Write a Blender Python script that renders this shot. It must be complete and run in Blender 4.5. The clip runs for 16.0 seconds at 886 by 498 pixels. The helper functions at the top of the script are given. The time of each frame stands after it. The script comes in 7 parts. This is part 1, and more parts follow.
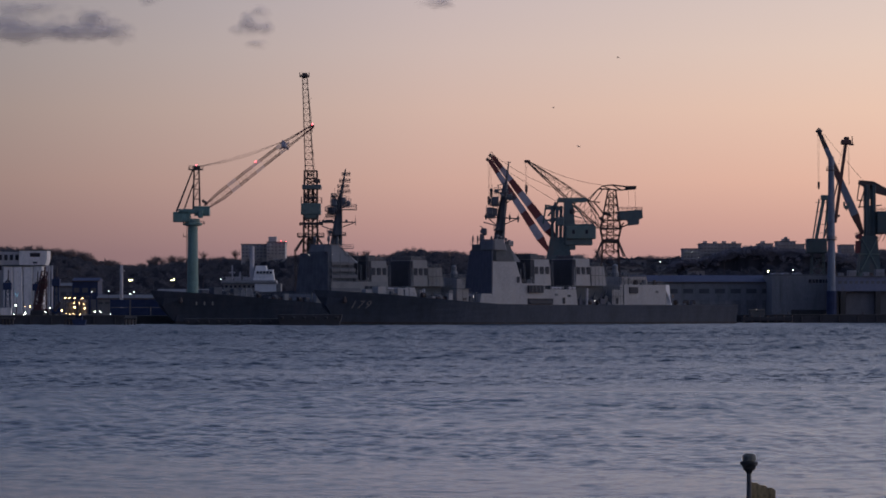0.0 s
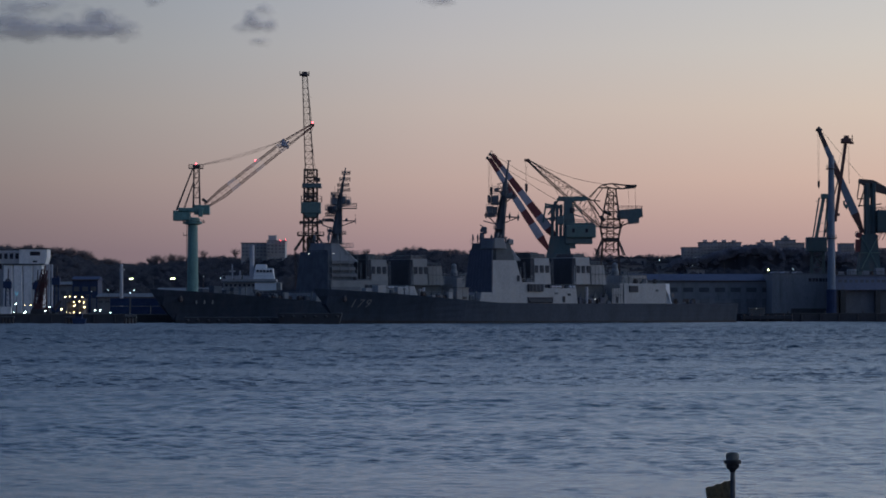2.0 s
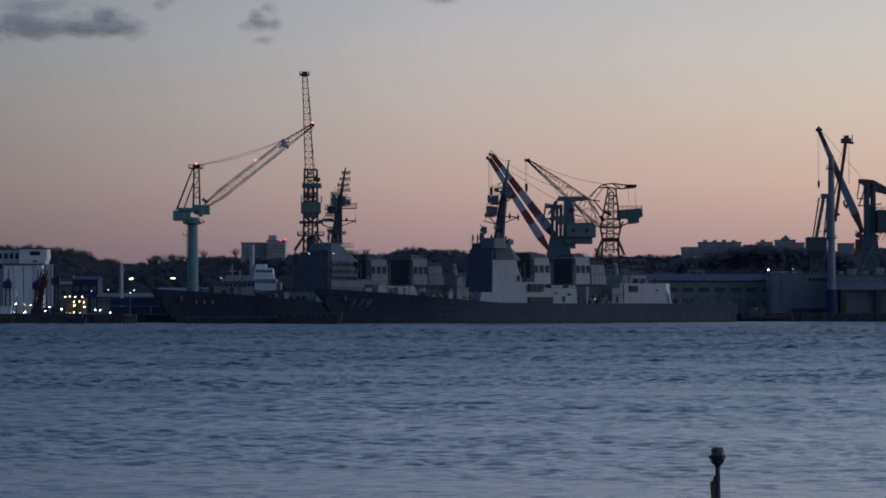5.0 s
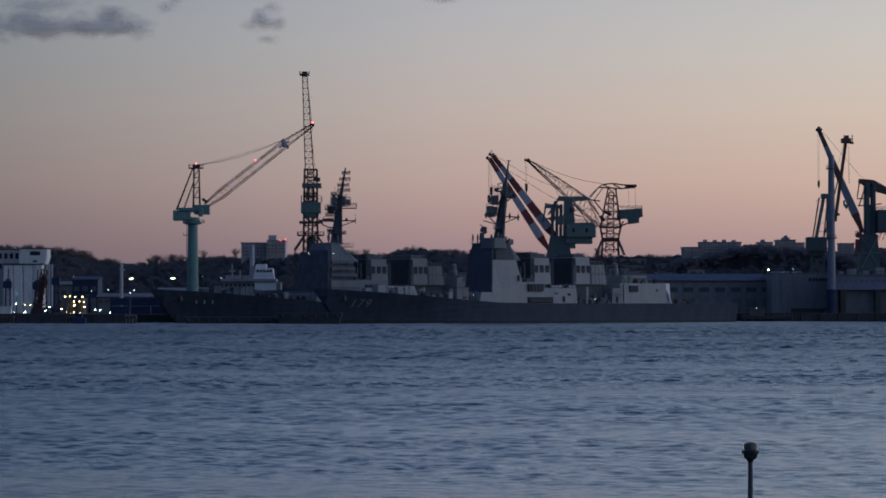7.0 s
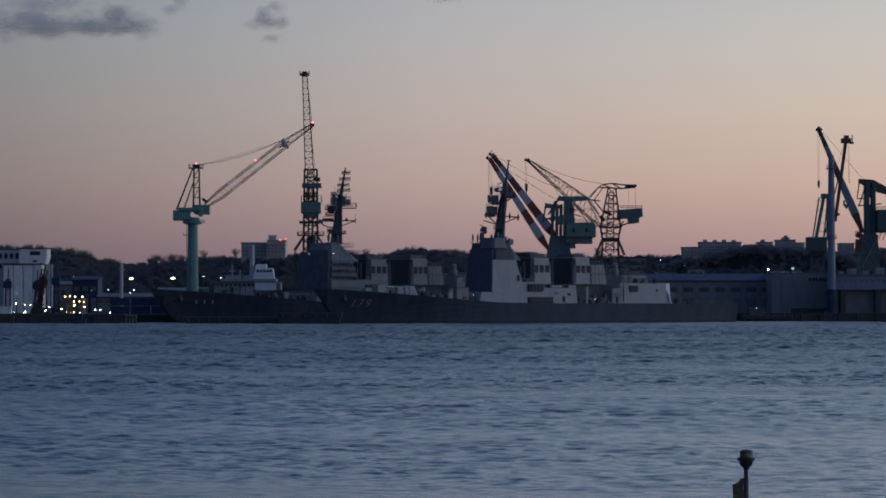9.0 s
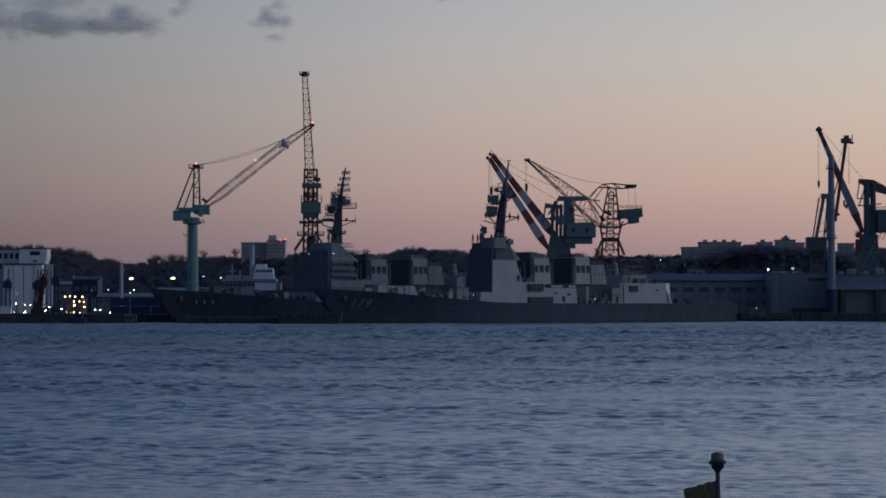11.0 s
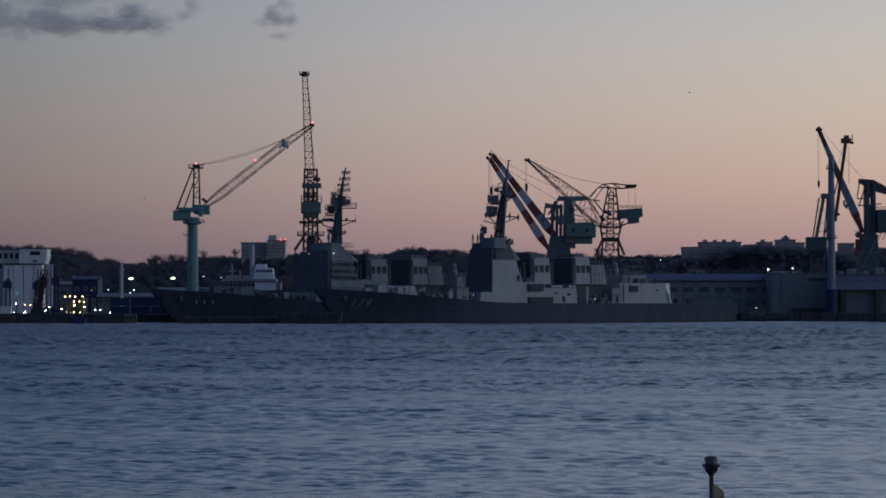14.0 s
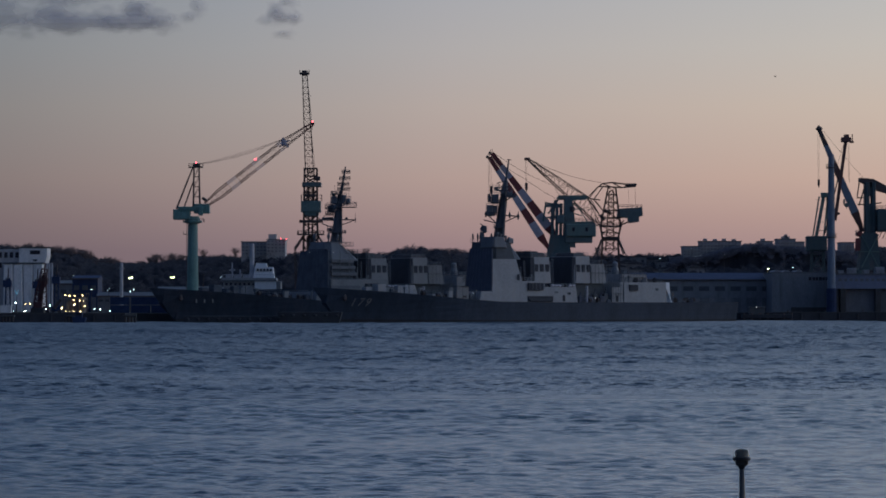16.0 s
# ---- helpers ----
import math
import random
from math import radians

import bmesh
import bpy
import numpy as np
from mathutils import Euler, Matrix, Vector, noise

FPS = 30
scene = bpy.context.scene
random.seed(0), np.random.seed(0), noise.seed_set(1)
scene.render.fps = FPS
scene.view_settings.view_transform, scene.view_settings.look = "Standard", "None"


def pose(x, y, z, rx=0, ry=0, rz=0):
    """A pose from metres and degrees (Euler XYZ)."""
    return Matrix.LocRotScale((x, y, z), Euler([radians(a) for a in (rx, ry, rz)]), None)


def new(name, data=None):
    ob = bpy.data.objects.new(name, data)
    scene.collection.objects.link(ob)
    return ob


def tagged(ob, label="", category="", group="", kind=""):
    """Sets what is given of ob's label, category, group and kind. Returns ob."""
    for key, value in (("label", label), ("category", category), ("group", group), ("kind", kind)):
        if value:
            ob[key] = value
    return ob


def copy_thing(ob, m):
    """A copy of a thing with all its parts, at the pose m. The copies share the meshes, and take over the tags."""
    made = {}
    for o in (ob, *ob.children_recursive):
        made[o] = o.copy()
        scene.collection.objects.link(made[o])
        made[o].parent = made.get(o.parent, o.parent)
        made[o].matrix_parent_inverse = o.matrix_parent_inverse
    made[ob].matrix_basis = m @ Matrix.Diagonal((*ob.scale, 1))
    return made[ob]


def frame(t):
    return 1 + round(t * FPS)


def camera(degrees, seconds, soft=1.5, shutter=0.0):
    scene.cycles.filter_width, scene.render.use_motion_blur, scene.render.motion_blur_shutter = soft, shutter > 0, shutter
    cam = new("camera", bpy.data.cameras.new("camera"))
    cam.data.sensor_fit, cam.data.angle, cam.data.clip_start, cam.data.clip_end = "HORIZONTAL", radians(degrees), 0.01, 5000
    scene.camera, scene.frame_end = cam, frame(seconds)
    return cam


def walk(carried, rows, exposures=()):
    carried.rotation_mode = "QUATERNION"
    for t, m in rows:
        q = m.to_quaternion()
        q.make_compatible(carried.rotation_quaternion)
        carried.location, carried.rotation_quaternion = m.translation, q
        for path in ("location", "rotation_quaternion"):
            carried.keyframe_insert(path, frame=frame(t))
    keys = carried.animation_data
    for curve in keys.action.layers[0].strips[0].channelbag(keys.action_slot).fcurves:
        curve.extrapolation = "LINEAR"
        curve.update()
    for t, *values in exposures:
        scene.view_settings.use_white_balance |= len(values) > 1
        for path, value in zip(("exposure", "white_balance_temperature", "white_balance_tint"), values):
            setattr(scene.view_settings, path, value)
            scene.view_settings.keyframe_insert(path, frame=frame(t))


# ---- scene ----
# camera: a long lens on a tripod that settles by a few hundredths of a degree
cam = camera(15.94, 16.0, soft=1.75)
EYE = 5.0
walk(cam, [(t, pose(0, 0, EYE, 91.0384 + a, 0, 0)) for t, a in (
    (0.0, 0.026), (0.5, 0.013), (1.5, 0.004), (4.0, 0.001), (7.0, 0.0), (9.0, -0.001), (12.0, -0.001),
    (14.5, -0.002), (15.5, -0.008), (16.0, -0.018))],
    exposures=[(0.0, 0.15, 7400, 25), (0.2, 0.13, 7000, 19), (0.4, 0.09, 6600, 12), (0.6, 0.06, 6310, 8),
               (1.2, 0.05, 6215, 8), (4.0, 0.02, 6215, 8), (9.0, -0.05, 6215, 8), (12.5, -0.12, 6215, 8), (16.0, -0.16, 6215, 8)])

# afterglow sky: warm low down, blue overhead, brightest where the sun has set, to the right of the view
world = bpy.data.worlds.new("dusk_sky")
scene.world = world
world.use_nodes = True
wn, wl = world.node_tree.nodes, world.node_tree.links
wn.clear()


def wmath(op, a, b=None):
    n = wn.new("ShaderNodeMath")
    n.operation = op
    for i, v in enumerate((a, b)):
        if v is None:
            continue
        if isinstance(v, (int, float)):
            n.inputs[i].default_value = v
        else:
            wl.new(v, n.inputs[i])
    return n.outputs[0]


def wramp(fac, stops):
    n = wn.new("ShaderNodeValToRGB")
    n.color_ramp.interpolation = "EASE"
    e = n.color_ramp.elements
    e[0].position, e[1].position = stops[0][0], stops[-1][0]
    e[0].color, e[1].color = (*stops[0][1], 1), (*stops[-1][1], 1)
    for p, c in stops[1:-1]:
        e.new(p).color = (*c, 1)
    wl.new(fac, n.inputs[0])
    n.color_ramp.interpolation = "LINEAR"
    return n.outputs[0]


coord = wn.new("ShaderNodeTexCoord")
sep = wn.new("ShaderNodeSeparateXYZ")
wl.new(coord.outputs["Generated"], sep.inputs[0])
up = wmath("SQRT", wmath("MAXIMUM", sep.outputs[2], 0.0))
height_tint = wramp(up, [
    (0.0, (0.28, 0.176, 0.19)), (0.13, (0.348, 0.229, 0.234)), (0.165, (0.425, 0.285, 0.264)), (0.20, (0.50, 0.355, 0.308)), (0.25, (0.52, 0.425, 0.375)),
    (0.285, (0.49, 0.447, 0.425)), (0.32, (0.438, 0.432, 0.448)), (0.355, (0.44, 0.485, 0.555)), (0.42, (0.50, 0.605, 0.795)), (0.52, (0.40, 0.54, 0.82)), (0.66, (0.145, 0.23, 0.42)), (1.0, (0.05, 0.10, 0.23))])
SUNSET = 70.0
sx, sy = math.sin(radians(SUNSET)), math.cos(radians(SUNSET))
flat = wmath("SQRT", wmath("MAXIMUM", wmath("SUBTRACT", 1.0, wmath("MULTIPLY", sep.outputs[2], sep.outputs[2])), 0.0001))
toward = wmath("DIVIDE", wmath("ADD", wmath("MULTIPLY", sep.outputs[0], sx), wmath("MULTIPLY", sep.outputs[1], sy)), flat)
around = wramp(wmath("MULTIPLY_ADD", toward, 0.5), [
    (0.0, (0.24, 0.325, 0.46)), (0.3, (0.285, 0.365, 0.48)), (0.55, (0.43, 0.49, 0.565)), (0.604, (0.565, 0.62, 0.667)), (0.640, (0.785, 0.825, 0.865)),
    (0.671, (1.0, 0.998, 1.01)), (0.705, (1.15, 1.132, 1.09)), (0.735, (1.27, 1.235, 1.15)), (0.85, (1.9, 1.8, 1.65)), (1.0, (2.8, 2.5, 2.1))])
around.node.inputs[0].links[0].from_node.inputs[2].default_value = 0.5
mixed = wn.new("ShaderNodeVectorMath")
mixed.operation = "MULTIPLY"
wl.new(height_tint, mixed.inputs[0])
wl.new(around, mixed.inputs[1])
bg = wn.new("ShaderNodeBackground")
bg.inputs[1].default_value = 1.0
wl.new(mixed.outputs[0], bg.inputs[0])
wout = wn.new("ShaderNodeOutputWorld")
wl.new(bg.outputs[0], wout.inputs[0])


# ---- materials ----
def mat(name, color, rough=0.6, metal=0.0, vary=0.25, fine=4.0, coarse=0.35, bump=0.15, streak=1.0, dirt=None, dirt_amount=0.0, spec=0.3):
    """Paint, metal, stone: two scales of variation and a fine relief."""
    m = bpy.data.materials.new(name)
    m.use_nodes = True
    nt = m.node_tree
    b = nt.nodes["Principled BSDF"]
    tc = nt.nodes.new("ShaderNodeTexCoord")
    mp = nt.nodes.new("ShaderNodeMapping")
    mp.inputs["Scale"].default_value = (1, 1, 1 / streak)
    nt.links.new(tc.outputs["Object"], mp.inputs[0])
    n1, n2 = nt.nodes.new("ShaderNodeTexNoise"), nt.nodes.new("ShaderNodeTexNoise")
    for n, s in ((n1, fine), (n2, coarse)):
        n.inputs["Scale"].default_value = s
        n.inputs["Detail"].default_value = 5
        nt.links.new(mp.outputs[0], n.inputs["Vector"])
    add = nt.nodes.new("ShaderNodeMath")
    add.operation = "ADD"
    nt.links.new(n1.outputs["Fac"], add.inputs[0])
    nt.links.new(n2.outputs["Fac"], add.inputs[1])
    rng = nt.nodes.new("ShaderNodeMapRange")
    for i, v in ((1, 0.7), (2, 1.3), (3, 1 - vary), (4, 1 + vary)):
        rng.inputs[i].default_value = v
    nt.links.new(add.outputs[0], rng.inputs[0])
    mul = nt.nodes.new("ShaderNodeVectorMath")
    mul.operation = "SCALE"
    mul.inputs[0].default_value = color
    nt.links.new(rng.outputs[0], mul.inputs["Scale"])
    last = mul.outputs[0]
    if dirt:
        r2 = nt.nodes.new("ShaderNodeMapRange")
        for i, v in ((1, 0.52), (2, 0.68), (3, 0.0), (4, dirt_amount)):
            r2.inputs[i].default_value = v
        nt.links.new(n2.outputs["Fac"], r2.inputs[0])
        mx = nt.nodes.new("ShaderNodeMix")
        mx.data_type = "RGBA"
        nt.links.new(r2.outputs[0], mx.inputs["Factor"])
        nt.links.new(last, mx.inputs["A"])
        mx.inputs["B"].default_value = (*dirt, 1)
        last = mx.outputs["Result"]
    nt.links.new(last, b.inputs["Base Color"])
    b.inputs["Roughness"].default_value, b.inputs["Metallic"].default_value = rough, metal
    b.inputs["Specular IOR Level"].default_value = spec
    if bump:
        bp = nt.nodes.new("ShaderNodeBump")
        bp.inputs["Strength"].default_value, bp.inputs["Distance"].default_value = bump, 0.05
        nt.links.new(n1.outputs["Fac"], bp.inputs["Height"])
        nt.links.new(bp.outputs[0], b.inputs["Normal"])
    return m


def glow(name, color, strength):
    m = bpy.data.materials.new(name)
    m.use_nodes = True
    b = m.node_tree.nodes["Principled BSDF"]
    b.inputs["Base Color"].default_value = (*color, 1)
    b.inputs["Emission Color"].default_value = (*color, 1)
    b.inputs["Emission Strength"].default_value = strength
    return m


RUST = (0.13, 0.06, 0.035)
HULL_GREY = mat("hull_grey_paint", (0.043, 0.058, 0.082), 0.6, streak=4, dirt=RUST, dirt_amount=0.03)
HULL_DARK = mat("weathered_hull_grey", (0.044, 0.055, 0.075), 0.65, streak=4, dirt=RUST, dirt_amount=0.12)
BOOT_BLACK = mat("boot_topping_black", (0.036, 0.036, 0.04), 0.6)
SUPER_GREY = mat("pale_grey_primer", (0.335, 0.325, 0.315), 0.6, streak=2.5, vary=0.2, coarse=0.22, dirt=(0.30, 0.26, 0.23), dirt_amount=0.5)
# Copy of the pale primer at a lower tone.
DIM_GREY = mat("dim_grey_primer", (0.23, 0.225, 0.222), 0.6, streak=2.5, vary=0.2, coarse=0.22, dirt=(0.22, 0.2, 0.18), dirt_amount=0.5)
SUPER_DIM = mat("superstructure_grey", (0.155, 0.16, 0.17), 0.55, streak=3, vary=0.15)
BRIGHT_WHITE = mat("bright_white", (0.78, 0.75, 0.72), 0.5, vary=0.08)
DECK_GREY = mat("deck_grey", (0.10, 0.105, 0.11), 0.8)
BLUE_SHEET = mat("blue_work_sheeting", (0.09, 0.096, 0.122), 0.75, vary=0.15, bump=0.4, coarse=0.5)
LOUVRE = mat("louvre_black", (0.05, 0.052, 0.062), 0.7)
WINDOW = mat("dark_window_glass", (0.03, 0.035, 0.045), 0.08, vary=0.1, bump=0)
DARK_SHEET = mat("dark_work_sheeting", (0.112, 0.12, 0.134), 0.75, vary=0.3, bump=0.4, spec=0.15)
MAST_GREY = mat("mast_grey", (0.105, 0.11, 0.12), 0.6)
ANTENNA = mat("antenna_grey", (0.16, 0.17, 0.18), 0.5)
NUMBER_WHITE = mat("hull_number_white", (0.22, 0.22, 0.23), 0.5, vary=0.2, dirt=(0.2, 0.2, 0.2), dirt_amount=0.5)
TEAL = mat("teal_crane_paint", (0.135, 0.2, 0.185), 0.5, streak=3, dirt=RUST, dirt_amount=0.35)
GREEN = mat("green_crane_paint", (0.15, 0.275, 0.245), 0.5, streak=4, dirt=RUST, dirt_amount=0.25)
DARK_TEAL = mat("dark_teal_crane_paint", (0.12, 0.162, 0.162), 0.6, streak=3, dirt=RUST, dirt_amount=0.3)
FAR_WALL = mat("dim_apartment_render", (0.40, 0.37, 0.365), 0.85, streak=3)
# Far window panes: the sky's reflection is put into a flat pale grey.
FAR_WINDOW = mat("far_window_grey", (0.25, 0.235, 0.24), 0.7)
DARK_STEEL = mat("dark_weathered_steel", (0.092, 0.075, 0.07), 0.6, dirt=RUST, dirt_amount=0.5)
BROWN_STEEL = mat("red_brown_steel", (0.14, 0.072, 0.062), 0.6, dirt=RUST, dirt_amount=0.5)
CRANE_RED = mat("crane_red_paint", (0.215, 0.058, 0.055), 0.5, dirt=RUST, dirt_amount=0.3)
FADED_WHITE = mat("faded_lilac_white_paint", (0.43, 0.40, 0.435), 0.6, dirt=RUST, dirt_amount=0.3)
RUSTY_STEEL = mat("rust_brown_steel", (0.095, 0.07, 0.06), 0.65, dirt=RUST, dirt_amount=0.6)
FADED_RED = mat("faded_red_paint", (0.32, 0.18, 0.17), 0.6, dirt=RUST, dirt_amount=0.4)
CRANE_WHITE = mat("crane_white_paint", (0.48, 0.46, 0.475), 0.5, dirt=(0.3, 0.25, 0.2), dirt_amount=0.4)
COLUMN_BLUE = mat("grey_blue_crane_paint", (0.2, 0.235, 0.285), 0.55, streak=4, dirt=RUST, dirt_amount=0.3)
CABLE = mat("steel_rope", (0.05, 0.05, 0.055), 0.5, 0.6, bump=0)
CONCRETE = mat("quay_concrete", (0.08, 0.077, 0.076), 0.85, streak=2, dirt=(0.06, 0.06, 0.055), dirt_amount=0.7)
QUAY_WALL = mat("wet_quay_wall", (0.058, 0.057, 0.062), 0.8, streak=2)
YARD = mat("yard_asphalt", (0.05, 0.05, 0.052), 0.9, spec=0.1)
WHITE_WALL = mat("white_rendered_wall", (0.82, 0.765, 0.715), 0.8, streak=4, dirt=(0.35, 0.33, 0.31), dirt_amount=0.5)
GREY_WALL = mat("grey_cladding", (0.28, 0.28, 0.295), 0.7, streak=5, dirt=(0.16, 0.15, 0.15), dirt_amount=0.5)
FLAT_WALL = mat("pale_apartment_render", (0.50, 0.46, 0.43), 0.8, streak=3)
TAN_WALL = mat("tan_hall_cladding", (0.26, 0.25, 0.245), 0.75, streak=4)
BLUE_ROOF = mat("blue_metal_roof", (0.068, 0.082, 0.135), 0.85, streak=1, vary=0.2, spec=0.1)
BLUE_STEEL = mat("blue_painted_steel", (0.032, 0.048, 0.1), 0.6, spec=0.15)
RED_STEEL = mat("red_painted_steel", (0.085, 0.034, 0.037), 0.5)
SHUTTER = mat("dull_shutter_grey", (0.17, 0.17, 0.18), 0.7, streak=3)
HOUSE_WALL = mat("weathered_house_render", (0.24, 0.225, 0.225), 0.85, streak=3)
DOCK_BLUE = mat("grey_blue_dock_cladding", (0.195, 0.215, 0.29), 0.75, streak=4, dirt=(0.16, 0.15, 0.15), dirt_amount=0.5)
SHED_WALL = mat("dull_shed_cladding", (0.228, 0.232, 0.243), 0.75, streak=5, dirt=(0.13, 0.13, 0.125), dirt_amount=0.5)
# Darkest copy of the teal: boom foot, portal head and the eastern cranes.
DEEP_TEAL = mat("deep_teal_crane_paint", (0.072, 0.105, 0.108), 0.6, streak=3, dirt=RUST, dirt_amount=0.3)
ROOF_GREY = mat("flat_roof_grey", (0.16, 0.16, 0.165), 0.85)
TILE_ROOF = mat("dark_roof_tiles", (0.07, 0.065, 0.07), 0.7)
TYRE_BLACK = mat("black_rubber", (0.05, 0.05, 0.054), 0.75)
BARK = mat("bark", (0.08, 0.065, 0.058), 0.9)
TWIGS = mat("bare_twigs", (0.2, 0.155, 0.145), 0.9, bump=0, spec=0.1)
LEAVES = mat("dark_evergreen_leaves", (0.1, 0.095, 0.105), 0.9, vary=0.12, coarse=0.08, bump=0, spec=0.05)
# Paler copy of the leaves: distance haze is put into the colour.
GROVE_PALE = mat("hazed_grove_leaves", (0.17, 0.16, 0.182), 0.9, vary=0.12, coarse=0.08, bump=0, spec=0.05)
SOIL = mat("wooded_soil", (0.037, 0.034, 0.039), 0.95, coarse=0.05, spec=0.05)
LAMP_WARM = glow("warm_lamp_glow", (1.0, 0.7, 0.32), 16)
LAMP_COOL = glow("cool_lamp_glow", (0.74, 1.0, 0.95), 15)
LAMP_DIM = glow("dim_deck_lamp_glow", (1.0, 0.93, 0.8), 6)
LAMP_GREEN = glow("greenish_lamp_glow", (0.86, 1.0, 0.45), 24)
CYAN_GLOW = glow("cyan_lit_post_glow", (0.22, 0.5, 0.62), 0.3)
LAMP_RED = glow("red_obstruction_glow", (1.0, 0.09, 0.12), 8)
LAMP_YELLOW = glow("yellow_flash_glow", (1.0, 0.66, 0.03), 28)
WINDOW_LIT = glow("lit_window_glow", (1.0, 0.84, 0.55), 0.2)


def water_material():
    """Sea water; the mesh's "ripple" value tells how far the finest waves have merged into a rough sheen."""
    m = bpy.data.materials.new("sea_water")
    m.use_nodes = True
    nt = m.node_tree
    b = nt.nodes["Principled BSDF"]
    b.inputs["Base Color"].default_value = (0.02, 0.045, 0.066, 1)
    b.inputs["IOR"].default_value = 1.33
    tc = nt.nodes.new("ShaderNodeTexCoord")
    ripple = nt.nodes.new("ShaderNodeAttribute")
    ripple.attribute_name = "ripple"
    rough = nt.nodes.new("ShaderNodeMapRange")
    rough.inputs[3].default_value, rough.inputs[4].default_value = 0.24, 0.38
    nt.links.new(ripple.outputs["Fac"], rough.inputs[0])
    nt.links.new(rough.outputs[0], b.inputs["Roughness"])
    last = None
    for scale, turn, dist, stretch, detail in ((0.9, -8, 0.06, 1.1, 4), (2.6, 5, 0.058, 1.0, 3), (7.0, -12, 0.020, 1.0, 2)):
        mp = nt.nodes.new("ShaderNodeMapping")
        mp.inputs["Scale"].default_value = (scale / stretch, scale, scale)
        mp.inputs["Rotation"].default_value = (0, 0, radians(turn))
        nt.links.new(tc.outputs["Object"], mp.inputs[0])
        n = nt.nodes.new("ShaderNodeTexNoise")
        n.inputs["Scale"].default_value = 1.0
        n.inputs["Detail"].default_value = detail
        n.inputs["Roughness"].default_value = 0.6
        nt.links.new(mp.outputs[0], n.inputs["Vector"])
        deep = nt.nodes.new("ShaderNodeMapRange")
        deep.inputs[3].default_value, deep.inputs[4].default_value = dist, dist * 3.2
        nt.links.new(ripple.outputs["Fac"], deep.inputs[0])
        bp = nt.nodes.new("ShaderNodeBump")
        bp.inputs["Strength"].default_value = 1.0
        nt.links.new(deep.outputs[0], bp.inputs["Distance"])
        nt.links.new(n.outputs["Fac"], bp.inputs["Height"])
        if last:
            nt.links.new(last, bp.inputs["Normal"])
        last = bp.outputs[0]
    nt.links.new(last, b.inputs["Normal"])
    return m


WATER = water_material()


# ---- building helpers ----
WORLD = {}


def thing(name, m, label, category, group="", kind=""):
    """An Empty at a thing's base; its parts hang under it."""
    ob = new(name)
    ob.empty_display_size = 0.5
    ob.matrix_basis = m
    WORLD[ob] = m.copy()
    return tagged(ob, label, category, group, kind)


def at(x, y, z=0.0, rz=0.0):
    return pose(x, y, z, 0, 0, rz)


def part(name, bm, material, parent, label="", local=False, smooth=False):
    """One mesh under a thing or a part. Without local the bmesh is in the world's metres."""
    if not local:
        bm.transform(WORLD[parent].inverted())
    me = bpy.data.meshes.new(name)
    bm.to_mesh(me)
    bm.free()
    me.materials.append(material)
    if smooth:
        for p in me.polygons:
            p.use_smooth = True
    ob = new(name, me)
    ob.parent = parent
    WORLD[ob] = WORLD[parent]
    return tagged(ob, label)


def whole(name, bm, material, label, category, group="", kind=""):
    """A thing that is one mesh, in the world's metres."""
    me = bpy.data.meshes.new(name)
    c = Vector()
    if kind != "structure" and bm.verts:
        xs, ys, zs = zip(*[v.co for v in bm.verts])
        c = Vector(((min(xs) + max(xs)) / 2, (min(ys) + max(ys)) / 2, min(zs)))
        bm.transform(Matrix.Translation(-c))
    bm.to_mesh(me)
    bm.free()
    me.materials.append(material)
    ob = new(name, me)
    ob.location = c
    WORLD[ob] = Matrix.Translation(c)
    return tagged(ob, label, category, group, kind)


def box(bm, x0, x1, y0, y1, z0, z1, bevel=0.0):
    vs = [bm.verts.new((x, y, z)) for x in (x0, x1) for y in (y0, y1) for z in (z0, z1)]
    fs = [bm.faces.new([vs[i] for i in f]) for f in ((0, 1, 3, 2), (4, 6, 7, 5), (0, 4, 5, 1), (2, 3, 7, 6), (0, 2, 6, 4), (1, 5, 7, 3))]
    if bevel:
        bmesh.ops.bevel(bm, geom=list({e for f in fs for e in f.edges}), offset=bevel, segments=1, affect="EDGES")
    return bm


def B(x0, x1, y0, y1, z0, z1, bevel=0.0):
    return box(bmesh.new(), x0, x1, y0, y1, z0, z1, bevel)


def beam(bm, a, b, r, n=4, r1=None):
    """A straight bar with n sides."""
    a, b = Vector(a), Vector(b)
    d = (b - a).normalized()
    u = d.cross(Vector((0, 0, 1)) if abs(d.z) < 0.95 else Vector((0, 1, 0))).normalized()
    v = d.cross(u)
    r1 = r if r1 is None else r1
    ends = []
    for p, rr in ((a, r), (b, r1)):
        ends.append([bm.verts.new(p + (u * math.cos(k) + v * math.sin(k)) * rr) for k in (math.tau * (i + 0.5) / n for i in range(n))])
    for i in range(n):
        j = (i + 1) % n
        bm.faces.new((ends[0][i], ends[0][j], ends[1][j], ends[1][i]))
    bm.faces.new(ends[0][::-1])
    bm.faces.new(ends[1])
    return bm


def bars(pairs, r, n=4):
    bm = bmesh.new()
    for a, b in pairs:
        beam(bm, a, b, r, n)
    return bm


def rope(points, r=0.06, sag=0.0):
    """A rope from point to point, hanging by sag in each bay."""
    bm = bmesh.new()
    for a, b in zip(points, points[1:]):
        a, b = Vector(a), Vector(b)
        old = a
        for i in range(1, 9):
            f = i / 8
            p = a.lerp(b, f) - Vector((0, 0, sag * 4 * f * (1 - f)))
            beam(bm, old, p, r, 3)
            old = p
    return bm


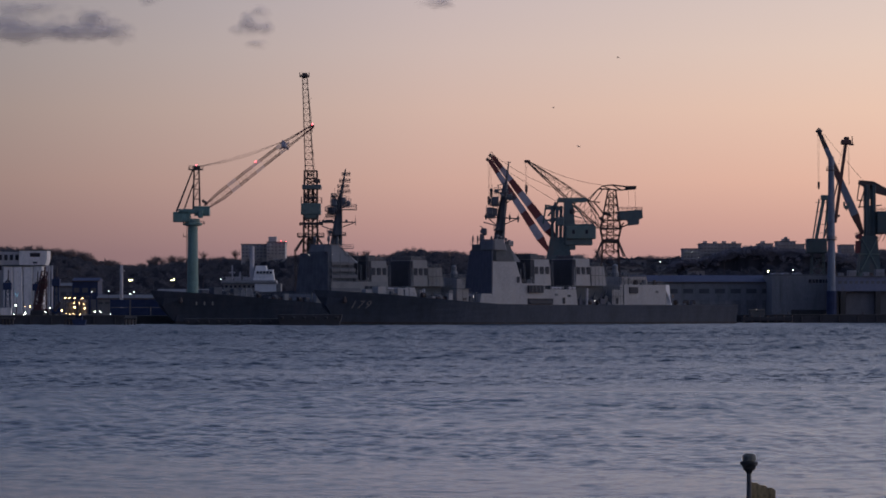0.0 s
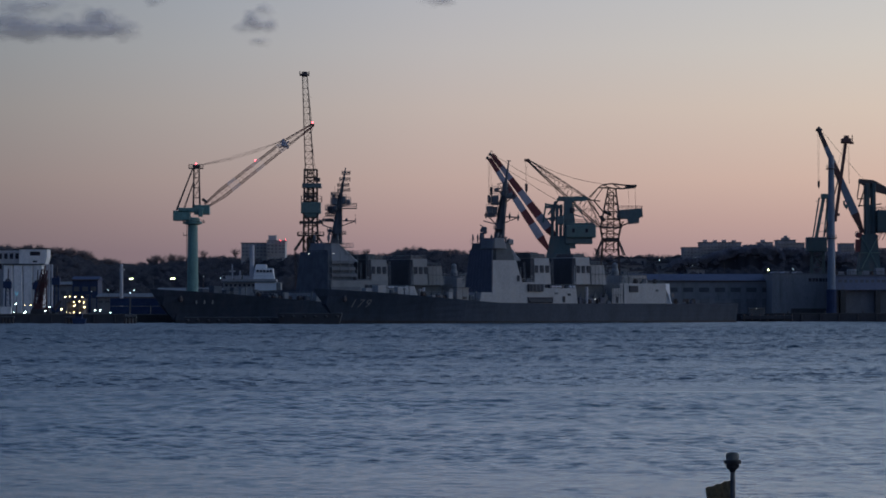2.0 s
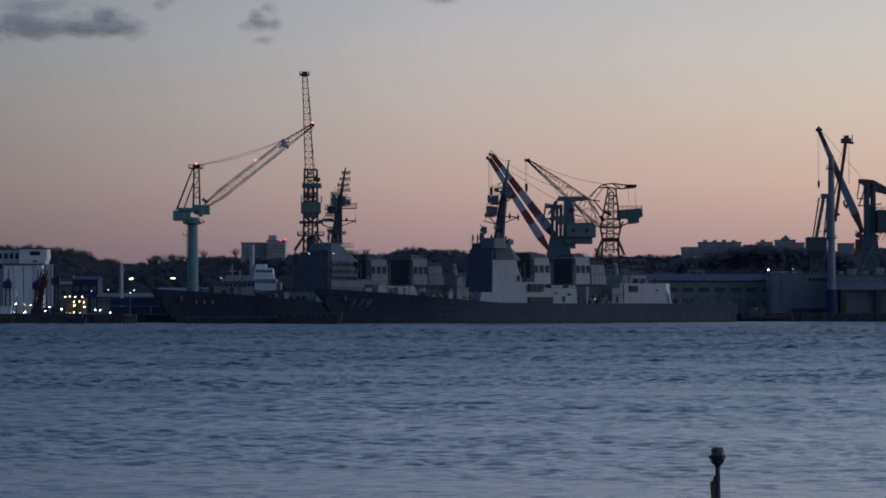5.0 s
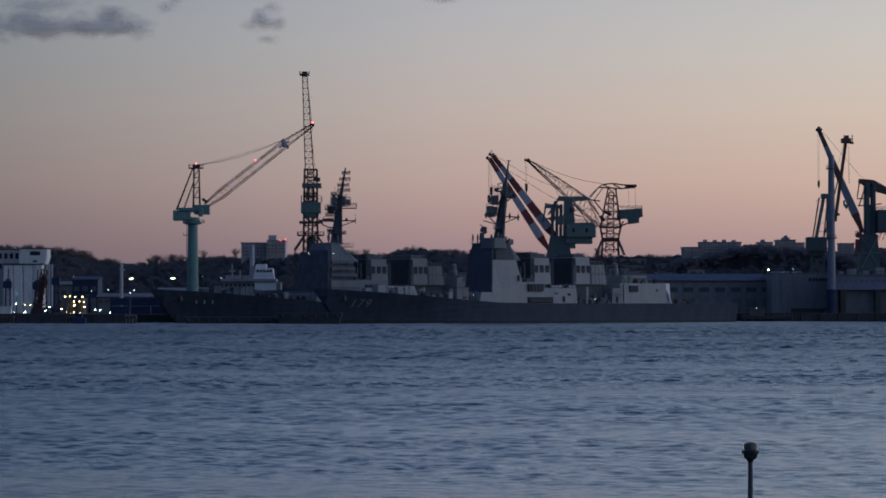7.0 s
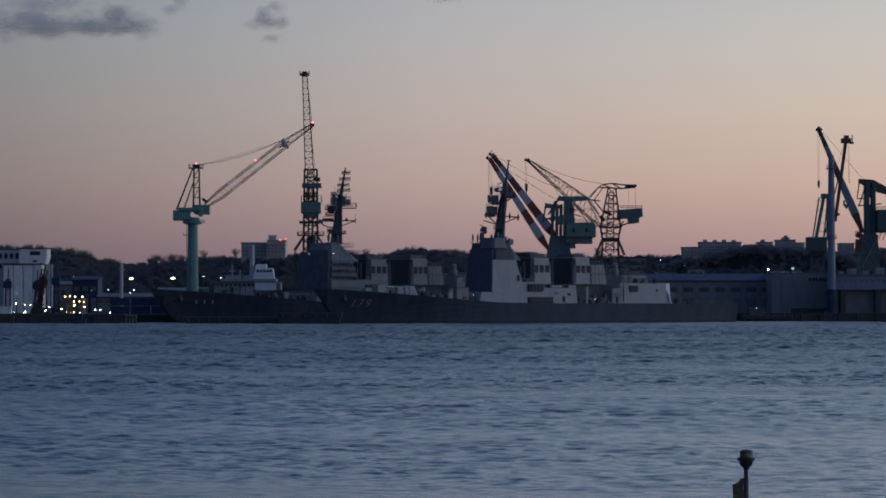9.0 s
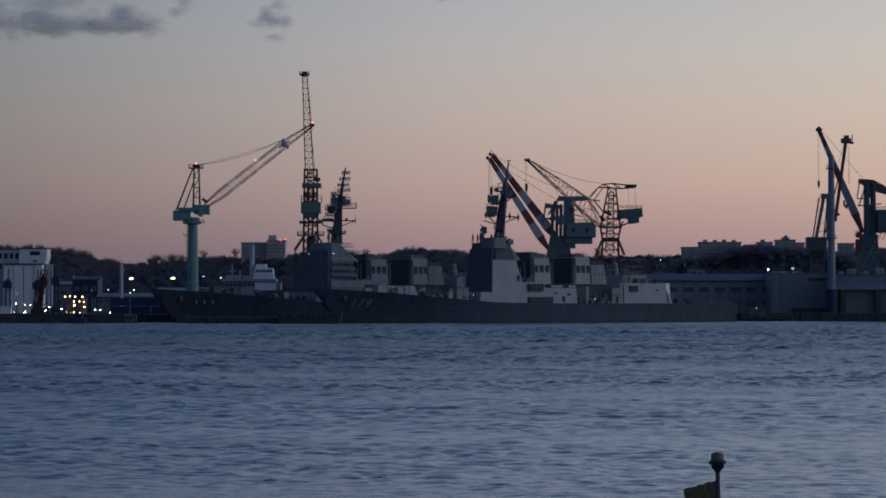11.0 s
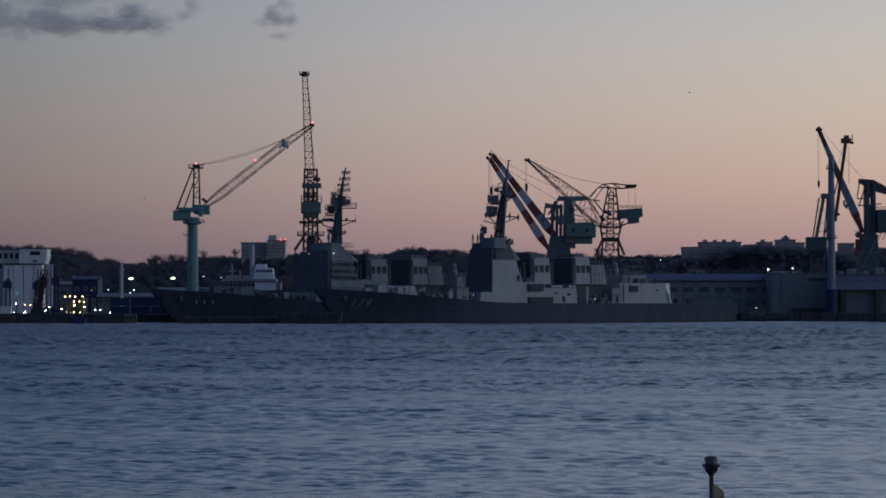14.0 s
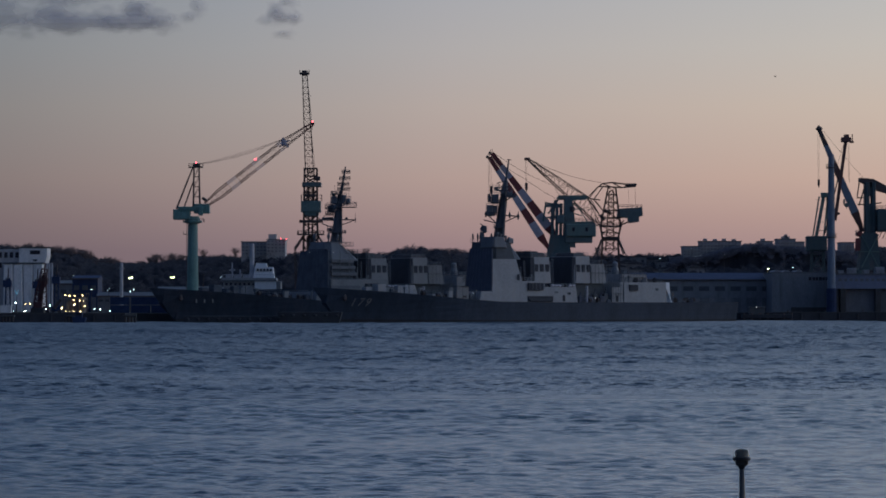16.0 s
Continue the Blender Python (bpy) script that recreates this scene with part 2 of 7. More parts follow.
def lattice(bm, a, b, w0, w1, bays, r, thin=None, side=None, mid=None, shift=0.0):
    """A four-chord lattice girder from a to b; w0, w1 widths at the ends, mid in between."""
    a, b = Vector(a), Vector(b)
    d = (b - a).normalized()
    u = Vector(side) if side else Vector((0, 1, 0))
    u = (u - d * u.dot(d)).normalized()
    v = d.cross(u)
    thin = thin or r * 0.55
    rings = []
    for i in range(bays + 1):
        f = i / bays
        if mid is None:
            w = w0 + (w1 - w0) * f
        else:
            w = w0 + (mid - w0) * f * 4 if f < 0.25 else (mid if f < 0.6 else mid + (w1 - mid) * (f - 0.6) / 0.4)
        c = a.lerp(b, f) + v * (w * shift)
        rings.append([c + (u * s + v * t) * w / 2 for s, t in ((-1, -1), (1, -1), (1, 1), (-1, 1))])
    for p, q in zip(rings, rings[1:]):
        for k in range(4):
            beam(bm, p[k], q[k], r)
            j = (k + 1) % 4
            beam(bm, p[k], p[j], thin)
            beam(bm, p[k] if k % 2 else p[j], q[j] if k % 2 else q[k], thin)
    for k in range(4):
        beam(bm, rings[-1][k], rings[-1][(k + 1) % 4], thin)
    return bm


def railing(bm, x0, x1, y0, y1, z, h=1.1):
    pts = [(x0, y0), (x1, y0), (x1, y1), (x0, y1)]
    for (ax, ay), (bx, by) in zip(pts, pts[1:] + pts[:1]):
        for k in (0.5, 1.0):
            beam(bm, (ax, ay, z + h * k), (bx, by, z + h * k), 0.05, 3)
        n = max(1, int(math.hypot(bx - ax, by - ay) / 1.5))
        for i in range(n):
            f = i / n
            beam(bm, (ax + (bx - ax) * f, ay + (by - ay) * f, z), (ax + (bx - ax) * f, ay + (by - ay) * f, z + h), 0.05, 3)
    return bm


def prism(bm, outline, y0, y1):
    """A plate of that outline (x, z), from y0 to y1."""
    f = [bm.verts.new((x, y0, z)) for x, z in outline]
    k = [bm.verts.new((x, y1, z)) for x, z in outline]
    bm.faces.new(f)
    bm.faces.new(k[::-1])
    for i in range(len(f)):
        j = (i + 1) % len(f)
        bm.faces.new((f[j], f[i], k[i], k[j]))
    bmesh.ops.recalc_face_normals(bm, faces=bm.faces)
    return bm


def turned(bm, profile, c, n=16):
    """A body of revolution about a vertical line through c; profile rows (radius, height)."""
    rows = []
    for r, z in profile:
        rows.append([bm.verts.new((c[0] + r * math.cos(math.tau * i / n), c[1] + r * math.sin(math.tau * i / n), c[2] + z)) for i in range(n)])
    for p, q in zip(rows, rows[1:]):
        for i in range(n):
            j = (i + 1) % n
            bm.faces.new((p[i], p[j], q[j], q[i]))
    bm.faces.new(rows[0][::-1])
    bm.faces.new(rows[-1])
    return bm


def ball(bm, c, r, n=8):
    return turned(bm, [(r * math.sin(a), -r * math.cos(a)) for a in (0.25, 0.8, 1.57, 2.35, 2.9)], c, n)


# ---- water, ground, quays ----
YARD_Z = 2.5


def wave_field():
    """Wind waves as a sum of many wave trains running mostly towards the shore in front: wave vectors, heights, phases."""
    rng = np.random.default_rng(5)
    counts, spans, steeps = (64, 30, 20), ((0.27, 1.5), (1.3, 4.0), (2.6, 7.5)), (0.042, 0.013, 0.006)
    length = np.concatenate([np.exp(rng.uniform(math.log(a), math.log(b), c)) for c, (a, b) in zip(counts, spans)])
    steep = np.concatenate([np.full(c, v) for c, v in zip(counts, steeps)])
    n = len(length)
    turn = rng.normal(0, 0.66, n) + radians(8)
    k = math.tau / length
    return k * np.sin(turn), k * np.cos(turn), steep / k, rng.uniform(0, math.tau, n), length


def water_sheet():
    """Harbour water: strips of real waves, finer towards the shore we stand on, and the calm rest a little below."""
    kx, ky, high, phase, length = wave_field()
    co, fa, ripple, base = [], [], [], 0
    for x1, y0, y1, cell in ((28, 77, 130.2, 0.11), (42, 130, 240.4, 0.185), (66, 240, 430.8, 0.38), (98, 430, 640.9, 0.6), (146, 640, 1130, 0.95)):
        xs, ys = np.arange(-x1, x1 + cell, cell), np.arange(y0, y1 + cell, cell)
        gx, gy = np.meshgrid(xs, ys)
        gust = 1.0 + 0.38 * np.sin(gx * 0.061 + 1.3 * np.sin(gy * 0.047)) * np.sin(gy * 0.083 + 0.9 * np.sin(gx * 0.039 + 1)) + 0.16 * np.sin(gx * 0.17 + gy * 0.31)
        gain = np.interp(gy, (80, 125, 180, 260, 400, 700, 1050), (0.33, 0.48, 0.72, 1.4, 2.9, 5.4, 6.4))
        ripple.append(np.interp(gy, (90, 180, 400, 700), (0.0, 0.22, 0.75, 1.0)).ravel())
        z = np.zeros_like(gx)
        for i in range(len(kx)):
            # a wave train dies away where it grows too fine for the mesh
            keep = np.clip((length[i] / (0.0037 * ys) - 0.85) / 0.4, 0.0, 1.0)
            last = int(np.searchsorted(-keep, 0.0))
            if last:
                a = kx[i] * gx[:last] + ky[i] * gy[:last] + phase[i]
                z[:last] += keep[:last, None] * high[i] * (np.sin(a) - 0.18 * np.cos(2 * a))
        co.append(np.stack([gx, gy, z * gust * gain - np.interp(gy, (300, 800), (0.0, 0.2))], -1).reshape(-1, 3))
        ny, nx = gx.shape
        q = (np.arange(ny - 1)[:, None] * nx + np.arange(nx - 1)[None, :]).reshape(-1) + base
        fa.append(np.stack([q, q + 1, q + nx + 1, q + nx], -1))
        base += nx * ny
    co.append(np.array([(-1600, -700, -0.5), (1600, -700, -0.5), (1600, 1400, -0.5), (-1600, 1400, -0.5)], float))
    fa.append(np.array([[base, base + 1, base + 2, base + 3]]))
    ripple.append(np.ones(4))
    co, fa, ripple = np.concatenate(co), np.concatenate(fa), np.concatenate(ripple)
    me = bpy.data.meshes.new("water")
    me.vertices.add(len(co))
    me.vertices.foreach_set("co", co.astype(np.float32).ravel())
    me.loops.add(fa.size)
    me.loops.foreach_set("vertex_index", fa.astype(np.int32).ravel())
    me.polygons.add(len(fa))
    me.polygons.foreach_set("loop_start", np.arange(0, fa.size, 4, dtype=np.int32))
    me.polygons.foreach_set("use_smooth", np.ones(len(fa), dtype=bool))
    me.materials.append(WATER)
    me.update(calc_edges=True)
    me.attributes.new("ripple", "FLOAT", "POINT").data.foreach_set("value", ripple.astype(np.float32))
    return tagged(new("water", me), "blue-grey wind-rippled harbour water reflecting the dusk sky", "water", kind="structure")


water = water_sheet()


def ground_sheet():
    """The yard's ground, behind a shoreline that steps round the basin with the ships."""
    shore = [(-3000, 957), (-96, 957), (-96, 993), (33, 1098), (113, 1084), (3000, 1084)]
    bm = bmesh.new()
    near = [bm.verts.new((x, y, YARD_Z)) for x, y in shore]
    far = [bm.verts.new((x, 4800, YARD_Z)) for x, y in shore]
    foot = [bm.verts.new((x, y, -6)) for x, y in shore]
    for i in range(len(shore) - 1):
        if shore[i][0] != shore[i + 1][0]:
            bm.faces.new((near[i], near[i + 1], far[i + 1], far[i]))
        bm.faces.new((foot[i], foot[i + 1], near[i + 1], near[i]))
    return whole("ground", bm, YARD, "dark asphalt and soil of the shipyard shore", "ground", kind="structure")


ground_sheet()


def quay(name, x0, x1, y, depth):
    q = thing(name, at((x0 + x1) / 2, y), "dark concrete quay edge with a pale coping and rubber fenders", "quay", kind="structure")
    part("quay_wall", B(x0, x1, y - 0.6, y + 0.6, -4, YARD_Z - 0.1), QUAY_WALL, q)
    part("coping", B(x0, x1, y - 0.75, y + depth, YARD_Z - 0.1, YARD_Z + 0.25, 0.05), CONCRETE, q)
    n = int((x1 - x0) / 6)
    for i in range(n):
        cx = x0 + (i + 0.5) * (x1 - x0) / n
        part("fender", beam(bmesh.new(), (cx, y - 0.95, 0.3), (cx, y - 0.95, 2.0), 0.3, 8), TYRE_BLACK, q)
        if i % 2 == 0:
            bm = turned(bmesh.new(), [(0.22, 0), (0.18, 0.35), (0.32, 0.5), (0.28, 0.6)], (cx + 2, y + 0.4, YARD_Z + 0.25), 8)
            part("bollard", bm, DARK_STEEL, q)
    return q


quay("quay_west", -160, -96, 957, 2.5)
quay("quay_east", 113, 190, 1084, 2.5)

# wooded ridge behind the yard: (x, height of its crest)
CREST = [(-620, 30), (-300, 35), (-262, 37), (-236, 36), (-213, 35), (-195, 33.5), (-180, 29), (-165, 27.8), (-147, 28.5), (-130, 29.5), (-110, 30),
         (-86, 33), (-68, 34.5), (-44, 31), (-29, 32), (-23, 34.5), (-12, 35.4), (-7, 34), (8, 34), (26, 31), (35, 32.5), (65, 29.5),
         (84, 31), (126, 31), (139, 34), (157, 35.5), (187, 36), (196, 33.5), (238, 36), (330, 33), (620, 28)]


def crest_height(x):
    for (xa, za), (xb, zb) in zip(CREST, CREST[1:]):
        if xa <= x <= xb:
            f = (x - xa) / (xb - xa)
            f = f * f * (3 - 2 * f)
            return za + (zb - za) * f
    return 28.0


def hill_height(x, y):
    f = max(0.0, min(1.0, (y - 1380) / 320)) if y < 1700 else max(0.0, min(1.0, (2300 - y) / 600))
    f = f * f * (3 - 2 * f)
    return YARD_Z - 0.5 + (crest_height(x) - 2.2 - YARD_Z) * f + noise.noise((x * 0.02, y * 0.02, 3)) * 2.5 * f


GROVE = [(112, 22), (116, 28), (121, 30.5), (131, 30.5), (135, 31.5), (139, 33), (148, 36), (160, 37.4), (170, 36), (178, 35.4), (190, 35), (205, 33), (212, 28)]  # (x, height of its tops)


def grove_top(x):
    for (xa, za), (xb, zb) in zip(GROVE, GROVE[1:]):
        if xa <= x <= xb:
            return za + (zb - za) * (x - xa) / (xb - xa)
    return 0.0


def canopy(x, y):
    """Closed tree crowns over the ridge; open ground among the houses on the eastern slope."""
    base = hill_height(x, y)
    if y < 1400 or y > 1760 or abs(x) > 340:
        return base
    open_ground = max(0.0, 1 - max(abs(x - 107) - 24, 0) / 8) * (1.0 if y < 1645 else 0.0)
    near = noise.voronoi((x * 0.17 + 0.3 * noise.noise((x * 0.1, y * 0.1, 5)), y * 0.085, 4))[0][0]
    crowns = 2.6 - 4.2 * min(near, 0.75) ** 2 * 2 + 1.2 * noise.noise((x * 0.05, y * 0.03, 8)) + 0.9 * noise.noise((x * 0.5, y * 0.3, 2))
    z = base + crowns * (1 - open_ground)
    if 1598 <= y <= 1640:
        z = max(z, grove_top(x) - 4.2 + crowns * 0.8)
    return z


def hill():
    bm = bmesh.new()
    xs = [-620 + 28 * i for i in range(10)] + [-340 + 1.4 * i for i in range(486)] + [340 + 28 * i for i in range(1, 11)]
    ys = [1380] + [1400 + 4 * i for i in range(91)] + [1765, 1820, 1950, 2120, 2300]
    g = [[bm.verts.new((x, y, canopy(x, y))) for x in xs] for y in ys]
    for i in range(len(ys) - 1):
        for j in range(len(xs) - 1):
            bm.faces.new((g[i][j], g[i][j + 1], g[i + 1][j + 1], g[i + 1][j])).smooth = True
    return whole("hill", bm, SOIL, "dark wooded ridge behind the shipyard", "hill", kind="structure")


hill()


def leaf_clump(verts, faces, c, rx, rz, count, size, rnd):
    """Small leaf quads strewn through an uneven crown."""
    lobes = [(rnd.uniform(-0.55, 0.55) * rx, rnd.uniform(-0.5, 0.5) * rx, rnd.uniform(-0.45, 0.5) * rz, rnd.uniform(0.35, 0.65)) for _ in range(6)]
    for _ in range(count):
        ox, oy, oz, s = rnd.choice(lobes)
        a, b, k = rnd.uniform(0, math.tau), rnd.uniform(-1, 1), rnd.uniform(0.55, 1.0)
        q = math.sqrt(1 - b * b)
        p = Vector((c[0] + ox + rx * s * k * q * math.cos(a), c[1] + oy + rx * s * k * q * math.sin(a), c[2] + oz + rz * s * k * b))
        u = Vector((rnd.gauss(0, 1), rnd.gauss(0, 1), rnd.gauss(0, 1))).normalized() * size * rnd.uniform(0.6, 1.4)
        v = u.orthogonal().normalized() * size * rnd.uniform(0.4, 1.0)
        i = len(verts)
        verts += [p - u, p - v, p + u, p + v]
        faces.append((i, i + 1, i + 2, i + 3))


def stuff(name, verts, faces, material, label, category):
    me = bpy.data.meshes.new(name)
    me.from_pydata([tuple(v) for v in verts], [], faces)
    me.materials.append(material)
    return tagged(new(name, me), label, category, kind="stuff")


def woods():
    rnd = random.Random(4)
    verts, faces = [], []
    for i in range(4200):
        x = rnd.uniform(-330, 330)
        y = rnd.choice((rnd.uniform(1660, 1715), rnd.uniform(1600, 1700), rnd.uniform(1470, 1660)))
        r = rnd.uniform(1.5, 3.0)
        z = hill_height(x, y) + rnd.uniform(1.2, 2.4)
        if y > 1640 and -224 < x < -174:
            z -= 1.8
        leaf_clump(verts, faces, (x, y, z), r, r * rnd.uniform(0.7, 1.0), 84, 0.24, rnd)
    stuff("woods", verts, faces, LEAVES, "dark evergreen woods covering the ridge", "woods")
    # tall dense grove in front of the eastern apartment blocks
    verts, faces = [], []
    for i in range(1200):
        x, y = rnd.uniform(113, 209), rnd.uniform(1596, 1638)
        r = rnd.uniform(1.6, 2.8)
        z1, z0 = grove_top(x), hill_height(x, y)
        leaf_clump(verts, faces, (x, y, z0 + (z1 - z0 - r * 0.7) * rnd.random() ** 0.4), r, r * 0.8, 110, 0.3, rnd)
    stuff("grove", verts, faces, GROVE_PALE, "tall grey-brown grove below the apartment blocks, paled for distance haze", "grove")


woods()


def bare_tree(height, seed):
    """A leafless tree at the origin: trunk, limbs, and a crown of fine twigs."""
    rnd = random.Random(seed)
    t = thing("bare_tree", at(0, 0), "leafless winter tree on the ridge line, dark against the sky", "tree", "bare trees on the ridge")
    bm = beam(bmesh.new(), (0, 0, -1.5), (0, 0, height * 0.45), height * 0.028, 6, height * 0.018)
    part("trunk", bm, BARK, t, local=True)
    limbs, twigs = bmesh.new(), bmesh.new()
    for i in range(11):
        z0 = height * rnd.uniform(0.25, 0.45)
        a = math.tau * i / 11 + rnd.uniform(-0.3, 0.3)
        reach = height * rnd.uniform(0.12, 0.34)
        tip = Vector((math.cos(a) * reach, math.sin(a) * reach, height * rnd.uniform(0.6, 0.92)))
        base = Vector((0, 0, z0))
        beam(limbs, base, tip, height * 0.012, 4, height * 0.005)
        for k in range(22):
            p = base.lerp(tip, rnd.uniform(0.35, 1.0))
            q = p + Vector((rnd.gauss(0, 1), rnd.gauss(0, 1), rnd.uniform(0.1, 1.6))) * height * 0.06
            beam(twigs, p, q, height * 0.0035, 3, height * 0.002)
            for _ in range(3):
                beam(twigs, q, q + Vector((rnd.gauss(0, 1), rnd.gauss(0, 1), rnd.uniform(0, 1.4))) * height * 0.035, height * 0.0022, 3, height * 0.0012)
    part("limbs", limbs, BARK, t, local=True)
    part("crown", twigs, TWIGS, t, local=True)
    return t


def bare_trees():
    rnd = random.Random(8)
    kinds = [bare_tree(8.0, 1), bare_tree(7.0, 2), bare_tree(9.0, 3)]
    spots = [rnd.uniform(-226, -174) for _ in range(70)] + [rnd.uniform(-160, -138) for _ in range(14)] + [rnd.uniform(-62, -36) for _ in range(12)]
    spots += [rnd.uniform(24, 54) for _ in range(10)] + [rnd.uniform(72, 84) for _ in range(5)] + [rnd.uniform(-128, -105) for _ in range(4)]
    for i, x in enumerate(spots):
        y = rnd.uniform(1665, 1700)
        m = at(x, y, hill_height(x, y) + (rnd.uniform(-4.2, -1.8) if x < -170 else rnd.uniform(-2.5, 0.5)), rnd.uniform(0, 360))
        if i < 3:
            kinds[i].matrix_basis = m
        else:
            copy_thing(kinds[i % 3], m)


bare_trees()


# ---- ships: own axes x from the bow aft, y to starboard, z up from the waterline ----
def frustum(x0, x1, w0, w1, z0, z1, fore=0.0, aft=0.0, chamfer=0.0):
    """A deckhouse: w0, w1 half widths at foot and top; fore, aft: how far the ends lean in."""
    def ring(a, b, w, z):
        c = min(chamfer, w * 0.6)
        if c:
            pts = [(a, -w + c), (a + c, -w), (b - c, -w), (b, -w + c), (b, w - c), (b - c, w), (a + c, w), (a, w - c)]
        else:
            pts = [(a, -w), (b, -w), (b, w), (a, w)]
        return [bm.verts.new((x, y, z)) for x, y in pts]
    bm = bmesh.new()
    lo, hi = ring(x0, x1, w0, z0), ring(x0 + fore, x1 - aft, w1, z1)
    n = len(lo)
    for i in range(n):
        j = (i + 1) % n
        bm.faces.new((lo[i], lo[j], hi[j], hi[i]))
    bm.faces.new(lo[::-1])
    bm.faces.new(hi)
    return bm


HULL_ROWS = [  # distance from the bow, half beam at deck, half beam at the waterline, deck height
    (0, 0.15, 0, 10.4), (4, 2.6, 0, 10.2), (9, 4.6, 0.5, 9.9), (16, 6.4, 2.0, 9.5), (26, 8.2, 4.4, 8.8), (38, 9.6, 6.9, 7.9),
    (50, 10.3, 8.8, 7.0), (62, 10.5, 9.7, 6.2), (80, 10.5, 10.0, 5.95), (110, 10.4, 10.0, 5.95), (135, 10.0, 9.4, 5.95), (152, 9.2, 8.4, 5.95), (163, 8.5, 7.5, 6.0)]


def hull_half(x, z):
    """Half beam of the hull at that distance and height."""
    for a, b in zip(HULL_ROWS, HULL_ROWS[1:]):
        if a[0] <= x <= b[0]:
            f = (x - a[0]) / (b[0] - a[0])
            d, w, h = (a[i] + (b[i] - a[i]) * f for i in (1, 2, 3))
            return w + (d - w) * max(0.0, min(1.0, z / h)) ** 1.3
    return 8.0


def hull_meshes(ship, paint):
    side, boot = bmesh.new(), bmesh.new()
    def skin(bm, levels):
        for s in (-1, 1):
            rows = []
            for x, d, w, h in HULL_ROWS:
                row = []
                for f in levels:
                    z = f * h if f >= 0 else f * 3
                    k = w + (d - w) * max(0.0, f) ** 1.3
                    rake = 9.5 * (1 - max(0.0, f)) ** 1.2 if x < 9 else max(0.0, 6 - (x - 9) * 0.3) * (1 - max(0.0, f))
                    row.append(bm.verts.new((max(x, rake) if x < 16 else x, s * k, z)))
                rows.append(row)
            for p, q in zip(rows, rows[1:]):
                for i in range(len(levels) - 1):
                    try:
                        bm.faces.new((p[i], q[i], q[i + 1], p[i + 1]) if s < 0 else (p[i], p[i + 1], q[i + 1], q[i]))
                    except ValueError:
                        pass
            last = rows[-1]
            mid = [bm.verts.new((163.3, 0, v.co.z)) for v in last]
            for i in range(len(levels) - 1):
                bm.faces.new((last[i], mid[i], mid[i + 1], last[i + 1]) if s < 0 else (last[i], last[i + 1], mid[i + 1], mid[i]))
    skin(side, (0.08, 0.3, 0.55, 0.8, 1.0))
    skin(boot, (-1.0, 0.0, 0.08))
    part("hull", side, paint, ship, local=True)
    part("boot_topping", boot, BOOT_BLACK, ship, "black band along the waterline", local=True)
    deck = bmesh.new()
    ls = [deck.verts.new((x, -d, h - 0.02)) for x, d, w, h in HULL_ROWS]
    rs = [deck.verts.new((x, d, h - 0.02)) for x, d, w, h in HULL_ROWS]
    for i in range(len(ls) - 1):
        deck.faces.new((ls[i], ls[i + 1], rs[i + 1], rs[i]))
    part("deck", deck, DECK_GREY, ship, local=True)


def ship_rails(ship, x0, x1, w, z, step=2.4):
    n = int((x1 - x0) / step)
    for s in (-1, 1):
        bm = bmesh.new()
        for i in range(n + 1):
            x = x0 + (x1 - x0) * i / n
            beam(bm, (x, s * w, z), (x, s * w, z + 1.1), 0.035, 3)
        for h in (0.55, 1.1):
            beam(bm, (x0, s * w, z + h), (x1, s * w, z + h), 0.03, 3)
        part("guard_rail", bm, ANTENNA, ship, local=True)


def louvres(ship, stack, x0, x1, w, z0, z1, count=3):
    """Dark louvred openings on both sides of a funnel casing."""
    step = (x1 - x0) / count
    for i in range(count):
        a = x0 + step * (i + 0.2)
        part("louvre", B(a, a + step * 0.6, -w - 0.05, -w + 0.25, z0, z1), LOUVRE, stack, local=True)
        part("louvre", B(a, a + step * 0.6, w - 0.25, w + 0.05, z0, z1), LOUVRE, stack, local=True)


def dish(bm, c, r, aim):
    """A round reflector with some depth."""
    c, aim = Vector(c), Vector(aim).normalized()
    beam(bm, c, c + aim * r * 0.35, r * 0.45, 10, r)
    return bm


def squeezed(bm, m):
    bm.transform(m)
    return bm


def lacy_box(bm, x0, x1, y0, y1, z0, z1, r=0.07, rods=2):
    """An open frame with cross rods, as of an array antenna."""
    for x in (x0, x1):
        for y in (y0, y1):
            beam(bm, (x, y, z0), (x, y, z1), r, 4)
    for z in [z0 + (z1 - z0) * k / rods for k in range(rods + 1)]:
        for a, b in (((x0, y0), (x1, y0)), ((x1, y0), (x1, y1)), ((x1, y1), (x0, y1)), ((x0, y1), (x0, y0))):
            beam(bm, (*a, z), (*b, z), r * 0.8, 4)
    beam(bm, (x0, y0, z0), (x1, y1, z1), r * 0.8, 4)
    return bm


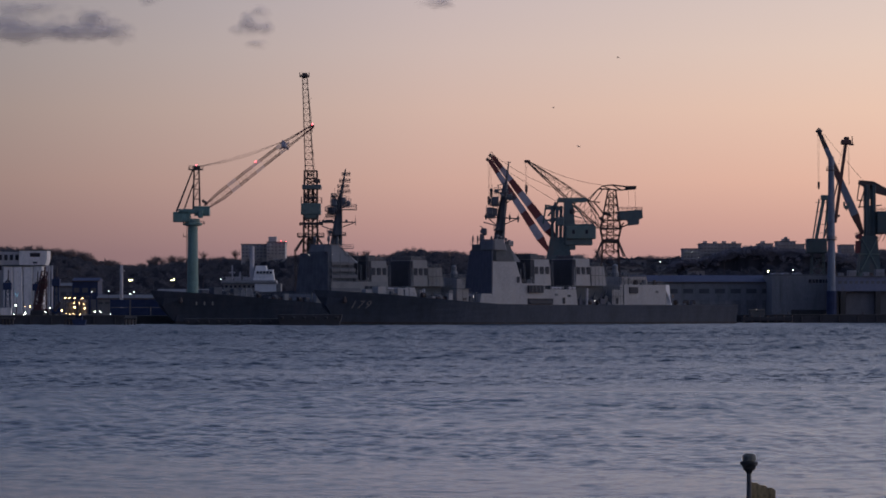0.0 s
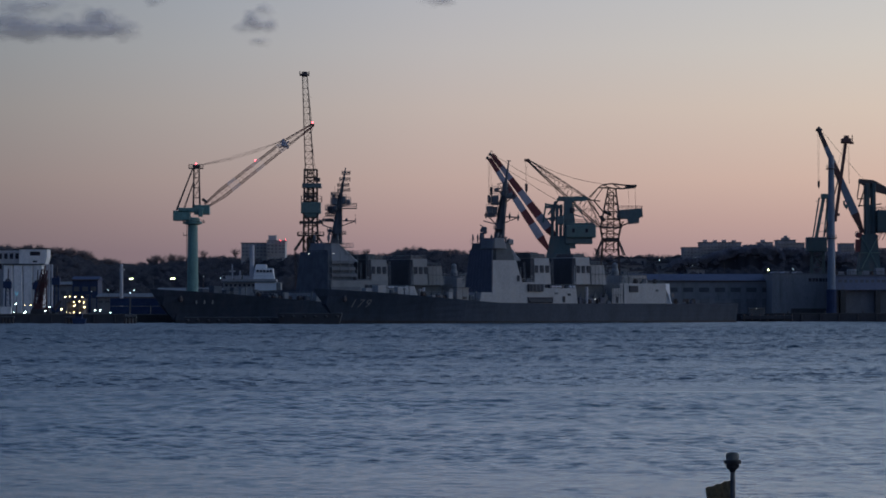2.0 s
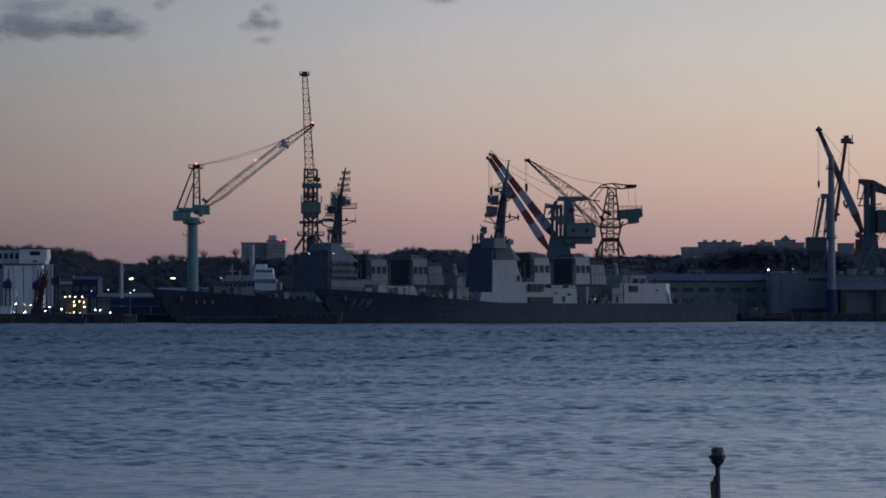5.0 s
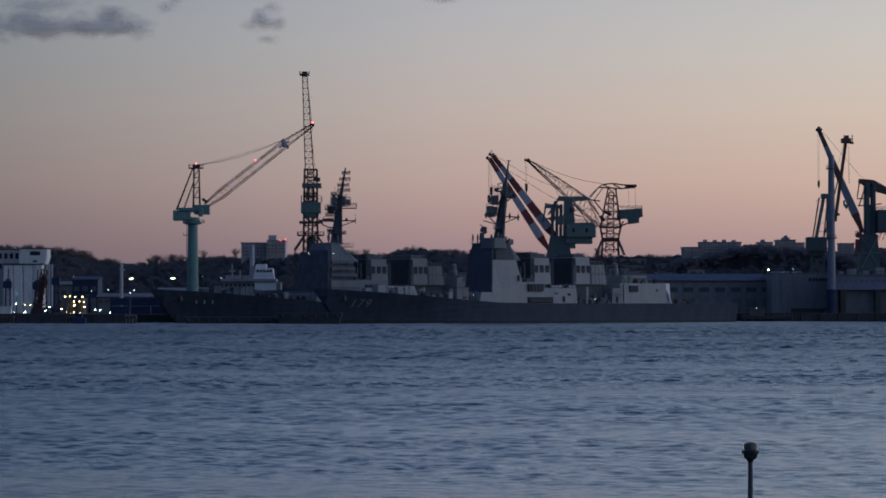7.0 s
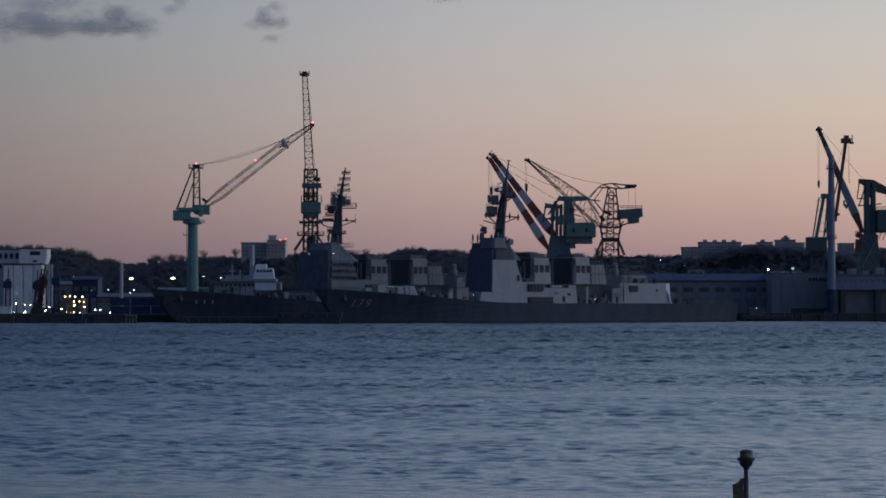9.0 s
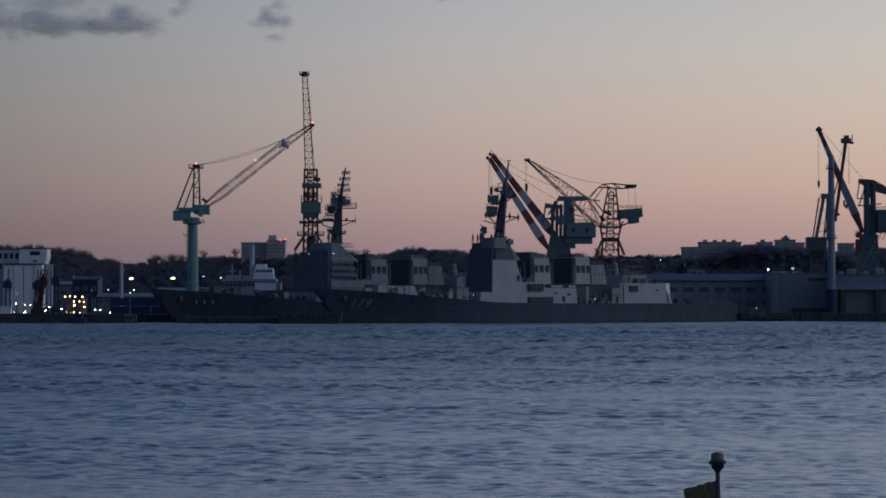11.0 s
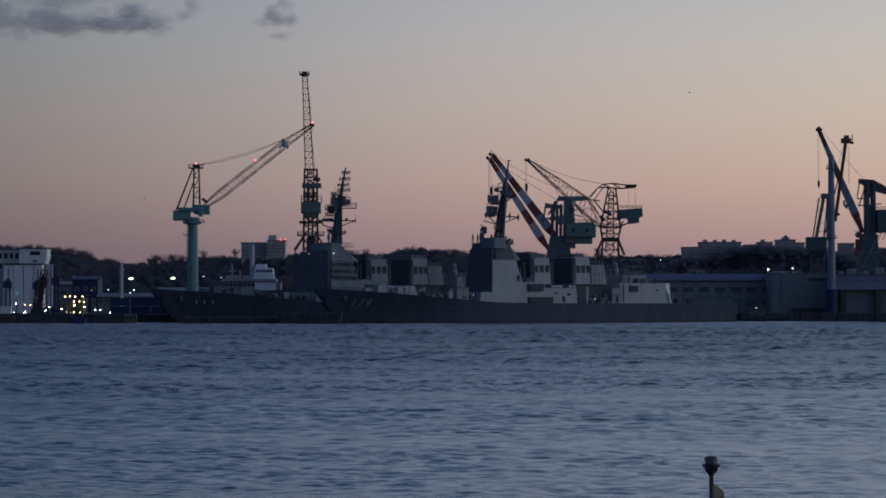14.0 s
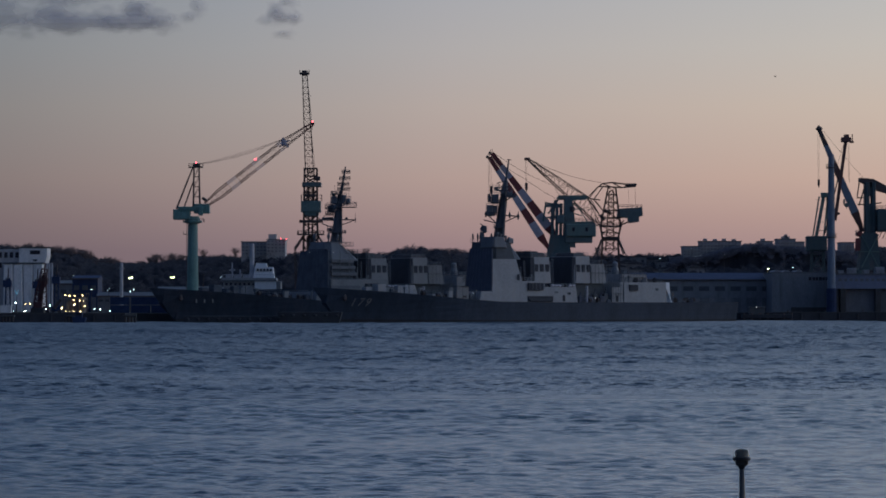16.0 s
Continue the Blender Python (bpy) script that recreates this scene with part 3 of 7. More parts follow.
def raked_mast(ship):
    d = 991
    bm = bmesh.new()
    beam(bm, (17.17, 991, 24.56), (18.77, 991, 36.95), 1.75, 8, 1.35)
    beam(bm, (18.77, 991, 36.77), (19.57, 991, 43.33), 1.35, 8, 0.9)
    beam(bm, (19.53, 991, 42.62), (20.63, 991, 50.77), 0.5, 8, 0.2)
    for s in (-1, 1):
        beam(bm, (17.7 + s * 0.9, d - s * 2.2, 24.56), (19.38 + s * 0.2, d - s * 0.5, 42.26), 0.7, 6, 0.4)
    m = part("mast", bm, MAST_GREY, ship, "dark raked mast")
    def yard(a, b, r, strut=None):
        y = bmesh.new()
        beam(y, a, b, r, 4)
        if strut:
            for s in strut:
                beam(y, *s, r * 0.65, 4)
        part("yardarm", y, MAST_GREY, m)
    yard((13.18, 997, 33.76), (23.75, 985, 32.71), 0.26, [((18.76, 991, 30.93), (23.23, 985, 32.71)), ((16.64, 991, 30.93), (13.88, 996, 33.55))])
    yard((12.82, 997, 31.98), (17.35, 991, 30.58), 0.2)
    yard((19.48, 991, 39.25), (22.72, 986, 39.79), 0.3, [((19.12, 991, 37.3), (22.37, 986, 39.61))])
    yard((20.1, 991, 50.68), (21.24, 990.4, 50.56), 0.2)
    yard((16.34, 994, 42.02), (21.54, 988, 42.15), 0.18)
    yard((17.03, 993, 43.4), (19.99, 990, 44), 0.14, [((18.41, 991, 42.26), (17.03, 993, 43.4))])
    for pts, name in (((862, 876, 378, 384, 988, 994), "platform"), ((868, 884, 360, 362, 988, 994), "platform"), ((894, 912, 349, 352, 986, 990), "platform"),
                      ((878, 900, 338, 340, 989, 993), "platform"), ((874, 892, 404, 406, 987, 994), "platform")):
        x0, x1, y0, y1, a, b = pts
        k = 0.177
        bx = B(0 + (x0 - 784) * k, 0 + (x1 - 784) * k, a, b, EYE + (542.5 - y1) * k, EYE + (542.5 - y0) * k)
        if y1 - y0 < 3:
            railing(bx, (x0 - 784) * k, (x1 - 784) * k, a, b, EYE + (542.5 - y0) * k, 0.9)
        part(name, bx, MAST_GREY, m)
    for x0, x1, y0, y1, a, b in ((871, 882, 346, 360.5, 988.5, 991), (864.5, 870, 348, 358, 992, 994), (861, 872, 365, 378, 988.5, 991), (873, 880, 366, 379, 989, 991),
                                 (875, 882, 333, 339, 989, 991), (897, 906, 342, 349, 987, 989), (886, 892, 341, 346, 988.5, 990)):
        k = 0.177
        bx = B((x0 - 784) * k, (x1 - 784) * k, a, b, EYE + (542.5 - y1) * k, EYE + (542.5 - y0) * k, 0.18)
        beam(bx, ((x0 + x1 - 1568) * k / 2, (a + b) / 2, EYE + (542.5 - y1) * k + 0.3), (18.58, d, EYE + (542.5 - y1) * k - 0.6), 0.22, 4)
        lacy_box(bx, (x0 - 784.8) * k, (x1 - 783.2) * k, a - 0.2, b + 0.2, EYE + (542.5 - y1) * k - 0.2, EYE + (542.5 - y0) * k + 0.5, 0.06)
        part("antenna", bx, ANTENNA, m)
    for a in ((13.53, 996.6, 33.75), (15.11, 995, 33.88), (20.84, 988.5, 33.16), (23.41, 985.5, 32.72)):
        part("antenna", turned(bmesh.new(), [(0.2, -1.0), (0.3, -0.3), (0.35, 0.4), (0.1, 1.0)], a, 8), MAST_GREY, m)
    for a, b in (((23.49, 985, 32.88), (23.49, 985, 34.47)), ((20.83, 988, 33.15), (20.88, 988, 34.74)), ((15.63, 994, 42.02), (15.45, 994, 43.8)), ((18.77, 991, 42.62), (18.59, 991, 44.74))):
        part("whip_antenna", beam(bmesh.new(), a, b, 0.08, 4, 0.05), MAST_GREY, m)
    dirc = beam(bmesh.new(), (12.18, 988, 25.91), (12.18, 988, 28.03), 0.9, 8, 0.7)
    dish(dirc, (12.5, 988, 28.9), 0.95, (-0.7, -0.7, 0.35))
    box(dirc, 12.3, 13.7, 987, 989, 27.6, 29.9, 0.3)
    beam(dirc, (12.9, 988, 29.6), (11.6, 987.4, 30.5), 0.16, 6)
    part("director", dirc, MAST_GREY, ship)


def tiered_mast(ship):
    d, k = 1020, 0.1821
    bm = bmesh.new()
    beam(bm, (-34.43, 1020, 25.13), (-33.53, 1020, 36.06), 2.1, 8, 1.15)
    beam(bm, (-33.53, 1020, 35.88), (-33.07, 1020, 40.8), 1.15, 8, 0.8)
    beam(bm, (-33.07, 1020, 40.07), (-31.44, 1020, 49.74), 0.62, 8, 0.22)
    for s in (-1, 1):
        beam(bm, (-34.24 + s * 1.3, d - s * 1.8, 25.13), (-33.24 + s * 0.5, d - s * 0.6, 40.07), 0.55, 6, 0.35)
    m = part("mast", bm, MAST_GREY, ship, "dark mast with tiers of antennas")
    # tiers of open array antennas on the topmast
    for x0, x1, xm, y in ((605, 619.5, 610.5, 305.5), (600.5, 619.5, 609, 317), (597.5, 617.5, 607, 327), (597, 619.5, 605.5, 336)):
        t = bmesh.new()
        for a, b in ((x0, xm - 1.5), (xm + 1.5, x1)):
            for yy in (d - 1.2, d + 0.5):
                lacy_box(t, (a - 784) * k, (b - 784) * k, yy, yy + 0.6, EYE + (542.5 - y - 3.4) * k, EYE + (542.5 - y + 2.6) * k, 0.055, 3)
        beam(t, ((x0 - 784) * k, d, EYE + (542.5 - y) * k), ((x1 - 784) * k, d, EYE + (542.5 - y) * k), 0.1, 4)
        part("antenna", t, MAST_GREY, m)
    for x0, x1, y0, y1, a, b in ((586, 597, 349, 363, 1018.6, 1021), (605, 612, 347, 362, 1018, 1020), (613, 620, 353, 363, 1017, 1019), (580, 592, 364, 377, 1020, 1023),
                                 (590, 597, 364, 374, 1018, 1020), (588, 594, 344, 350, 1019, 1020.5), (574, 590, 386, 391, 1022, 1024), (580, 588, 405, 411, 1019, 1021)):
        bx = B((x0 - 784) * k, (x1 - 784) * k, a, b, EYE + (542.5 - y1) * k, EYE + (542.5 - y0) * k, 0.3)
        lacy_box(bx, (x0 - 785) * k, (x1 - 783) * k, a - 0.3, b + 0.3, EYE + (542.5 - y1 - 1) * k, EYE + (542.5 - y0 + 3) * k, 0.06)
        beam(bx, ((x0 + x1 - 1568) * k / 2, (a + b) / 2, EYE + (542.5 - y1) * k + 0.3), (-33.51, d, EYE + (542.5 - y1) * k - 0.9), 0.2, 4)
        part("antenna_box", bx, ANTENNA, m)
    for x0, x1, y0, y1, a, b in ((600, 631, 363, 369, 1015, 1020), (575, 600, 366, 371, 1019, 1025), (586, 606, 343, 345, 1018, 1022), (576, 604, 379, 381, 1019, 1024), (582, 612, 412, 414, 1016, 1023)):
        bx = lacy_box(bmesh.new(), (x0 - 784) * k, (x1 - 784) * k, a, b, EYE + (542.5 - y1) * k, EYE + (542.5 - y0) * k + 0.5, 0.07, 3)
        box(bx, (x0 - 784) * k, (x1 - 784) * k, a, b, EYE + (542.5 - y1) * k - 0.15, EYE + (542.5 - y1) * k)
        part("platform", bx, MAST_GREY, m)
    y = bmesh.new()
    beam(y, (-40.2, 1027.6, 32.81), (-28.02, 1012, 32.38), 0.24, 4)
    beam(y, (-33.16, 1020, 30.78), (-28.4, 1012.5, 32.22), 0.16, 4)
    beam(y, (-39.22, 1026, 31.48), (-35.38, 1021, 30.07), 0.2, 4)
    beam(y, (-28.02, 1012, 33.11), (-28.02, 1012, 31.48), 0.2, 4)
    beam(y, (-39.99, 1027, 33.34), (-39.99, 1027, 32.24), 0.3, 4)
    part("yardarm", y, MAST_GREY, m)
    for a in ((-31.05, 1016.5, 32.87), (-36.91, 1023, 33.05), (-38.85, 1026, 33.13)):
        part("antenna", ball(bmesh.new(), a, 0.5), MAST_GREY, m)
    for a, b in (((-34.81, 1020, 40.8), (-34.99, 1020, 43.72)), ((-30.37, 1018, 39.46), (-30.37, 1018, 41.28)), ((-35.35, 1020, 39.71), (-35.72, 1020, 42.26)), ((-28.02, 1012, 32.93), (-28.02, 1012, 34.55))):
        part("whip_antenna", beam(bmesh.new(), a, b, 0.08, 4, 0.05), MAST_GREY, m)


def mast(ship, kind):
    if kind == "raked":
        raked_mast(ship)
    else:
        tiered_mast(ship)


def number(ship, text, x, z, size):
    """A hull number on the port bow, laid on the flare, leaning with it."""
    cu = bpy.data.curves.new("hull_number", "FONT")
    cu.body, cu.size, cu.extrude, cu.shear, cu.space_character = text, size, 0.02, 0.25, 1.35
    tmp = new("hull_number", cu)
    me = bpy.data.meshes.new_from_object(tmp.evaluated_get(bpy.context.evaluated_depsgraph_get()))
    bpy.data.objects.remove(tmp)
    me.materials.append(NUMBER_WHITE)
    ob = new("hull_number", me)
    for v in me.vertices:
        px, pz = x + v.co.x, z + v.co.y
        v.co = (px, -hull_half(px, pz) - 0.12 - v.co.z, pz)
    ob.parent = ship
    tagged(ob, "pale painted hull number")


def deck_gear(ship, upper):
    """Rails on the roofs, pipes on the casings, staging and the clutter of a refit along the port side."""
    for x0, x1, w, z in ((73, 77.6, 8.7, 12.6), (86.8, 94, 8.8, 10.8), (79.4, 85.6, 5.4, 20.2), (96, 101.8, 5.6, 20.6), (102.2, 107.6, 5.8, 18.2), (112.8, 130.4, 8.5, 12.4), (116, 126, 5.2, 15.0)):
        part("guard_rail", railing(bmesh.new(), x0, x1, -w, w, z), ANTENNA, ship, local=True)
    # staging posts round the hangar roof house and the second funnel
    for x0, x1, y, z0, z1, step in ((115.4, 126.6, -6.0, 12.4, 15.6, 1.25), (102.4, 108.2, -6.7, 12.0, 19.2, 1.45), (109.0, 112.0, -9.5, 5.95, 11.9, 1.0)):
        n = int((x1 - x0) / step)
        for k in range(n + 1):
            x = x0 + k * step
            part("staging_post", beam(bmesh.new(), (x, y, z0), (x, y, z1), 0.06, 4), ANTENNA, ship, local=True)
        for z in (z0 + (z1 - z0) * 0.45, z1 - 0.5):
            part("staging_board", B(x0 - 0.3, x1 + 0.3, y - 0.35, y + 0.1, z, z + 0.12), DECK_GREY, ship, local=True)
    # pipes and trunks on the casings
    for x, y, z0, z1, r in ((79.6, -6.3, 12, 19.6, 0.14), (86.2, -6.0, 10.8, 18.8, 0.2), (96.0, -6.6, 12, 20.2, 0.14), (102.2, -6.6, 12, 17.6, 0.2), (72.8, -8.2, 9.4, 17.2, 0.16), (113.4, -9.4, 5.95, 12.2, 0.16)):
        part("pipe", beam(bmesh.new(), (x, y, z0), (x, y + (0.35 if z1 > 15 else 0.1), z1), r, 6), SUPER_DIM, ship, local=True)
    rnd = random.Random(31)
    # refit gear: lockers, drums, covered stacks, coiled hose, ventilators
    for x0, x1, y0, y1, z, n in ((40, 55, -8.6, -5.0, 7.6, 16), (22, 38, -7.0, -4.0, 8.7, 9), (97, 108, -9.2, -6.8, 5.95, 16), (84, 93, -8.4, -6.6, 10.8, 9), (114, 130, -8.2, -6.6, 12.4, 8), (136, 146, -7.6, -4.0, 6.0, 8), (73, 78, -8.4, -7.0, 12.6, 5)):
        for _ in range(n):
            x, y, w, h = rnd.uniform(x0, x1), rnd.uniform(y0, y1), rnd.uniform(0.3, 0.9), rnd.uniform(0.7, 2.3)
            base = z - 0.6 if z in (7.6, 8.7) else z
            kind = rnd.randrange(4)
            if kind == 0:
                part("deck_locker", B(x - w, x + w, y - 0.5, y + 0.5, base, z + h * 0.8, 0.08), rnd.choice((upper, DECK_GREY, SUPER_DIM)), ship, local=True)
            elif kind == 1:
                bm = beam(bmesh.new(), (x - w * 0.7, y, base + 0.7), (x + w * 0.7, y, base + 0.7), 0.65, 10)
                beam(bm, (x - w * 0.7, y, base + 0.7), (x - w * 0.62, y, base + 0.7), 0.85, 10)
                beam(bm, (x + w * 0.62, y, base + 0.7), (x + w * 0.7, y, base + 0.7), 0.85, 10)
                part("hose_drum", bm, DARK_STEEL, ship, local=True)
            elif kind == 2:
                part("covered_stack", squeezed(frustum(x - w, x + w, 0.6, 0.4, base, z + h * 0.7, 0.25, 0.25, 0.2), Matrix.Translation((0, y, 0))), rnd.choice((BLUE_SHEET, DARK_SHEET, DARK_SHEET)), ship, local=True)
            else:
                part("ventilator", turned(bmesh.new(), [(0.2, base - z), (0.2, h * 0.7), (0.42, h * 0.75), (0.4, h)], (x, y, z), 8), rnd.choice((upper, ANTENNA)), ship, local=True)


def destroyer(m, label, paint, upper, front, mast_kind, group, forward=None):
    ship = thing("warship", m, label, "warship", group)
    hull_meshes(ship, paint)
    forward = forward or upper
    # forward deckhouse, its front towards the bow
    low = part("deckhouse", frustum(55.5, 82, 9.6, 9.2, 5.9, 9.4, 1.0, 0.5), upper, ship, local=True)
    # the pale ship's bridge front is set towards the port side
    off, cut = (Matrix.Translation((0, -2.2, 0)), 2.2) if front is BLUE_SHEET else (Matrix(), 0.0)
    main = part("bridge_block", squeezed(frustum(60.6, 73.5, 9.3 - cut, 7.9 - cut, 9.3, 19.4, 1.3, 2.5), off), forward, ship, local=True)
    if front:
        sheet = squeezed(frustum(60.3, 60.7, 9.32 - cut, 7.95 - cut, 8.2, 22.6, 1.2, -1.2), off)
        part("work_sheeting", sheet, front, main, "blue sheeting over the front of the bridge" if front is BLUE_SHEET else "", local=True)
        for k in range(9):
            y = (-9 + k * 2.25) * (9.3 - cut) / 9.5
            part("sheet_seam", squeezed(beam(bmesh.new(), (60.28, y, 8.3), (61.48, y * 0.85, 22.6), 0.05, 4), off), front, main, local=True)
    if front is BLUE_SHEET:
        part("pilothouse", squeezed(frustum(62.0, 71.6, 6.6, 6.0, 19.4, 24.6, 0.4, 1.6, 1.2), Matrix.Translation((0, -1.4, 0))), DECK_GREY, ship, local=True)
        part("bridge_roof", B(62.6, 70.0, -7.2, 4.4, 24.6, 24.8), SUPER_DIM, ship, local=True)
        part("bridge_wing", squeezed(frustum(61.8, 67.4, 3.6, 3.3, 23.0, 26.3, 0.3, 0.9, 0.5), Matrix.Translation((0, -4.7, 0))), SUPER_DIM, ship, "pale primed bridge wing", local=True)
        part("mast_base", squeezed(frustum(67.2, 73.4, 4.2, 2.8, 19.3, 24.4, 0.2, 3.6, 0.6), Matrix.Translation((0, -3.6, 0))), SUPER_DIM, ship, local=True)
        part("signal_locker", B(68.2, 70.4, -7.6, -5.6, 24.2, 25.9, 0.25), DIM_GREY, ship, local=True)
        part("roof_house", frustum(64.5, 69.5, 2.6, 2.2, 24.8, 26.4, 0.4, 0.6), SUPER_DIM, ship, local=True)
        for k in range(4):
            part("ventilator", turned(bmesh.new(), [(0.25, 0), (0.25, 0.9), (0.5, 1.0), (0.45, 1.5)], (64.0 + k * 1.7, -7.4 + 0.5 * (k % 2), 26.2 - 0.5 * k), 8), ANTENNA, ship, local=True)
        rail_w, rail_z, spots = 5.6, 24.8, ((62.8, 3.6, 0.28), (63.2, 1.6, 0.3), (66, 3.9, 0.3), (69.4, 2.6, 0.4))
    else:
        part("pilothouse", frustum(61.6, 74.6, 7.6, 5.4, 19.4, 25.2, 1.2, 6.0, 1.6), SUPER_DIM, ship, "grey wheelhouse sloping down aft", local=True)
        part("signal_deck", railing(B(69.0, 75.0, -6.8, -2.0, 21.6, 21.8), 69.0, 75.0, -6.8, -2.0, 21.8), MAST_GREY, ship, local=True)
        part("signal_deck", railing(B(68.0, 72.5, -6.4, -2.0, 24.0, 24.2), 68.0, 72.5, -6.4, -2.0, 24.2), MAST_GREY, ship, local=True)
        part("bridge_roof", B(63.4, 69.4, -5.6, 5.6, 25.2, 25.45), SUPER_DIM, ship, local=True)
        part("side_house", frustum(61.4, 84.0, 9.72, 9.5, 9.4, 13.4, 0.2, 0.4), DIM_GREY, ship, local=True)
        rail_w, rail_z, spots = 5.5, 25.4, ((64.2, -4.2, 0.5), (64.4, 4.0, 0.55), (67.6, -4.4, 0.45))
    for k in range(7):
        part("bridge_window", B(62.3, 62.9, -5.6 + k * 1.45, -4.5 + k * 1.45, 21.8, 23.0), WINDOW, ship, local=True)
    for cx, cy, r in spots:
        part("radome", turned(bmesh.new(), [(r * 0.5, 0), (r * 0.55, 0.8), (r, 1.2), (r, 2.0), (r * 0.4, 2.8)], (cx, cy, rail_z), 10), ANTENNA, ship, local=True)
    mast(ship, mast_kind)
    ship_rails(ship, 63.4, 69.4, rail_w, rail_z)
    # middle: boat bay, funnels
    part("boat_deck", frustum(72.4, 81.6, 9.5, 8.9, 5.9, 12.6, 0.2, 0.2), upper, ship, local=True)
    part("aft_deckhouse", frustum(81.4, 94.4, 9.5, 9.0, 5.9, 10.8, 0.2, 0.3), upper, ship, local=True)
    # Boat bay openings are solid panels, their shade put into the dark colour.
    part("boat_bay", B(74.6, 80.6, -9.75, -9.1, 9.7, 12.0), LOUVRE, ship, "dark panel for the shaded boat bay opening", local=True)
    part("boat_bay", B(74.4, 84.2, -9.85, -9.3, 6.1, 7.9), LOUVRE, ship, local=True)
    for k in range(4):
        part("bay_post", B(76.0 + k * 1.4, 76.2 + k * 1.4, -9.9, -9.0, 9.7, 12.0), SUPER_DIM, ship, local=True)
    part("launch", frustum(75, 83.6, 10.3, 9.9, 6.3, 7.2, -0.4, 0.2), TYRE_BLACK, ship, local=True)
    s1 = part("funnel", frustum(78.4, 86.4, 6.4, 5.6, 12.0, 20.2, 0.5, 0.3, 0.3), upper, ship, "pale grey funnel casing with dark louvres", local=True)
    louvres(ship, s1, 79.4, 86.0, 6.12, 15.6, 17.9)
    # Dark panels added over the bow-facing sides of both funnels to darken them.
    part("intake_screen", frustum(77.8, 79.2, 6.5, 5.72, 10.8, 20.1, 0.6, -0.6), LOUVRE, s1, "dark panel added to darken the forward face", local=True)
    part("funnel_cap", frustum(79.6, 85.4, 4.6, 3.9, 20.2, 21.6, 0.3, 0.3), DARK_STEEL, s1, local=True)
    part("funnel_mast_house", frustum(79.0, 82, 5.0, 4.8, 20.2, 22.0), DECK_GREY, s1, local=True)
    s2 = part("funnel", frustum(95.2, 102.4, 6.6, 5.8, 12.0, 20.6, 0.4, 0.1, 0.3), upper, ship, local=True)
    louvres(ship, s2, 96.2, 102.4, 6.34, 15.6, 17.9)
    part("intake_screen", frustum(94.6, 95.8, 6.7, 5.92, 6, 20.3, 0.5, -0.5), LOUVRE, s2, "dark panel added to darken the forward face", local=True)
    part("funnel_cap", frustum(96.6, 101.4, 4.6, 3.9, 20.4, 21.6, 0.3, 0.3), DARK_STEEL, s2, local=True)
    part("funnel_annex", frustum(101.9, 108.4, 6.5, 6.0, 12.0, 18.2, 0, 0.5), upper, s2, local=True)
    part("pole", beam(bmesh.new(), (98.5, -9, 5.9), (98.5, -9, 11.2), 0.45, 8), CRANE_WHITE, ship, "white deck post", local=True)
    part("funnel_base", frustum(95.4, 108.2, 5.6, 5.4, 6, 12.1), DECK_GREY, ship, local=True)
    for i, (cx, cy, w, h) in enumerate(((100.6, -8.2, 0.8, 2.8), (102.6, -7.6, 0.9, 4.2), (104.8, -8.2, 1.0, 3.2), (106.8, -7.8, 0.8, 4.6), (96.4, -8.0, 0.7, 3.2))):
        bm = B(cx - w, cx + w, cy - w, cy + w, 5.95, 5.95 + h * 0.6, 0.1)
        beam(bm, (cx, cy, 6 + h * 0.55), (cx + 0.5, cy, 6 + h), 0.3, 6, 0.15)
        part("davit" if i % 2 else "torpedo_tube", bm, DECK_GREY if i % 2 else BLUE_SHEET, ship, local=True)
    part("deck_lamp", ball(bmesh.new(), (101.6, -9.4, 7.3), 0.085), LAMP_DIM, ship, "small glowing deck lamp", local=True)
    # hangar
    part("hangar_front", frustum(108.6, 113.5, 9.3, 8.9, 5.9, 10.8, 0.4), upper, ship, local=True)
    hang = part("hangar", frustum(112.0, 131.2, 9.4, 8.7, 5.9, 12.4, 0.3, -0.3), upper, ship, local=True)
    # Aft corner's brighter look towards the afterglow is put into a whiter colour.
    part("hangar_corner", frustum(130.8, 135.6, 9.46, 8.5, 5.9, 12.4, 0, 2.2, 2.4), BRIGHT_WHITE if upper is SUPER_GREY else upper, hang, "aft corner, coloured lighter where it turns to the afterglow", local=True)
    part("vent", B(116.0, 119.4, -9.35, -8.7, 9.6, 11.6), LOUVRE, hang, local=True)
    part("vent", dish(bmesh.new(), (133.6, -9.4, 8.6), 0.7, (0.3, -1, 0)), DARK_STEEL, hang, local=True)
    part("roof_house", frustum(115.5, 126.4, 5.8, 5.4, 12.4, 15.0, 0.4, 0.3), upper, ship, local=True)
    bm = turned(bmesh.new(), [(1.2, 0), (1.2, 1.3), (0.8, 2.4), (0.9, 3.6), (0.3, 4.2)], (117.5, 0, 15), 10)
    part("gun_mount", bm, ANTENNA, ship, local=True)
    ship_rails(ship, 137, 161, 8.6, 6.0)
    ship_rails(ship, 24, 54, 8.0, 8.6)
    # doors, vents, rafts and ladders along the sides
    def on_side(name, x, z, w, h, half, material, depth=0.12):
        for s in (-1, 1):
            y = s * half
            part(name, B(x, x + w, min(y, y + s * depth), max(y, y + s * depth), z, z + h), material, ship, local=True)
    for x, z, half in ((70.6, 12.8, 8.95), (88.4, 6.3, 9.42), (110.2, 6.2, 9.2)):
        on_side("door", x, z, 0.9, 1.9, half, LOUVRE)
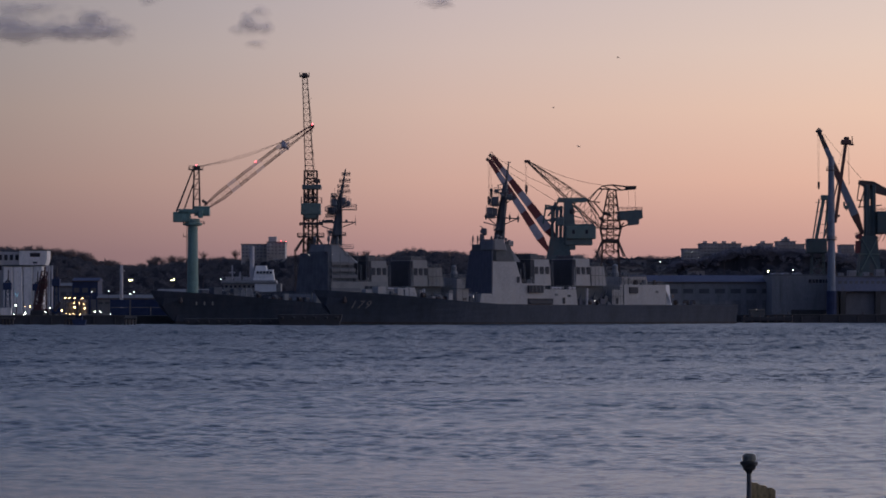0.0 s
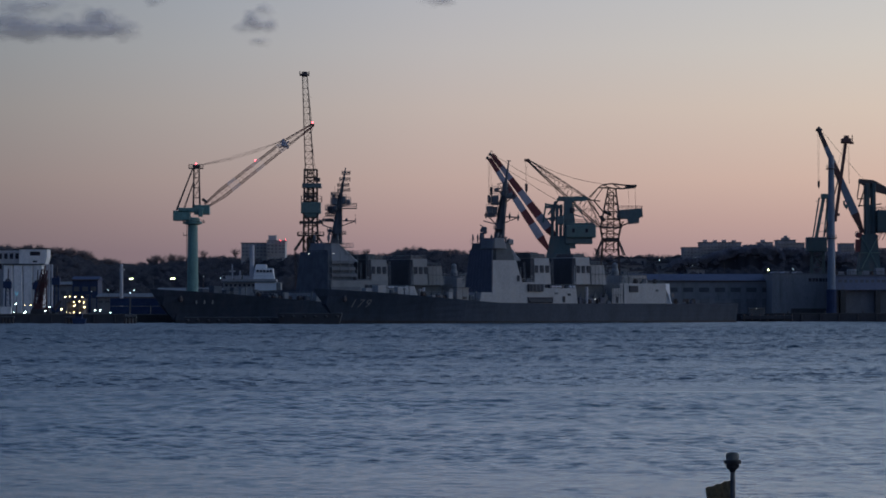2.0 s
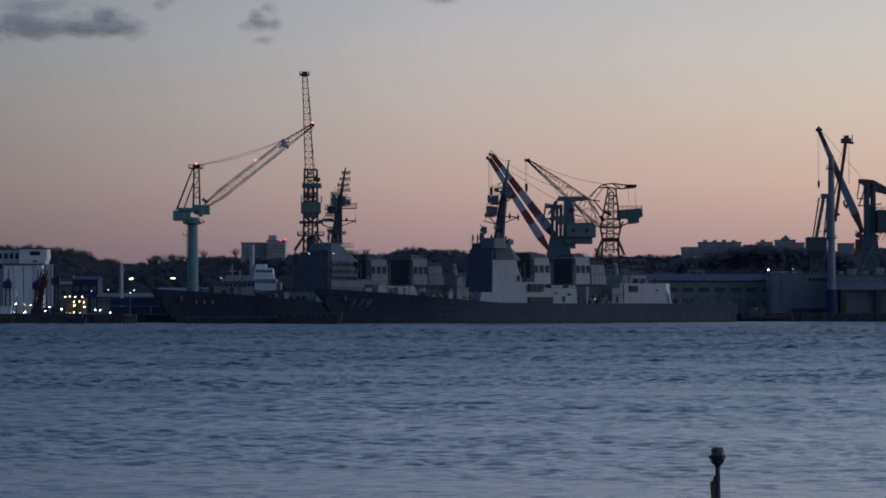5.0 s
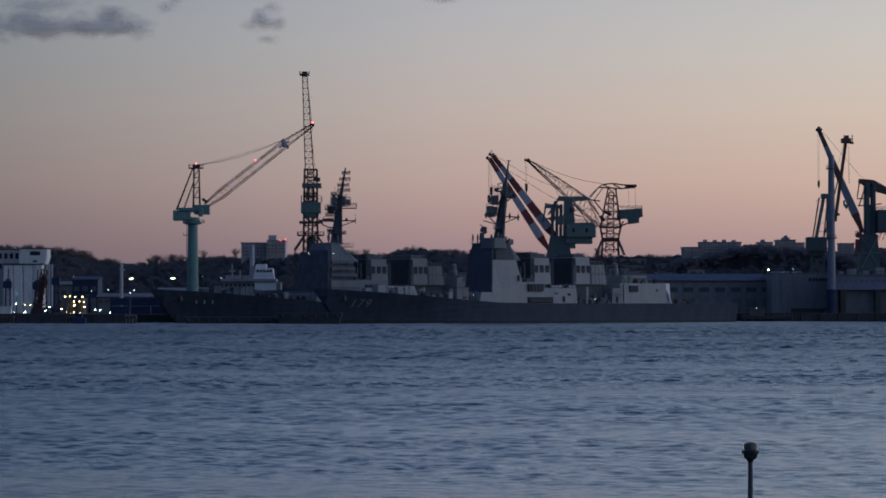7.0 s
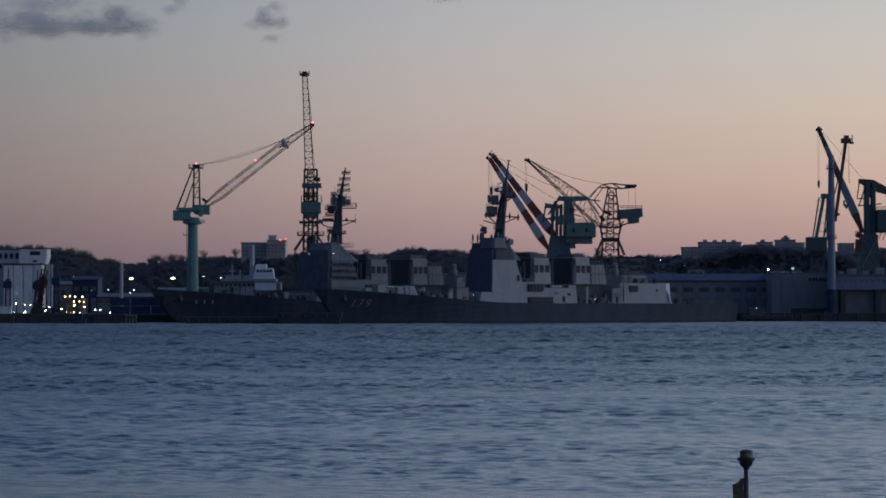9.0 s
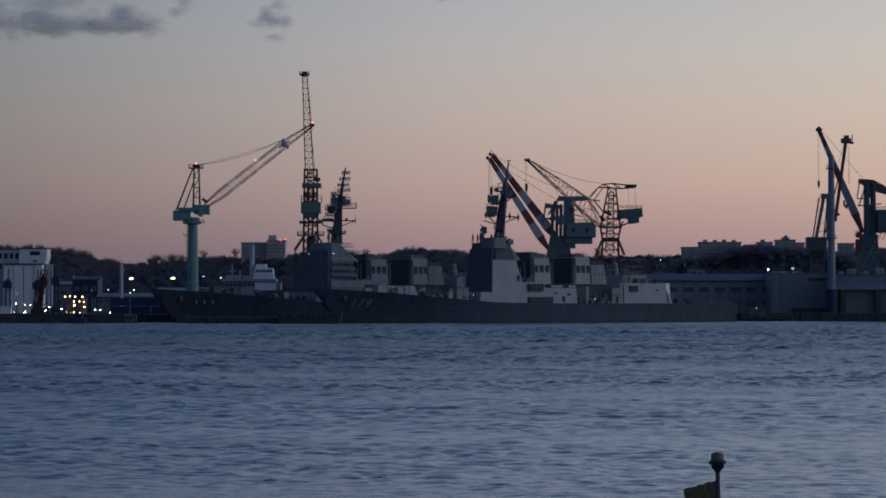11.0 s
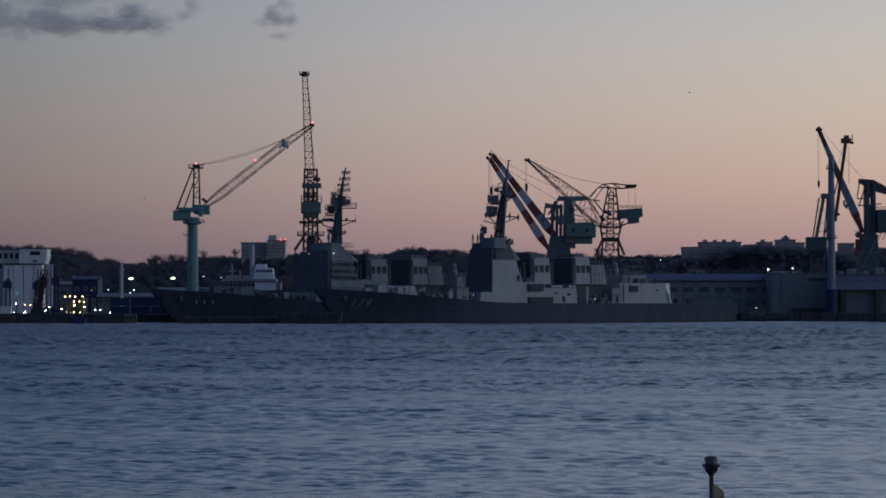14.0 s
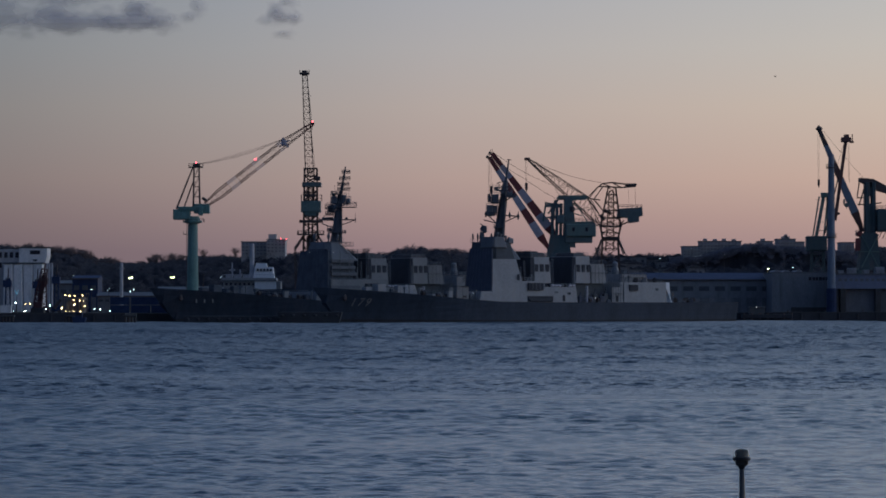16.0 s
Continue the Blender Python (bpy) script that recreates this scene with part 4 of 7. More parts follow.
    for x, z, w, h, half in ((85.4, 8.8, 1.3, 0.6, 9.2), (90.5, 8.4, 1.2, 0.7, 9.2), (127, 9.8, 1.0, 0.7, 9.1)):
        on_side("vent", x, z, w, h, half, ROOF_GREY if (int(x) % 2) else LOUVRE)
    for x in (84.2, 85.6, 87.0, 91.2, 92.6):
        for s in (-1, 1):
            part("life_raft", beam(bmesh.new(), (x, s * 8.9, 11.2), (x + 1.1, s * 8.9, 11.2), 0.36, 10), CRANE_WHITE, ship, "white life raft canister", local=True)
    for x, z0, z1, half in ((74.2, 12.6, 19, 7.9), (86.9, 10.8, 20, 6.0), (108.6, 12, 18, 6.2)):
        bm = bmesh.new()
        for dx in (0, 0.5):
            beam(bm, (x + dx, -half, z0), (x + dx, -half + 0.4, z1), 0.06, 4)
        for k in range(int((z1 - z0) / 0.5)):
            beam(bm, (x, -half, z0 + k * 0.5), (x + 0.5, -half, z0 + k * 0.5), 0.04, 3)
        part("ladder", bm, ANTENNA, ship, local=True)
    for x, z, h in ((76.5, 12.6, 5), (93, 10.8, 7), (113, 12.4, 5.5), (129.5, 12.4, 6.5), (120, 15, 4.5)):
        part("whip_antenna", beam(bmesh.new(), (x, -7.6 if x > 100 else -8.4, z), (x + 0.3, -7.8, z + h), 0.07, 4, 0.03), MAST_GREY, ship, local=True)
    part("ensign_staff", beam(bmesh.new(), (161.6, 0, 6), (162.4, 0, 11), 0.07, 5), MAST_GREY, ship, local=True)
    for s in (-1, 1):
        w = hull_half(9, 7.5)
        part("anchor", turned(bmesh.new(), [(0.3, 0), (0.7, 0.4), (0.5, 1.4), (0.2, 2.0)], (9, s * (w + 0.3), 6.4), 8), DARK_STEEL, ship, local=True)
    # fore deck: gun house, launcher hatches, capstans, covers
    gun = part("gun_house", frustum(31, 37.5, 2.4, 1.6, 8.2, 11.2, 1.4, 0.6, 0.6), forward, ship, "angular gun house", local=True)
    part("barrel", beam(bmesh.new(), (31.8, 0, 10.3), (24.6, 0, 11.0), 0.16, 8, 0.11), MAST_GREY, gun, local=True)
    part("vertical_launcher", B(42, 50, -4.5, 4.5, 6.8, 8.0, 0.1), SUPER_DIM, ship, local=True)
    for cx, cy, w, h in ((18, -2.5, 1.2, 1.6), (21.5, -4.0, 1.5, 2.4), (27, -6.4, 1.0, 2.0), (40, -6.6, 1.4, 1.5)):
        part("deck_locker", B(cx - w, cx + w, cy - w, cy + w, 6.5 if cx > 38 else 8.5, (7.0 if cx > 38 else 9.0) + h, 0.08), forward, ship, local=True)
    if front is BLUE_SHEET:
        tower = part("staging_tower", B(47.6, 49.8, -8.4, -6.4, 6.6, 13.8, 0.15), DIM_GREY, ship, "pale sheeted staging tower on the fore deck", local=True)
        part("sheeted_annex", B(49.8, 52.4, -8.2, -5.8, 6.4, 10.8, 0.15), DIM_GREY, tower, local=True)
        part("staging_board", B(47.2, 52.8, -8.8, -6.0, 10.8, 10.95), DECK_GREY, tower, local=True)
        part("guard_rail", railing(bmesh.new(), 47.6, 49.8, -8.4, -6.4, 13.8), ANTENNA, tower, local=True)
        part("deck_lamp", ball(bmesh.new(), (54.6, -7.6, 8.6), 0.07), LAMP_DIM, ship, "small glowing deck lamp", local=True)
    deck_gear(ship, upper)
    part("jackstaff", beam(bmesh.new(), (1.5, 0, 10.2), (1.2, 0, 14.5), 0.07, 5), MAST_GREY, ship, local=True)
    return ship


ship_a = destroyer(at(-39, 950, 0, 36.5), "grey warship under repair with pale primed superstructure and blue sheeting", HULL_GREY, SUPER_GREY, BLUE_SHEET, "raked", "moored warships")
number(ship_a, "179", 11.2, 4.8, 3.4)
ship_b = destroyer(at(-90.8, 979.7, 0, 36.5), "dark grey moored warship with a tiered antenna mast", HULL_DARK, DIM_GREY, DARK_SHEET, "tiers", "moored warships", DARK_SHEET)
for x in (-42.7, -34.9):
    lamp = part("deck_lamp", ball(bmesh.new(), (x, 1006.6, 21.8), 0.08), LAMP_DIM, ship_b, "small glowing deck lamp")
    part("lamp_bracket", beam(bmesh.new(), (x, 1006.7, 22.0), (x + 0.4, 1016.0, 22.2), 0.06, 4), MAST_GREY, lamp)
# scaffold boards round the dark ship's bridge
scaffold = part("scaffold", bars([((62 + k * 3.4, -9.9 + 0.2 * k % 1, 6.5), (62 + k * 3.4, -9.0, 22.5)) for k in range(5)], 0.09), ANTENNA, ship_b, "pale scaffolding round the bridge", local=True)
for k in range(6):
    part("scaffold_board", B(61.2 + k * 0.25, 73.2 - k * 0.45, -9.95 + k * 0.22, -9.2 + k * 0.22, 8.2 + k * 2.1, 9.2 + k * 2.1), SUPER_DIM, scaffold, local=True)
bm = bmesh.new()
for k in range(3):
    x = 14 + k * 2.6
    w = hull_half(x + 0.5, 6.6) + 0.1
    box(bm, x, x + 0.5, -w - 0.04, -w + 0.5, 5.8, 8.0)
part("hull_number", bm, ROOF_GREY, ship_b, "faded pale hull marking", local=True)


def white_ship():
    """A white survey ship on the far side of the berth."""
    s = thing("survey_ship", at(-73.63, 1060, 0), "small white-painted survey ship with a tall funnel mast", "ship")
    y0, y1 = 1055, 1065
    outline = [(-75.52, 10.6), (-74.2, -1), (-49.97, -1), (-48.08, 10.6), (-59.43, 10.3)]
    part("hull", prism(bmesh.new(), outline, y0, y1), HULL_DARK, s)
    part("main_house", B(-73.25, -54.13, 1056, 1064, 10.2, 13.04, 0.1), DIM_GREY, s)
    part("aft_house", B(-62.84, -55.65, 1055.6, 1064.4, 10.2, 13.04, 0.1), BRIGHT_WHITE, s)
    part("boat_deck", B(-74.01, -55.65, 1055.5, 1064.5, 13.04, 14.18, 0.1), SUPER_GREY, s)
    part("bridge", frustum_world(-63.41, -56.41, 1057, 1063, 14.18, 17.78, 0.5), BRIGHT_WHITE, s)
    part("wheelhouse", frustum_world(-62.84, -58.87, 1057.6, 1062.4, 17.78, 19.1, 0.3), BRIGHT_WHITE, s)
    for k in range(5):
        x = -62.27 + k * 1.1
        part("window", B(x, x + 0.7, 1056.9, 1057.2, 16.45, 17.21), WINDOW, s)
    part("mast", turned(bmesh.new(), [(0.85, 0), (0.8, 5), (0.75, 12)], (-63.98, 1060, 13.61), 10), CRANE_WHITE, s)
    part("derrick", bars([((-70.6, 1060, 14.18), (-70.61, 1060, 19.29)), ((-71.55, 1060, 16.83), (-69.66, 1060, 16.83))], 0.28), CRANE_WHITE, s)
    part("derrick", bars([((-67.95, 1060, 14.18), (-67.96, 1060, 17.02))], 0.3), CRANE_WHITE, s)
    for k in range(12):
        x = -72.68 + k * 1.5
        part("window", B(x, x + 0.8, 1055.9, 1056.1, 11.72, 12.48), WINDOW, s)
    # Shade along the boat deck's lower edge, put in as a grey strip.
    part("shade_line", B(-73.82, -55.46, 1055.3, 1055.6, 13.04, 13.42), ROOF_GREY, s)
    for x in (402, 416, 432):
        a = -148.4 + x * 1060 / 5600
        part("lifeboat", frustum_world(a, a + 2.2, 1055.6, 1056.8, 14.18, 14.18 + 1.0, -0.15), CRANE_WHITE, s)
    part("radar", bars([((-61.52, 1060, 19.29), (-61.52, 1060, 20.24)), ((-62.28, 1060, 20.24), (-60.58, 1060, 20.24))], 0.15), MAST_GREY, s)
    bm = bmesh.new()
    for k in range(16):
        x = -73.63 + k * 1.15
        beam(bm, (x, 1055.4, 14.18), (x, 1055.4, 14.18 + 1.1), 0.06, 3)
    beam(bm, (-73.63, 1055.4, 14.18 + 1.1), (-73.63 + 17.3, 1055.4, 14.18 + 1.1), 0.06, 3)
    part("guard_rail", bm, CRANE_WHITE, s)


def frustum_world(x0, x1, y0, y1, z0, z1, lean):
    bm = bmesh.new()
    lo = [bm.verts.new(p) for p in ((x0, y0, z0), (x1, y0, z0), (x1, y1, z0), (x0, y1, z0))]
    hi = [bm.verts.new(p) for p in ((x0 + lean, y0 + lean, z1), (x1 - lean, y0 + lean, z1), (x1 - lean, y1 - lean, z1), (x0 + lean, y1 - lean, z1))]
    for i in range(4):
        j = (i + 1) % 4
        bm.faces.new((lo[i], lo[j], hi[j], hi[i]))
    bm.faces.new(lo[::-1])
    bm.faces.new(hi)
    return bm


white_ship()


def barge(x0, x1, y, top, name, label):
    b = thing(name, at((x0 + x1) / 2, y), label, "barge", "work barges")
    part("hull", prism(bmesh.new(), [(x0, top), (x0 + 1.2, -1), (x1 - 1.2, -1), (x1, top)], y - 4, y + 4), TYRE_BLACK, b)
    part("deck", B(x0 + 0.2, x1 - 0.2, y - 3.8, y + 3.8, top, top + 0.12), DECK_GREY, b)
    n = max(3, int((x1 - x0) / 3))
    for i in range(n):
        x = x0 + 1.4 + i * (x1 - x0 - 2.8) / (n - 1)
        part("tyre_fender", turned(bmesh.new(), [(0.25, 0), (0.5, 0.1), (0.5, 0.5), (0.25, 0.6)], (x, y - 4.3, top - 1.1), 8), TYRE_BLACK, b)
    return b


barge(-76.88, -46.83, 940, 1.73, "work_barge", "long low black work barge along the quay")
barge(-48.49, -29.56, 930, 2.93, "work_barge", "black pontoon lying off the warship's bow")


# ---- cranes ----
def hook_block(bm, p, s=1.0):
    x, y, z = p
    box(bm, x - 0.35 * s, x + 0.35 * s, y - 0.2, y + 0.2, z - 0.9 * s, z + 0.9 * s, 0.1)
    beam(bm, (x, y, z - 0.9 * s), (x + 0.1, y, z - 1.5 * s), 0.22 * s, 6, 0.12 * s)
    return bm


def obstruction_light(crane, p):
    part("obstruction_light", ball(bmesh.new(), p, 0.26), LAMP_RED, crane, "glowing red obstruction light")


def striped(crane, name, a, b, w0, w1, colors, boxy, side=None, bays=2, r=0.2):
    """A jib of sections painted in turn; boxy: a plated girder, else a lattice."""
    a, b = Vector(a), Vector(b)
    n = len(colors)
    for i, c in enumerate(colors):
        f, g = i / n, (i + 1) / n
        p, q = a.lerp(b, f), a.lerp(b, g)
        u, v = w0 + (w1 - w0) * f, w0 + (w1 - w0) * g
        bm = bmesh.new()
        if boxy:
            beam(bm, p, q, u * 0.7, 4, v * 0.7)
        else:
            lattice(bm, p, q, u, v, bays, r, 0.04, side=side)
        part(name, bm, c, crane)


def green_crane():
    d = 1120
    c = thing("jib_crane", at(-88.6, d, YARD_Z), "green column crane with a red and white lattice jib", "crane", "shipyard cranes")
    cx = -88.6
    part("column", turned(bmesh.new(), [(2.5, 0), (2.2, 6), (2.0, 10), (1.75, 34.3 - YARD_Z)], (cx, d, YARD_Z), 20), GREEN, c, smooth=False)
    part("slewing_ring", turned(bmesh.new(), [(2.0, 0), (3.4, 0.4), (3.4, 0.9), (2.6, 1.2), (2.4, 2.6)], (cx, d, 33.9), 20), GREEN, c)
    part("ring_rail", railing(bmesh.new(), cx - 3.3, cx + 3.9, d - 3.2, d + 3.2, 34.5), DARK_STEEL, c)
    part("counterweight", B(-95.4, -89.4, d - 2.6, d + 2.6, 35.31, 38.91, 0.15), GREEN, c)
    part("platform", B(-93.6, -84.4, d - 2.6, d + 2.6, 38.31, 39.91, 0.1), GREEN, c)
    part("machinery_house", B(-88, -82.6, d - 2.2, d + 2.2, 37.51, 40.91, 0.15), GREEN, c)
    part("cab", B(-86.4, -84.8, d - 3.4, d - 2.2, 36.71, 39.51, 0.1), GREEN, c)
    leg = bmesh.new()
    for s in (-1, 1):
        y = d + s * 1.8
        t = d + s * 0.7
        for x, u in ((342, 343), (353.5, 352)):
            a, b = Vector((-88.44, 1120, 39.91)), Vector((-88.26, 1120, 54.12))
            beam(leg, (-156.8 + (x - 0) * 0.2, y, a.z), (-156.8 + u * 0.2, t, b.z), 0.27)
        for z in (0.25, 0.5, 0.75):
            zz = a.z + (b.z - a.z) * z
            beam(leg, (-88.4, y, zz), (-86.1, y, zz), 0.13)
            beam(leg, (-88.4, y, zz), (-86.2, y, zz + 3.4), 0.1)
    part("a_frame", leg, DARK_STEEL, c)
    stay = bmesh.new()
    for s in (-1, 1):
        beam(stay, (-94.4, d + s * 2, 39.11), (-88.6, d + s * 0.7, 53.92), 0.2)
        beam(stay, (-91.6, d + s * 2, 39.91), (-88.2, d + s * 0.7, 49.52), 0.14)
    part("back_stay", stay, DARK_STEEL, c)
    head = B(-90, -85, d - 1.6, d + 1.6, 53.72, 54.12)
    box(head, -88.6, -86, d - 1.0, d + 1.0, 54.12, 55.32, 0.2)
    railing(head, -90, -85, d - 1.6, d + 1.6, 54.12)
    part("mast_head", head, DARK_STEEL, c)
    striped(c, "jib_section", (-84.03, 1120, 40.71), (-78.44, 1120, 44.91), 1.4, 2.8, [BROWN_STEEL], False, (-0.2, 1, 0.26), bays=3, r=0.2)
    striped(c, "jib_section", (-78.44, 1120, 44.91), (-55.44, 1120, 62.94), 2.8, 2.4, [BROWN_STEEL, FADED_WHITE, BROWN_STEEL, FADED_RED, FADED_WHITE, BROWN_STEEL, BROWN_STEEL, FADED_WHITE], False, (-0.2, 1, 0.26), bays=2, r=0.2)
    striped(c, "jib_section", (-55.44, 1120, 62.94), (-46.04, 1120, 69.35), 2.3, 0.9, [BROWN_STEEL, CRANE_RED], False, (-0.2, 1, 0.26), bays=3, r=0.17)
    part("jib_head", B(-47.2, -45.6, d - 0.6, d + 0.6, 68.95, 69.75, 0.1), CRANE_RED, c)
    node = B(-57.2, -55.4, d - 1.8, d + 1.8, 61.53, 63.54, 0.3)
    beam(node, (-56.85, 1120, 64.34), (-54.84, 1120, 60.93), 0.5)
    beam(node, (-58.04, 1120, 61.13), (-54.44, 1120, 63.54), 0.4)
    part("jib_node", node, FADED_WHITE, c, "pale painted jib joint")
    for s, sag in ((-1, 0.5), (-0.3, 0.9), (0.4, 1.2), (1, 1.5)):
        a, b = Vector((-86.06, 1120, 55.12)), Vector((-56.64, 1120, 63.94))
        a.y += s
        b.y += s
        part("pendant", rope([a, b], 0.04, sag), CABLE, c)
    part("drive_motor", beam(bmesh.new(), (-85.24, 1120, 43.11), (-83.64, 1120, 41.91), 0.5, 6), DARK_STEEL, c)
    lad = bmesh.new()
    beam(lad, (cx - 2.2, d - 1.4, YARD_Z), (cx - 2.0, d - 1.4, 33.9), 0.12, 4)
    for k in (22, 30, 38):
        box(lad, cx - 3.2, cx - 1.8, d - 1.9, d - 0.9, k, k + 0.25)
        box(lad, cx - 3.2, cx - 3.1, d - 1.9, d - 0.9, k, k + 1.2)
    part("ladder", lad, DARK_STEEL, c)
    for p in ((-87.46, 1120, 55.53), (-66.44, 1120, 56.73), (-46.24, 1120, 70.15)):
        obstruction_light(c, p)


green_crane()


def tower_crane():
    d = 1130
    c = thing("tower_crane", at(-47.42, d, YARD_Z), "tall dark lattice crane with a raised jib and teal machinery house", "crane", "shipyard cranes")
    cx = -47.32
    part("tower", lattice(bmesh.new(), (cx, d, YARD_Z), (-47.25, 1130, 53.96), 5.6, 4.4, 18, 0.36, 0.2), RUSTY_STEEL, c)
    part("cable_trunk", bars([((-48.05, 1130, 47.9), (-48.04, 1130, 29.72)), ((-46.44, 1130, 47.9), (-46.62, 1130, 29.72))], 0.4), DARK_STEEL, c)
    part("machinery_house", B(-50.65, -43.58, d - 3, d + 3, 38.2, 42.24, 0.2), TEAL, c)
    part("house_foot", frustum_world(-49.23, -44.59, d - 2.4, d + 2.4, 36.59, 38.4, -0.3), TEAL, c)
    part("platform", B(-50.24, -43.48, d - 3, d + 3, 47.29, 48.91, 0.1), DARK_TEAL, c)
    part("guard_rail", railing(bmesh.new(), -50.65, -43.38, d - 3.1, d + 3.1, 42.24, 2.2), DARK_STEEL, c)
    part("guard_rail", railing(bmesh.new(), -51.05, -42.98, d - 3.2, d + 3.2, 34.36, 1.1), DARK_STEEL, c)
    gal = B(-51.86, -42.58, d - 4.4, d + 4.4, 30.12, 30.53)
    railing(gal, -51.86, -42.58, d - 4.4, d + 4.4, 30.53)
    part("gallery", gal, DARK_STEEL, c)
    mid = B(-51.25, -42.98, d - 2.8, d + 2.8, 34.57, 35.37)
    part("slewing_deck", mid, DARK_STEEL, c)
    part("upper_deck", B(-49.64, -44.8, d - 2.8, d + 2.8, 43.86, 44.66), DARK_STEEL, c)
    legs = bmesh.new()
    for sx, s in ((540, -1), (560, 1)):
        for y in (-1, 1):
            beam(legs, (-47.22 + s * 2.4, d + y * 2.4, 30.12), (-47.22 + s * 5.6, d + y * 5, 25.28), 0.3)
            beam(legs, (-47.22 + s * 5.6, d + y * 5, 25.28), (-47.22 + s * 5.0, d + y * 5, YARD_Z), 0.22)
    box(legs, -48.63, -45.6, d - 1.6, d + 1.6, YARD_Z, 29.72)
    part("portal", legs, DARK_STEEL, c)
    part("ladder_cage", lattice(bmesh.new(), (-47.4, 1130, 36.0), (-47.3, 1130, 53.9), 2.6, 2.4, 14, 0.17, 0.11), RUSTY_STEEL, c)
    part("jib", lattice(bmesh.new(), (-47.75, 1130, 53.55), (-49.39, 1130, 87.51), 2.9, 1.7, 15, 0.17, 0.075), RUSTY_STEEL, c)
    top = B(-51.25, -47.82, d - 1.6, d + 1.6, 87.51, 88.12)
    box(top, -50.45, -48.43, d - 1, d + 1, 87.11, 88.93, 0.2)
    for x in (530.5, 546.5):
        beam(top, (-158.2 + x * 1130 / 5600, d, 87.71), (-158.2 + x * 1130 / 5600, d, 89.13), 0.22)
    part("jib_head", top, DARK_STEEL, c)
    part("luffing_rope", rope([(-48.69, 1130, 87.11), (-46.65, 1130, 63.05), (-45.63, 1130, 53.55)], 0.07), CABLE, c)
    part("hook", hook_block(bmesh.new(), (-46.65, 1130, 60.62), 0.8), DARK_STEEL, c)
    part("jib_ladder", bars([((-47.47, 1130, 79.83), (-47.06, 1130, 79.83)), ((-48.28, 1130, 84.28), (-46.65, 1130, 67.7))], 0.12), DARK_STEEL, c)
    part("cab", B(-45.8, -43.79, d - 3.2, d - 1.4, 49.51, 50.93, 0.1), DARK_STEEL, c)
    return c


tower_crane()


def twin_boom_crane():
    d = 1112
    c = thing("portal_crane", at(42.89, d, YARD_Z), "teal portal crane with two red and white striped booms", "crane", "shipyard cranes")
    bands = [CRANE_RED, FADED_WHITE, CRANE_RED, FADED_WHITE, CRANE_RED, FADED_WHITE, CRANE_RED]
    def boom(a, b, y, w0, w1):
        a, b = Vector(a), Vector(b)
        a.y += y
        b.y += y
        foot = a.lerp(b, 1 / 7)
        striped(c, "boom_section", a, foot, w0 * 0.35, w0, bands[:1], True)
        striped(c, "boom_section", foot, b, w0, w1, bands[1:], True)
        part("sheave_guard", bars([(b, b + Vector((0.1, 0, 1.3))), (b + Vector((-0.6, 0, 0.2)), b + Vector((-0.5, 0, 1.3))), (b + Vector((-0.5, 0, 1.3)), b + Vector((0.1, 0, 1.3)))], 0.1), DARK_STEEL, c)
        for k in range(2):
            part("boom_head", beam(bmesh.new(), b + Vector((-0.7, -0.8, 0)), b + Vector((-0.7, 0.8, 0.2)), 0.55, 8), DARK_STEEL, c) if k else None
    boom((37.14, 1112, 24.76), (16.29, 1112, 56.95), -2.0, 2.8, 1.5)
    boom((40.32, 1112, 28.33), (17.29, 1112, 58.54), 2.0, 3.2, 1.5)
    part("mast_frame", bars([((35.16, 1112, 34.49), (36.16, 1112, 40.85)), ((38.93, 1112, 34.89), (39.33, 1112, 40.85)), ((35.76, 1112, 41.05), (42.11, 1112, 40.06)), ((36.15, 1112, 35.69), (42.51, 1112, 36.88)),
                             ((39.93, 1112, 41.25), (41.12, 1112, 43.83)), ((36.95, 1112, 37.27), (39.93, 1112, 41.25))], 0.42), TEAL, c)
    part("top_girder", prism(bmesh.new(), [(39.71, 42.64), (40.71, 43.63), (49.84, 43.63), (51.23, 42.84), (50.04, 42.04), (40.9, 42.04)], d - 1.5, d + 1.5), TEAL, c)
    part("tower", prism(bmesh.new(), [(42.1, 25.35), (42.49, 42.84), (45.27, 42.84), (46.46, 33.9), (46.46, 25.35)], d - 2.2, d + 2.2), DARK_TEAL, c)
    part("winch", turned(bmesh.new(), [(0.5, -1), (0.9, -0.6), (0.9, 0.6), (0.5, 1)], (45.41, 1110, 38.8), 10), DARK_STEEL, c)
    part("cab", B(39.71, 42.49, d - 3.4, d - 1.4, 33.7, 36.68, 0.2), DARK_TEAL, c)
    part("side_column", bars([((39.92, 1112, 27.34), (40.13, 1112, 40.85)), ((38.53, 1112, 28.33), (38.34, 1112, 40.06)), ((41.31, 1112, 27.34), (41.52, 1112, 40.85))], 0.75), DARK_TEAL, c)
    part("side_girder", bars([((36.15, 1112, 40.06), (41.72, 1112, 39.66)), ((39.73, 1112, 42.04), (38.34, 1112, 38.86)), ((37.34, 1112, 35.69), (42.91, 1112, 36.28))], 0.7), DARK_TEAL, c)
    part("machinery_house", B(43.09, 53.61, d - 4, d + 4, 29.13, 33.5, 0.25), TEAL, c)
    part("house_roof", prism(bmesh.new(), [(43.09, 33.5), (45.27, 34.29), (52.42, 34.49), (53.61, 33.5)], d - 3.8, d + 3.8), TEAL, c)
    part("lower_house", B(42.89, 52.42, d - 3, d + 3, 26.94, 29.13, 0.15), DARK_TEAL, c)
    for k in range(2):
        x = 45.27 + k * 4.6
        part("window", B(x, x + 0.9, d - 4.08, d - 3.9, 30.92, 32.31), WINDOW, c)
